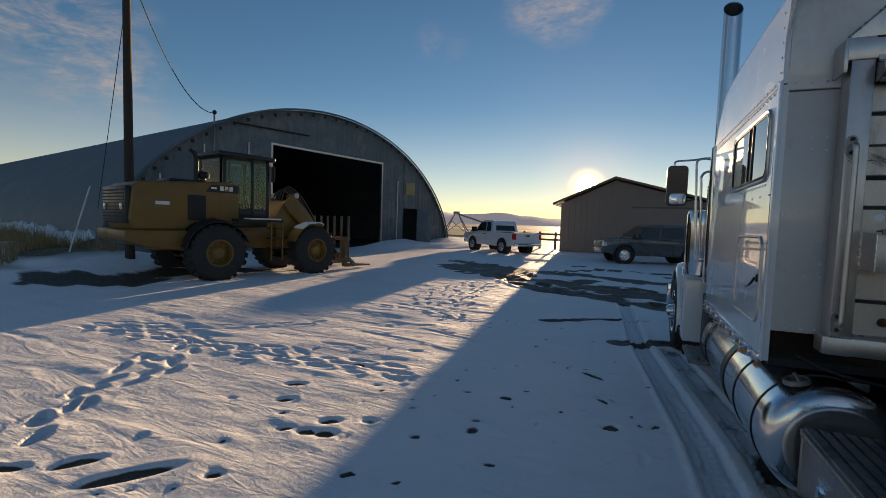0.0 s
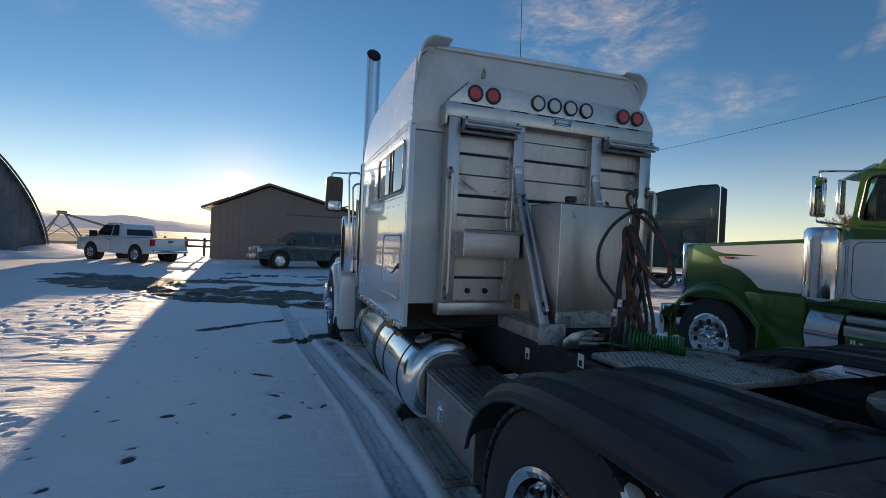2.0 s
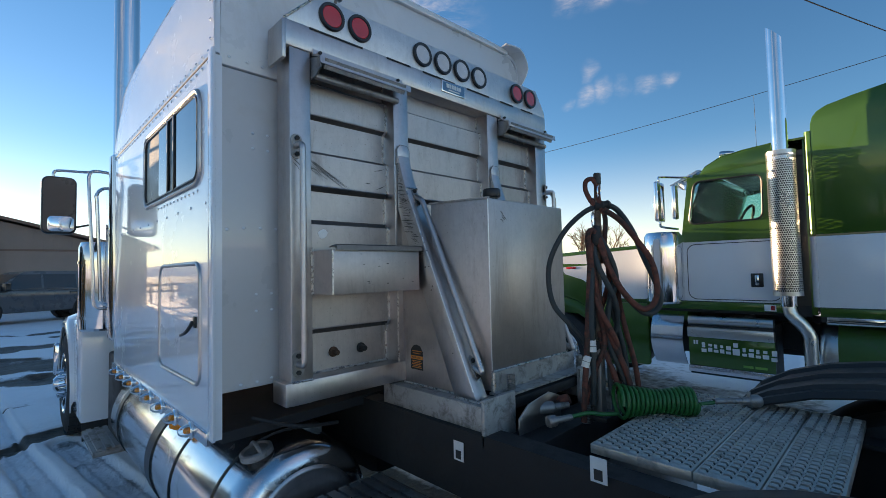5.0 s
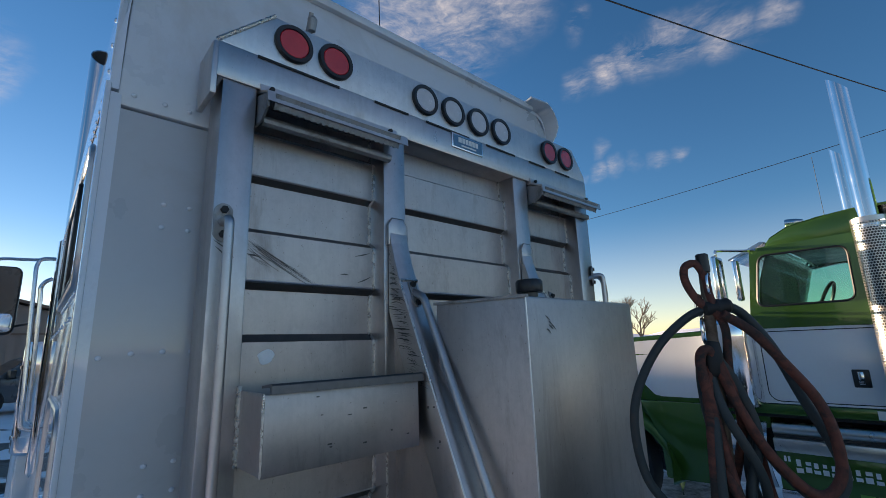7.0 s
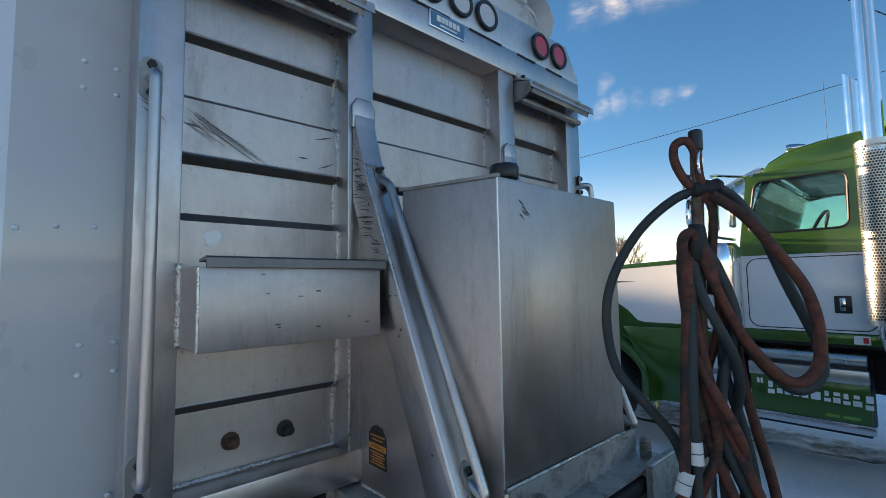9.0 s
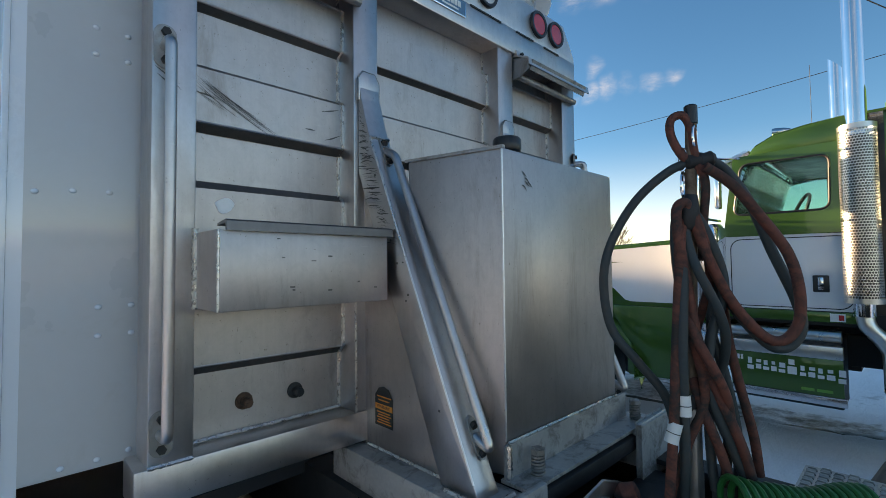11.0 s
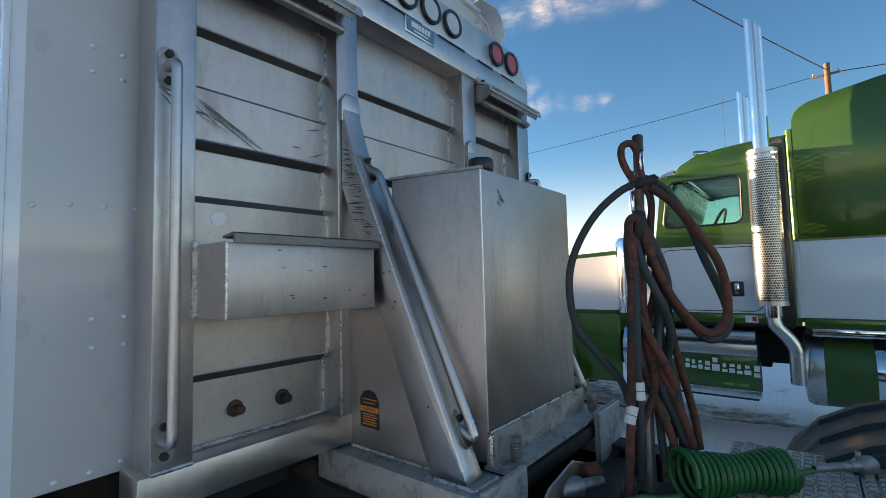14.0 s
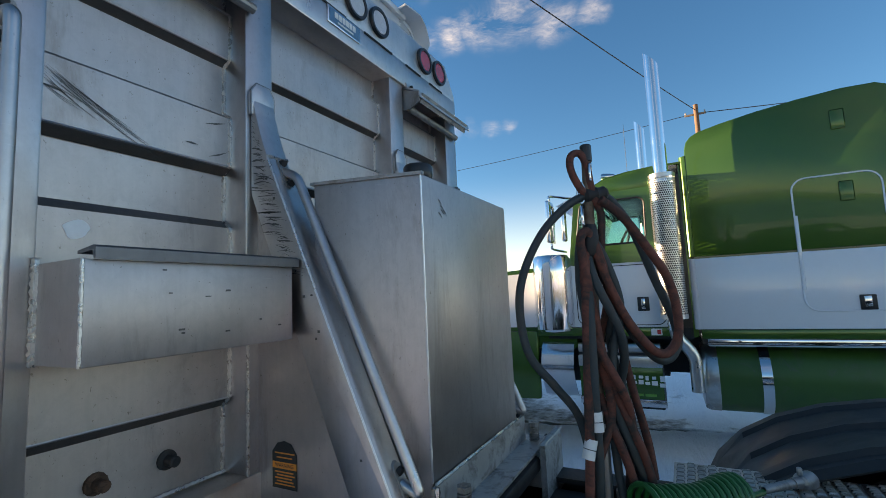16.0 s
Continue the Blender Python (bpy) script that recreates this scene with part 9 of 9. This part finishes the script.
for z in (0.6, 1.0):
    single("fence_rail", box(bm_new(), -11.2, -6.0, 31.0, 31.06, z, z + 0.14), M_TIMBER, "grey timber fence rail", "rail", group="fence rails")
pv = thing("irrigation_tower", "galvanised irrigation pivot tower standing in the field", "tower", (-18.1, 39.2, 0))
for s in (-1, 1):
    for o in (-1.5, 1.5):
        part("leg", cyl(bm_new(), (-18.1 + s * 1.6, 39.2 + o * 0.3, 0.1), (-18.1 + s * 0.15, 39.2, 2.6), 0.05, seg=8), M_DULLSTEEL, pv)
    part("brace", cyl(bm_new(), (-18.1 + s * 1.4, 39.2, 0.45), (-18.1 + s * -0.6, 39.2, 1.9), 0.03, seg=6), M_DULLSTEEL, pv)
    t = part("tyre", tyre_mesh(0.5, 0.3, 0.28), M_RUBBER, pv)
    t.matrix_basis = pose(-18.1 + s * 1.7, 39.2, 0.5)
part("boom", cyl(bm_new(), (-18.1, 39.2, 2.6), (-12.5, 40.0, 0.9), 0.09, seg=10), M_DULLSTEEL, pv)
part("head", box(bm_new(), -18.4, -17.8, 39.0, 39.4, 2.5, 2.8, 0.05), M_DULLSTEEL, pv)
part("base_beam", box(bm_new(), -19.7, -16.5, 39.1, 39.3, 0.3, 0.5), M_DULLSTEEL, pv)


# ---- bare trees and dry grass ----
def bare_tree(at, h, seed):
    rg = random.Random(seed)
    t = thing("tree", "leafless winter tree with fine grey twigs", "tree", at, group="bare trees")
    tb, wb = bm_new(), bm_new()
    def grow(bm_, p, d, n, r, depth):
        q = p + d * n
        mid = p.lerp(q, 0.5) + Vector((rg.uniform(-.05, .05), rg.uniform(-.05, .05), 0)) * n
        tube(bm_, [p, mid, q], lambda u: r * (1 - 0.35 * u), 5 if depth > 1 else 8, cap=False)
        if depth >= 5:
            return
        for _ in range(3 if depth < 4 else 4):
            e = (d + Vector((rg.uniform(-.75, .75), rg.uniform(-.75, .75), rg.uniform(-.15, .5)))).normalized()
            grow(tb if depth < 1 else wb, p.lerp(q, rg.uniform(0.55, 1.0)), e, n * rg.uniform(0.58, 0.84), r * 0.6, depth + 1)
    grow(tb, Vector(at), Vector((0.03, 0, 1)), h * 0.3, h * 0.024, 0)
    part("trunk", tb, M_GRAVEL_BARK, t)
    part("crown", wb, M_GRAVEL_BARK, t, "bare twigs")


bare_tree((64, 32.2, -0.5), 12, 1)
bare_tree((67, 36.5, -0.5), 11, 2)
bare_tree((72, 33, -0.5), 10, 3)
bm = bm_new()
rg = random.Random(21)
for k in range(5000):
    u = rg.random()
    x = -15.0 - 13.0 * u ** 1.6
    y = (4.2 if x > -16 else 4.2 + (-16 - x) * 0.32) + rg.gauss(0, 0.75)
    if value_noise(np.array(x), np.array(y), 0.8, 77) < -0.15:
        continue
    z = ground_z(x, y)
    hgt = rg.uniform(0.15, 0.5)
    a = rg.uniform(0, 6.28)
    lean = Vector((math.cos(a), math.sin(a), 0)) * hgt * rg.uniform(0.1, 0.7)
    p = Vector((x, y, z - 0.02))
    w = Vector((-math.sin(a), math.cos(a), 0)) * 0.010
    v1, v2, v3 = bm.verts.new(p - w), bm.verts.new(p + w), bm.verts.new(p + lean + Vector((0, 0, hgt)))
    bm.faces.new((v1, v2, v3))
for k in range(2600):
    x, y = -21.5 + rg.gauss(0, 1.9), 6.4 + rg.gauss(0, 0.55)
    if value_noise(np.array(x), np.array(y), 0.7, 78) < -0.1:
        continue
    hgt, a = rg.uniform(0.25, 0.75), rg.uniform(0, 6.28)
    lean = Vector((math.cos(a), math.sin(a), 0)) * hgt * rg.uniform(0.1, 0.8)
    p = Vector((x, y, ground_z(x, y) - 0.02))
    w = Vector((-math.sin(a), math.cos(a), 0)) * 0.014
    bm.faces.new((bm.verts.new(p - w), bm.verts.new(p + w), bm.verts.new(p + lean + Vector((0, 0, hgt)))))
single("dry_grass", bm, M_GRASS, "dry straw-coloured grass sticking out of the snow", "grass", kind="stuff", smooth=0)
pst = thing("marker_stake", "pale leaning marker stake by the barn", "stake", (-15.3, 4.2, 0))
part("stake", cyl(bm_new(), (-15.3, 4.2, 0), (-15.1, 4.75, 2.3), 0.021, seg=8), M_STICKER, pst)

# snow slid off the roof, lying against the ribs along the side of the barn
bm = bm_new()
rg = random.Random(33)
rows = []
for i in range(61):
    o = -0.15 - i * 0.31
    peak = (0.92 if i % 2 else 0.62) + rg.uniform(-0.14, 0.14)
    reach = 1.5 + 0.5 * math.sin(i * 0.37) + rg.uniform(-0.15, 0.15)
    prof = [(-BW - reach, -0.05), (-BW - reach * 0.6, 0.38 + rg.uniform(-0.05, 0.05)), (-BW - 0.35, 0.55 + rg.uniform(-0.04, 0.04)), (-BW + 0.05 - 0.1 * (i % 2), peak), (-BW + 0.25, peak - 0.1), (-BW + 0.3, -0.05)]
    rows.append([barn_at(u, z, o) for u, z in prof])
sheet(bm, rows)
single("snow_bank", bm, M_SNOW, "white bank of slid snow with a jagged top against the barn wall", "snow", kind="stuff", smooth=30)
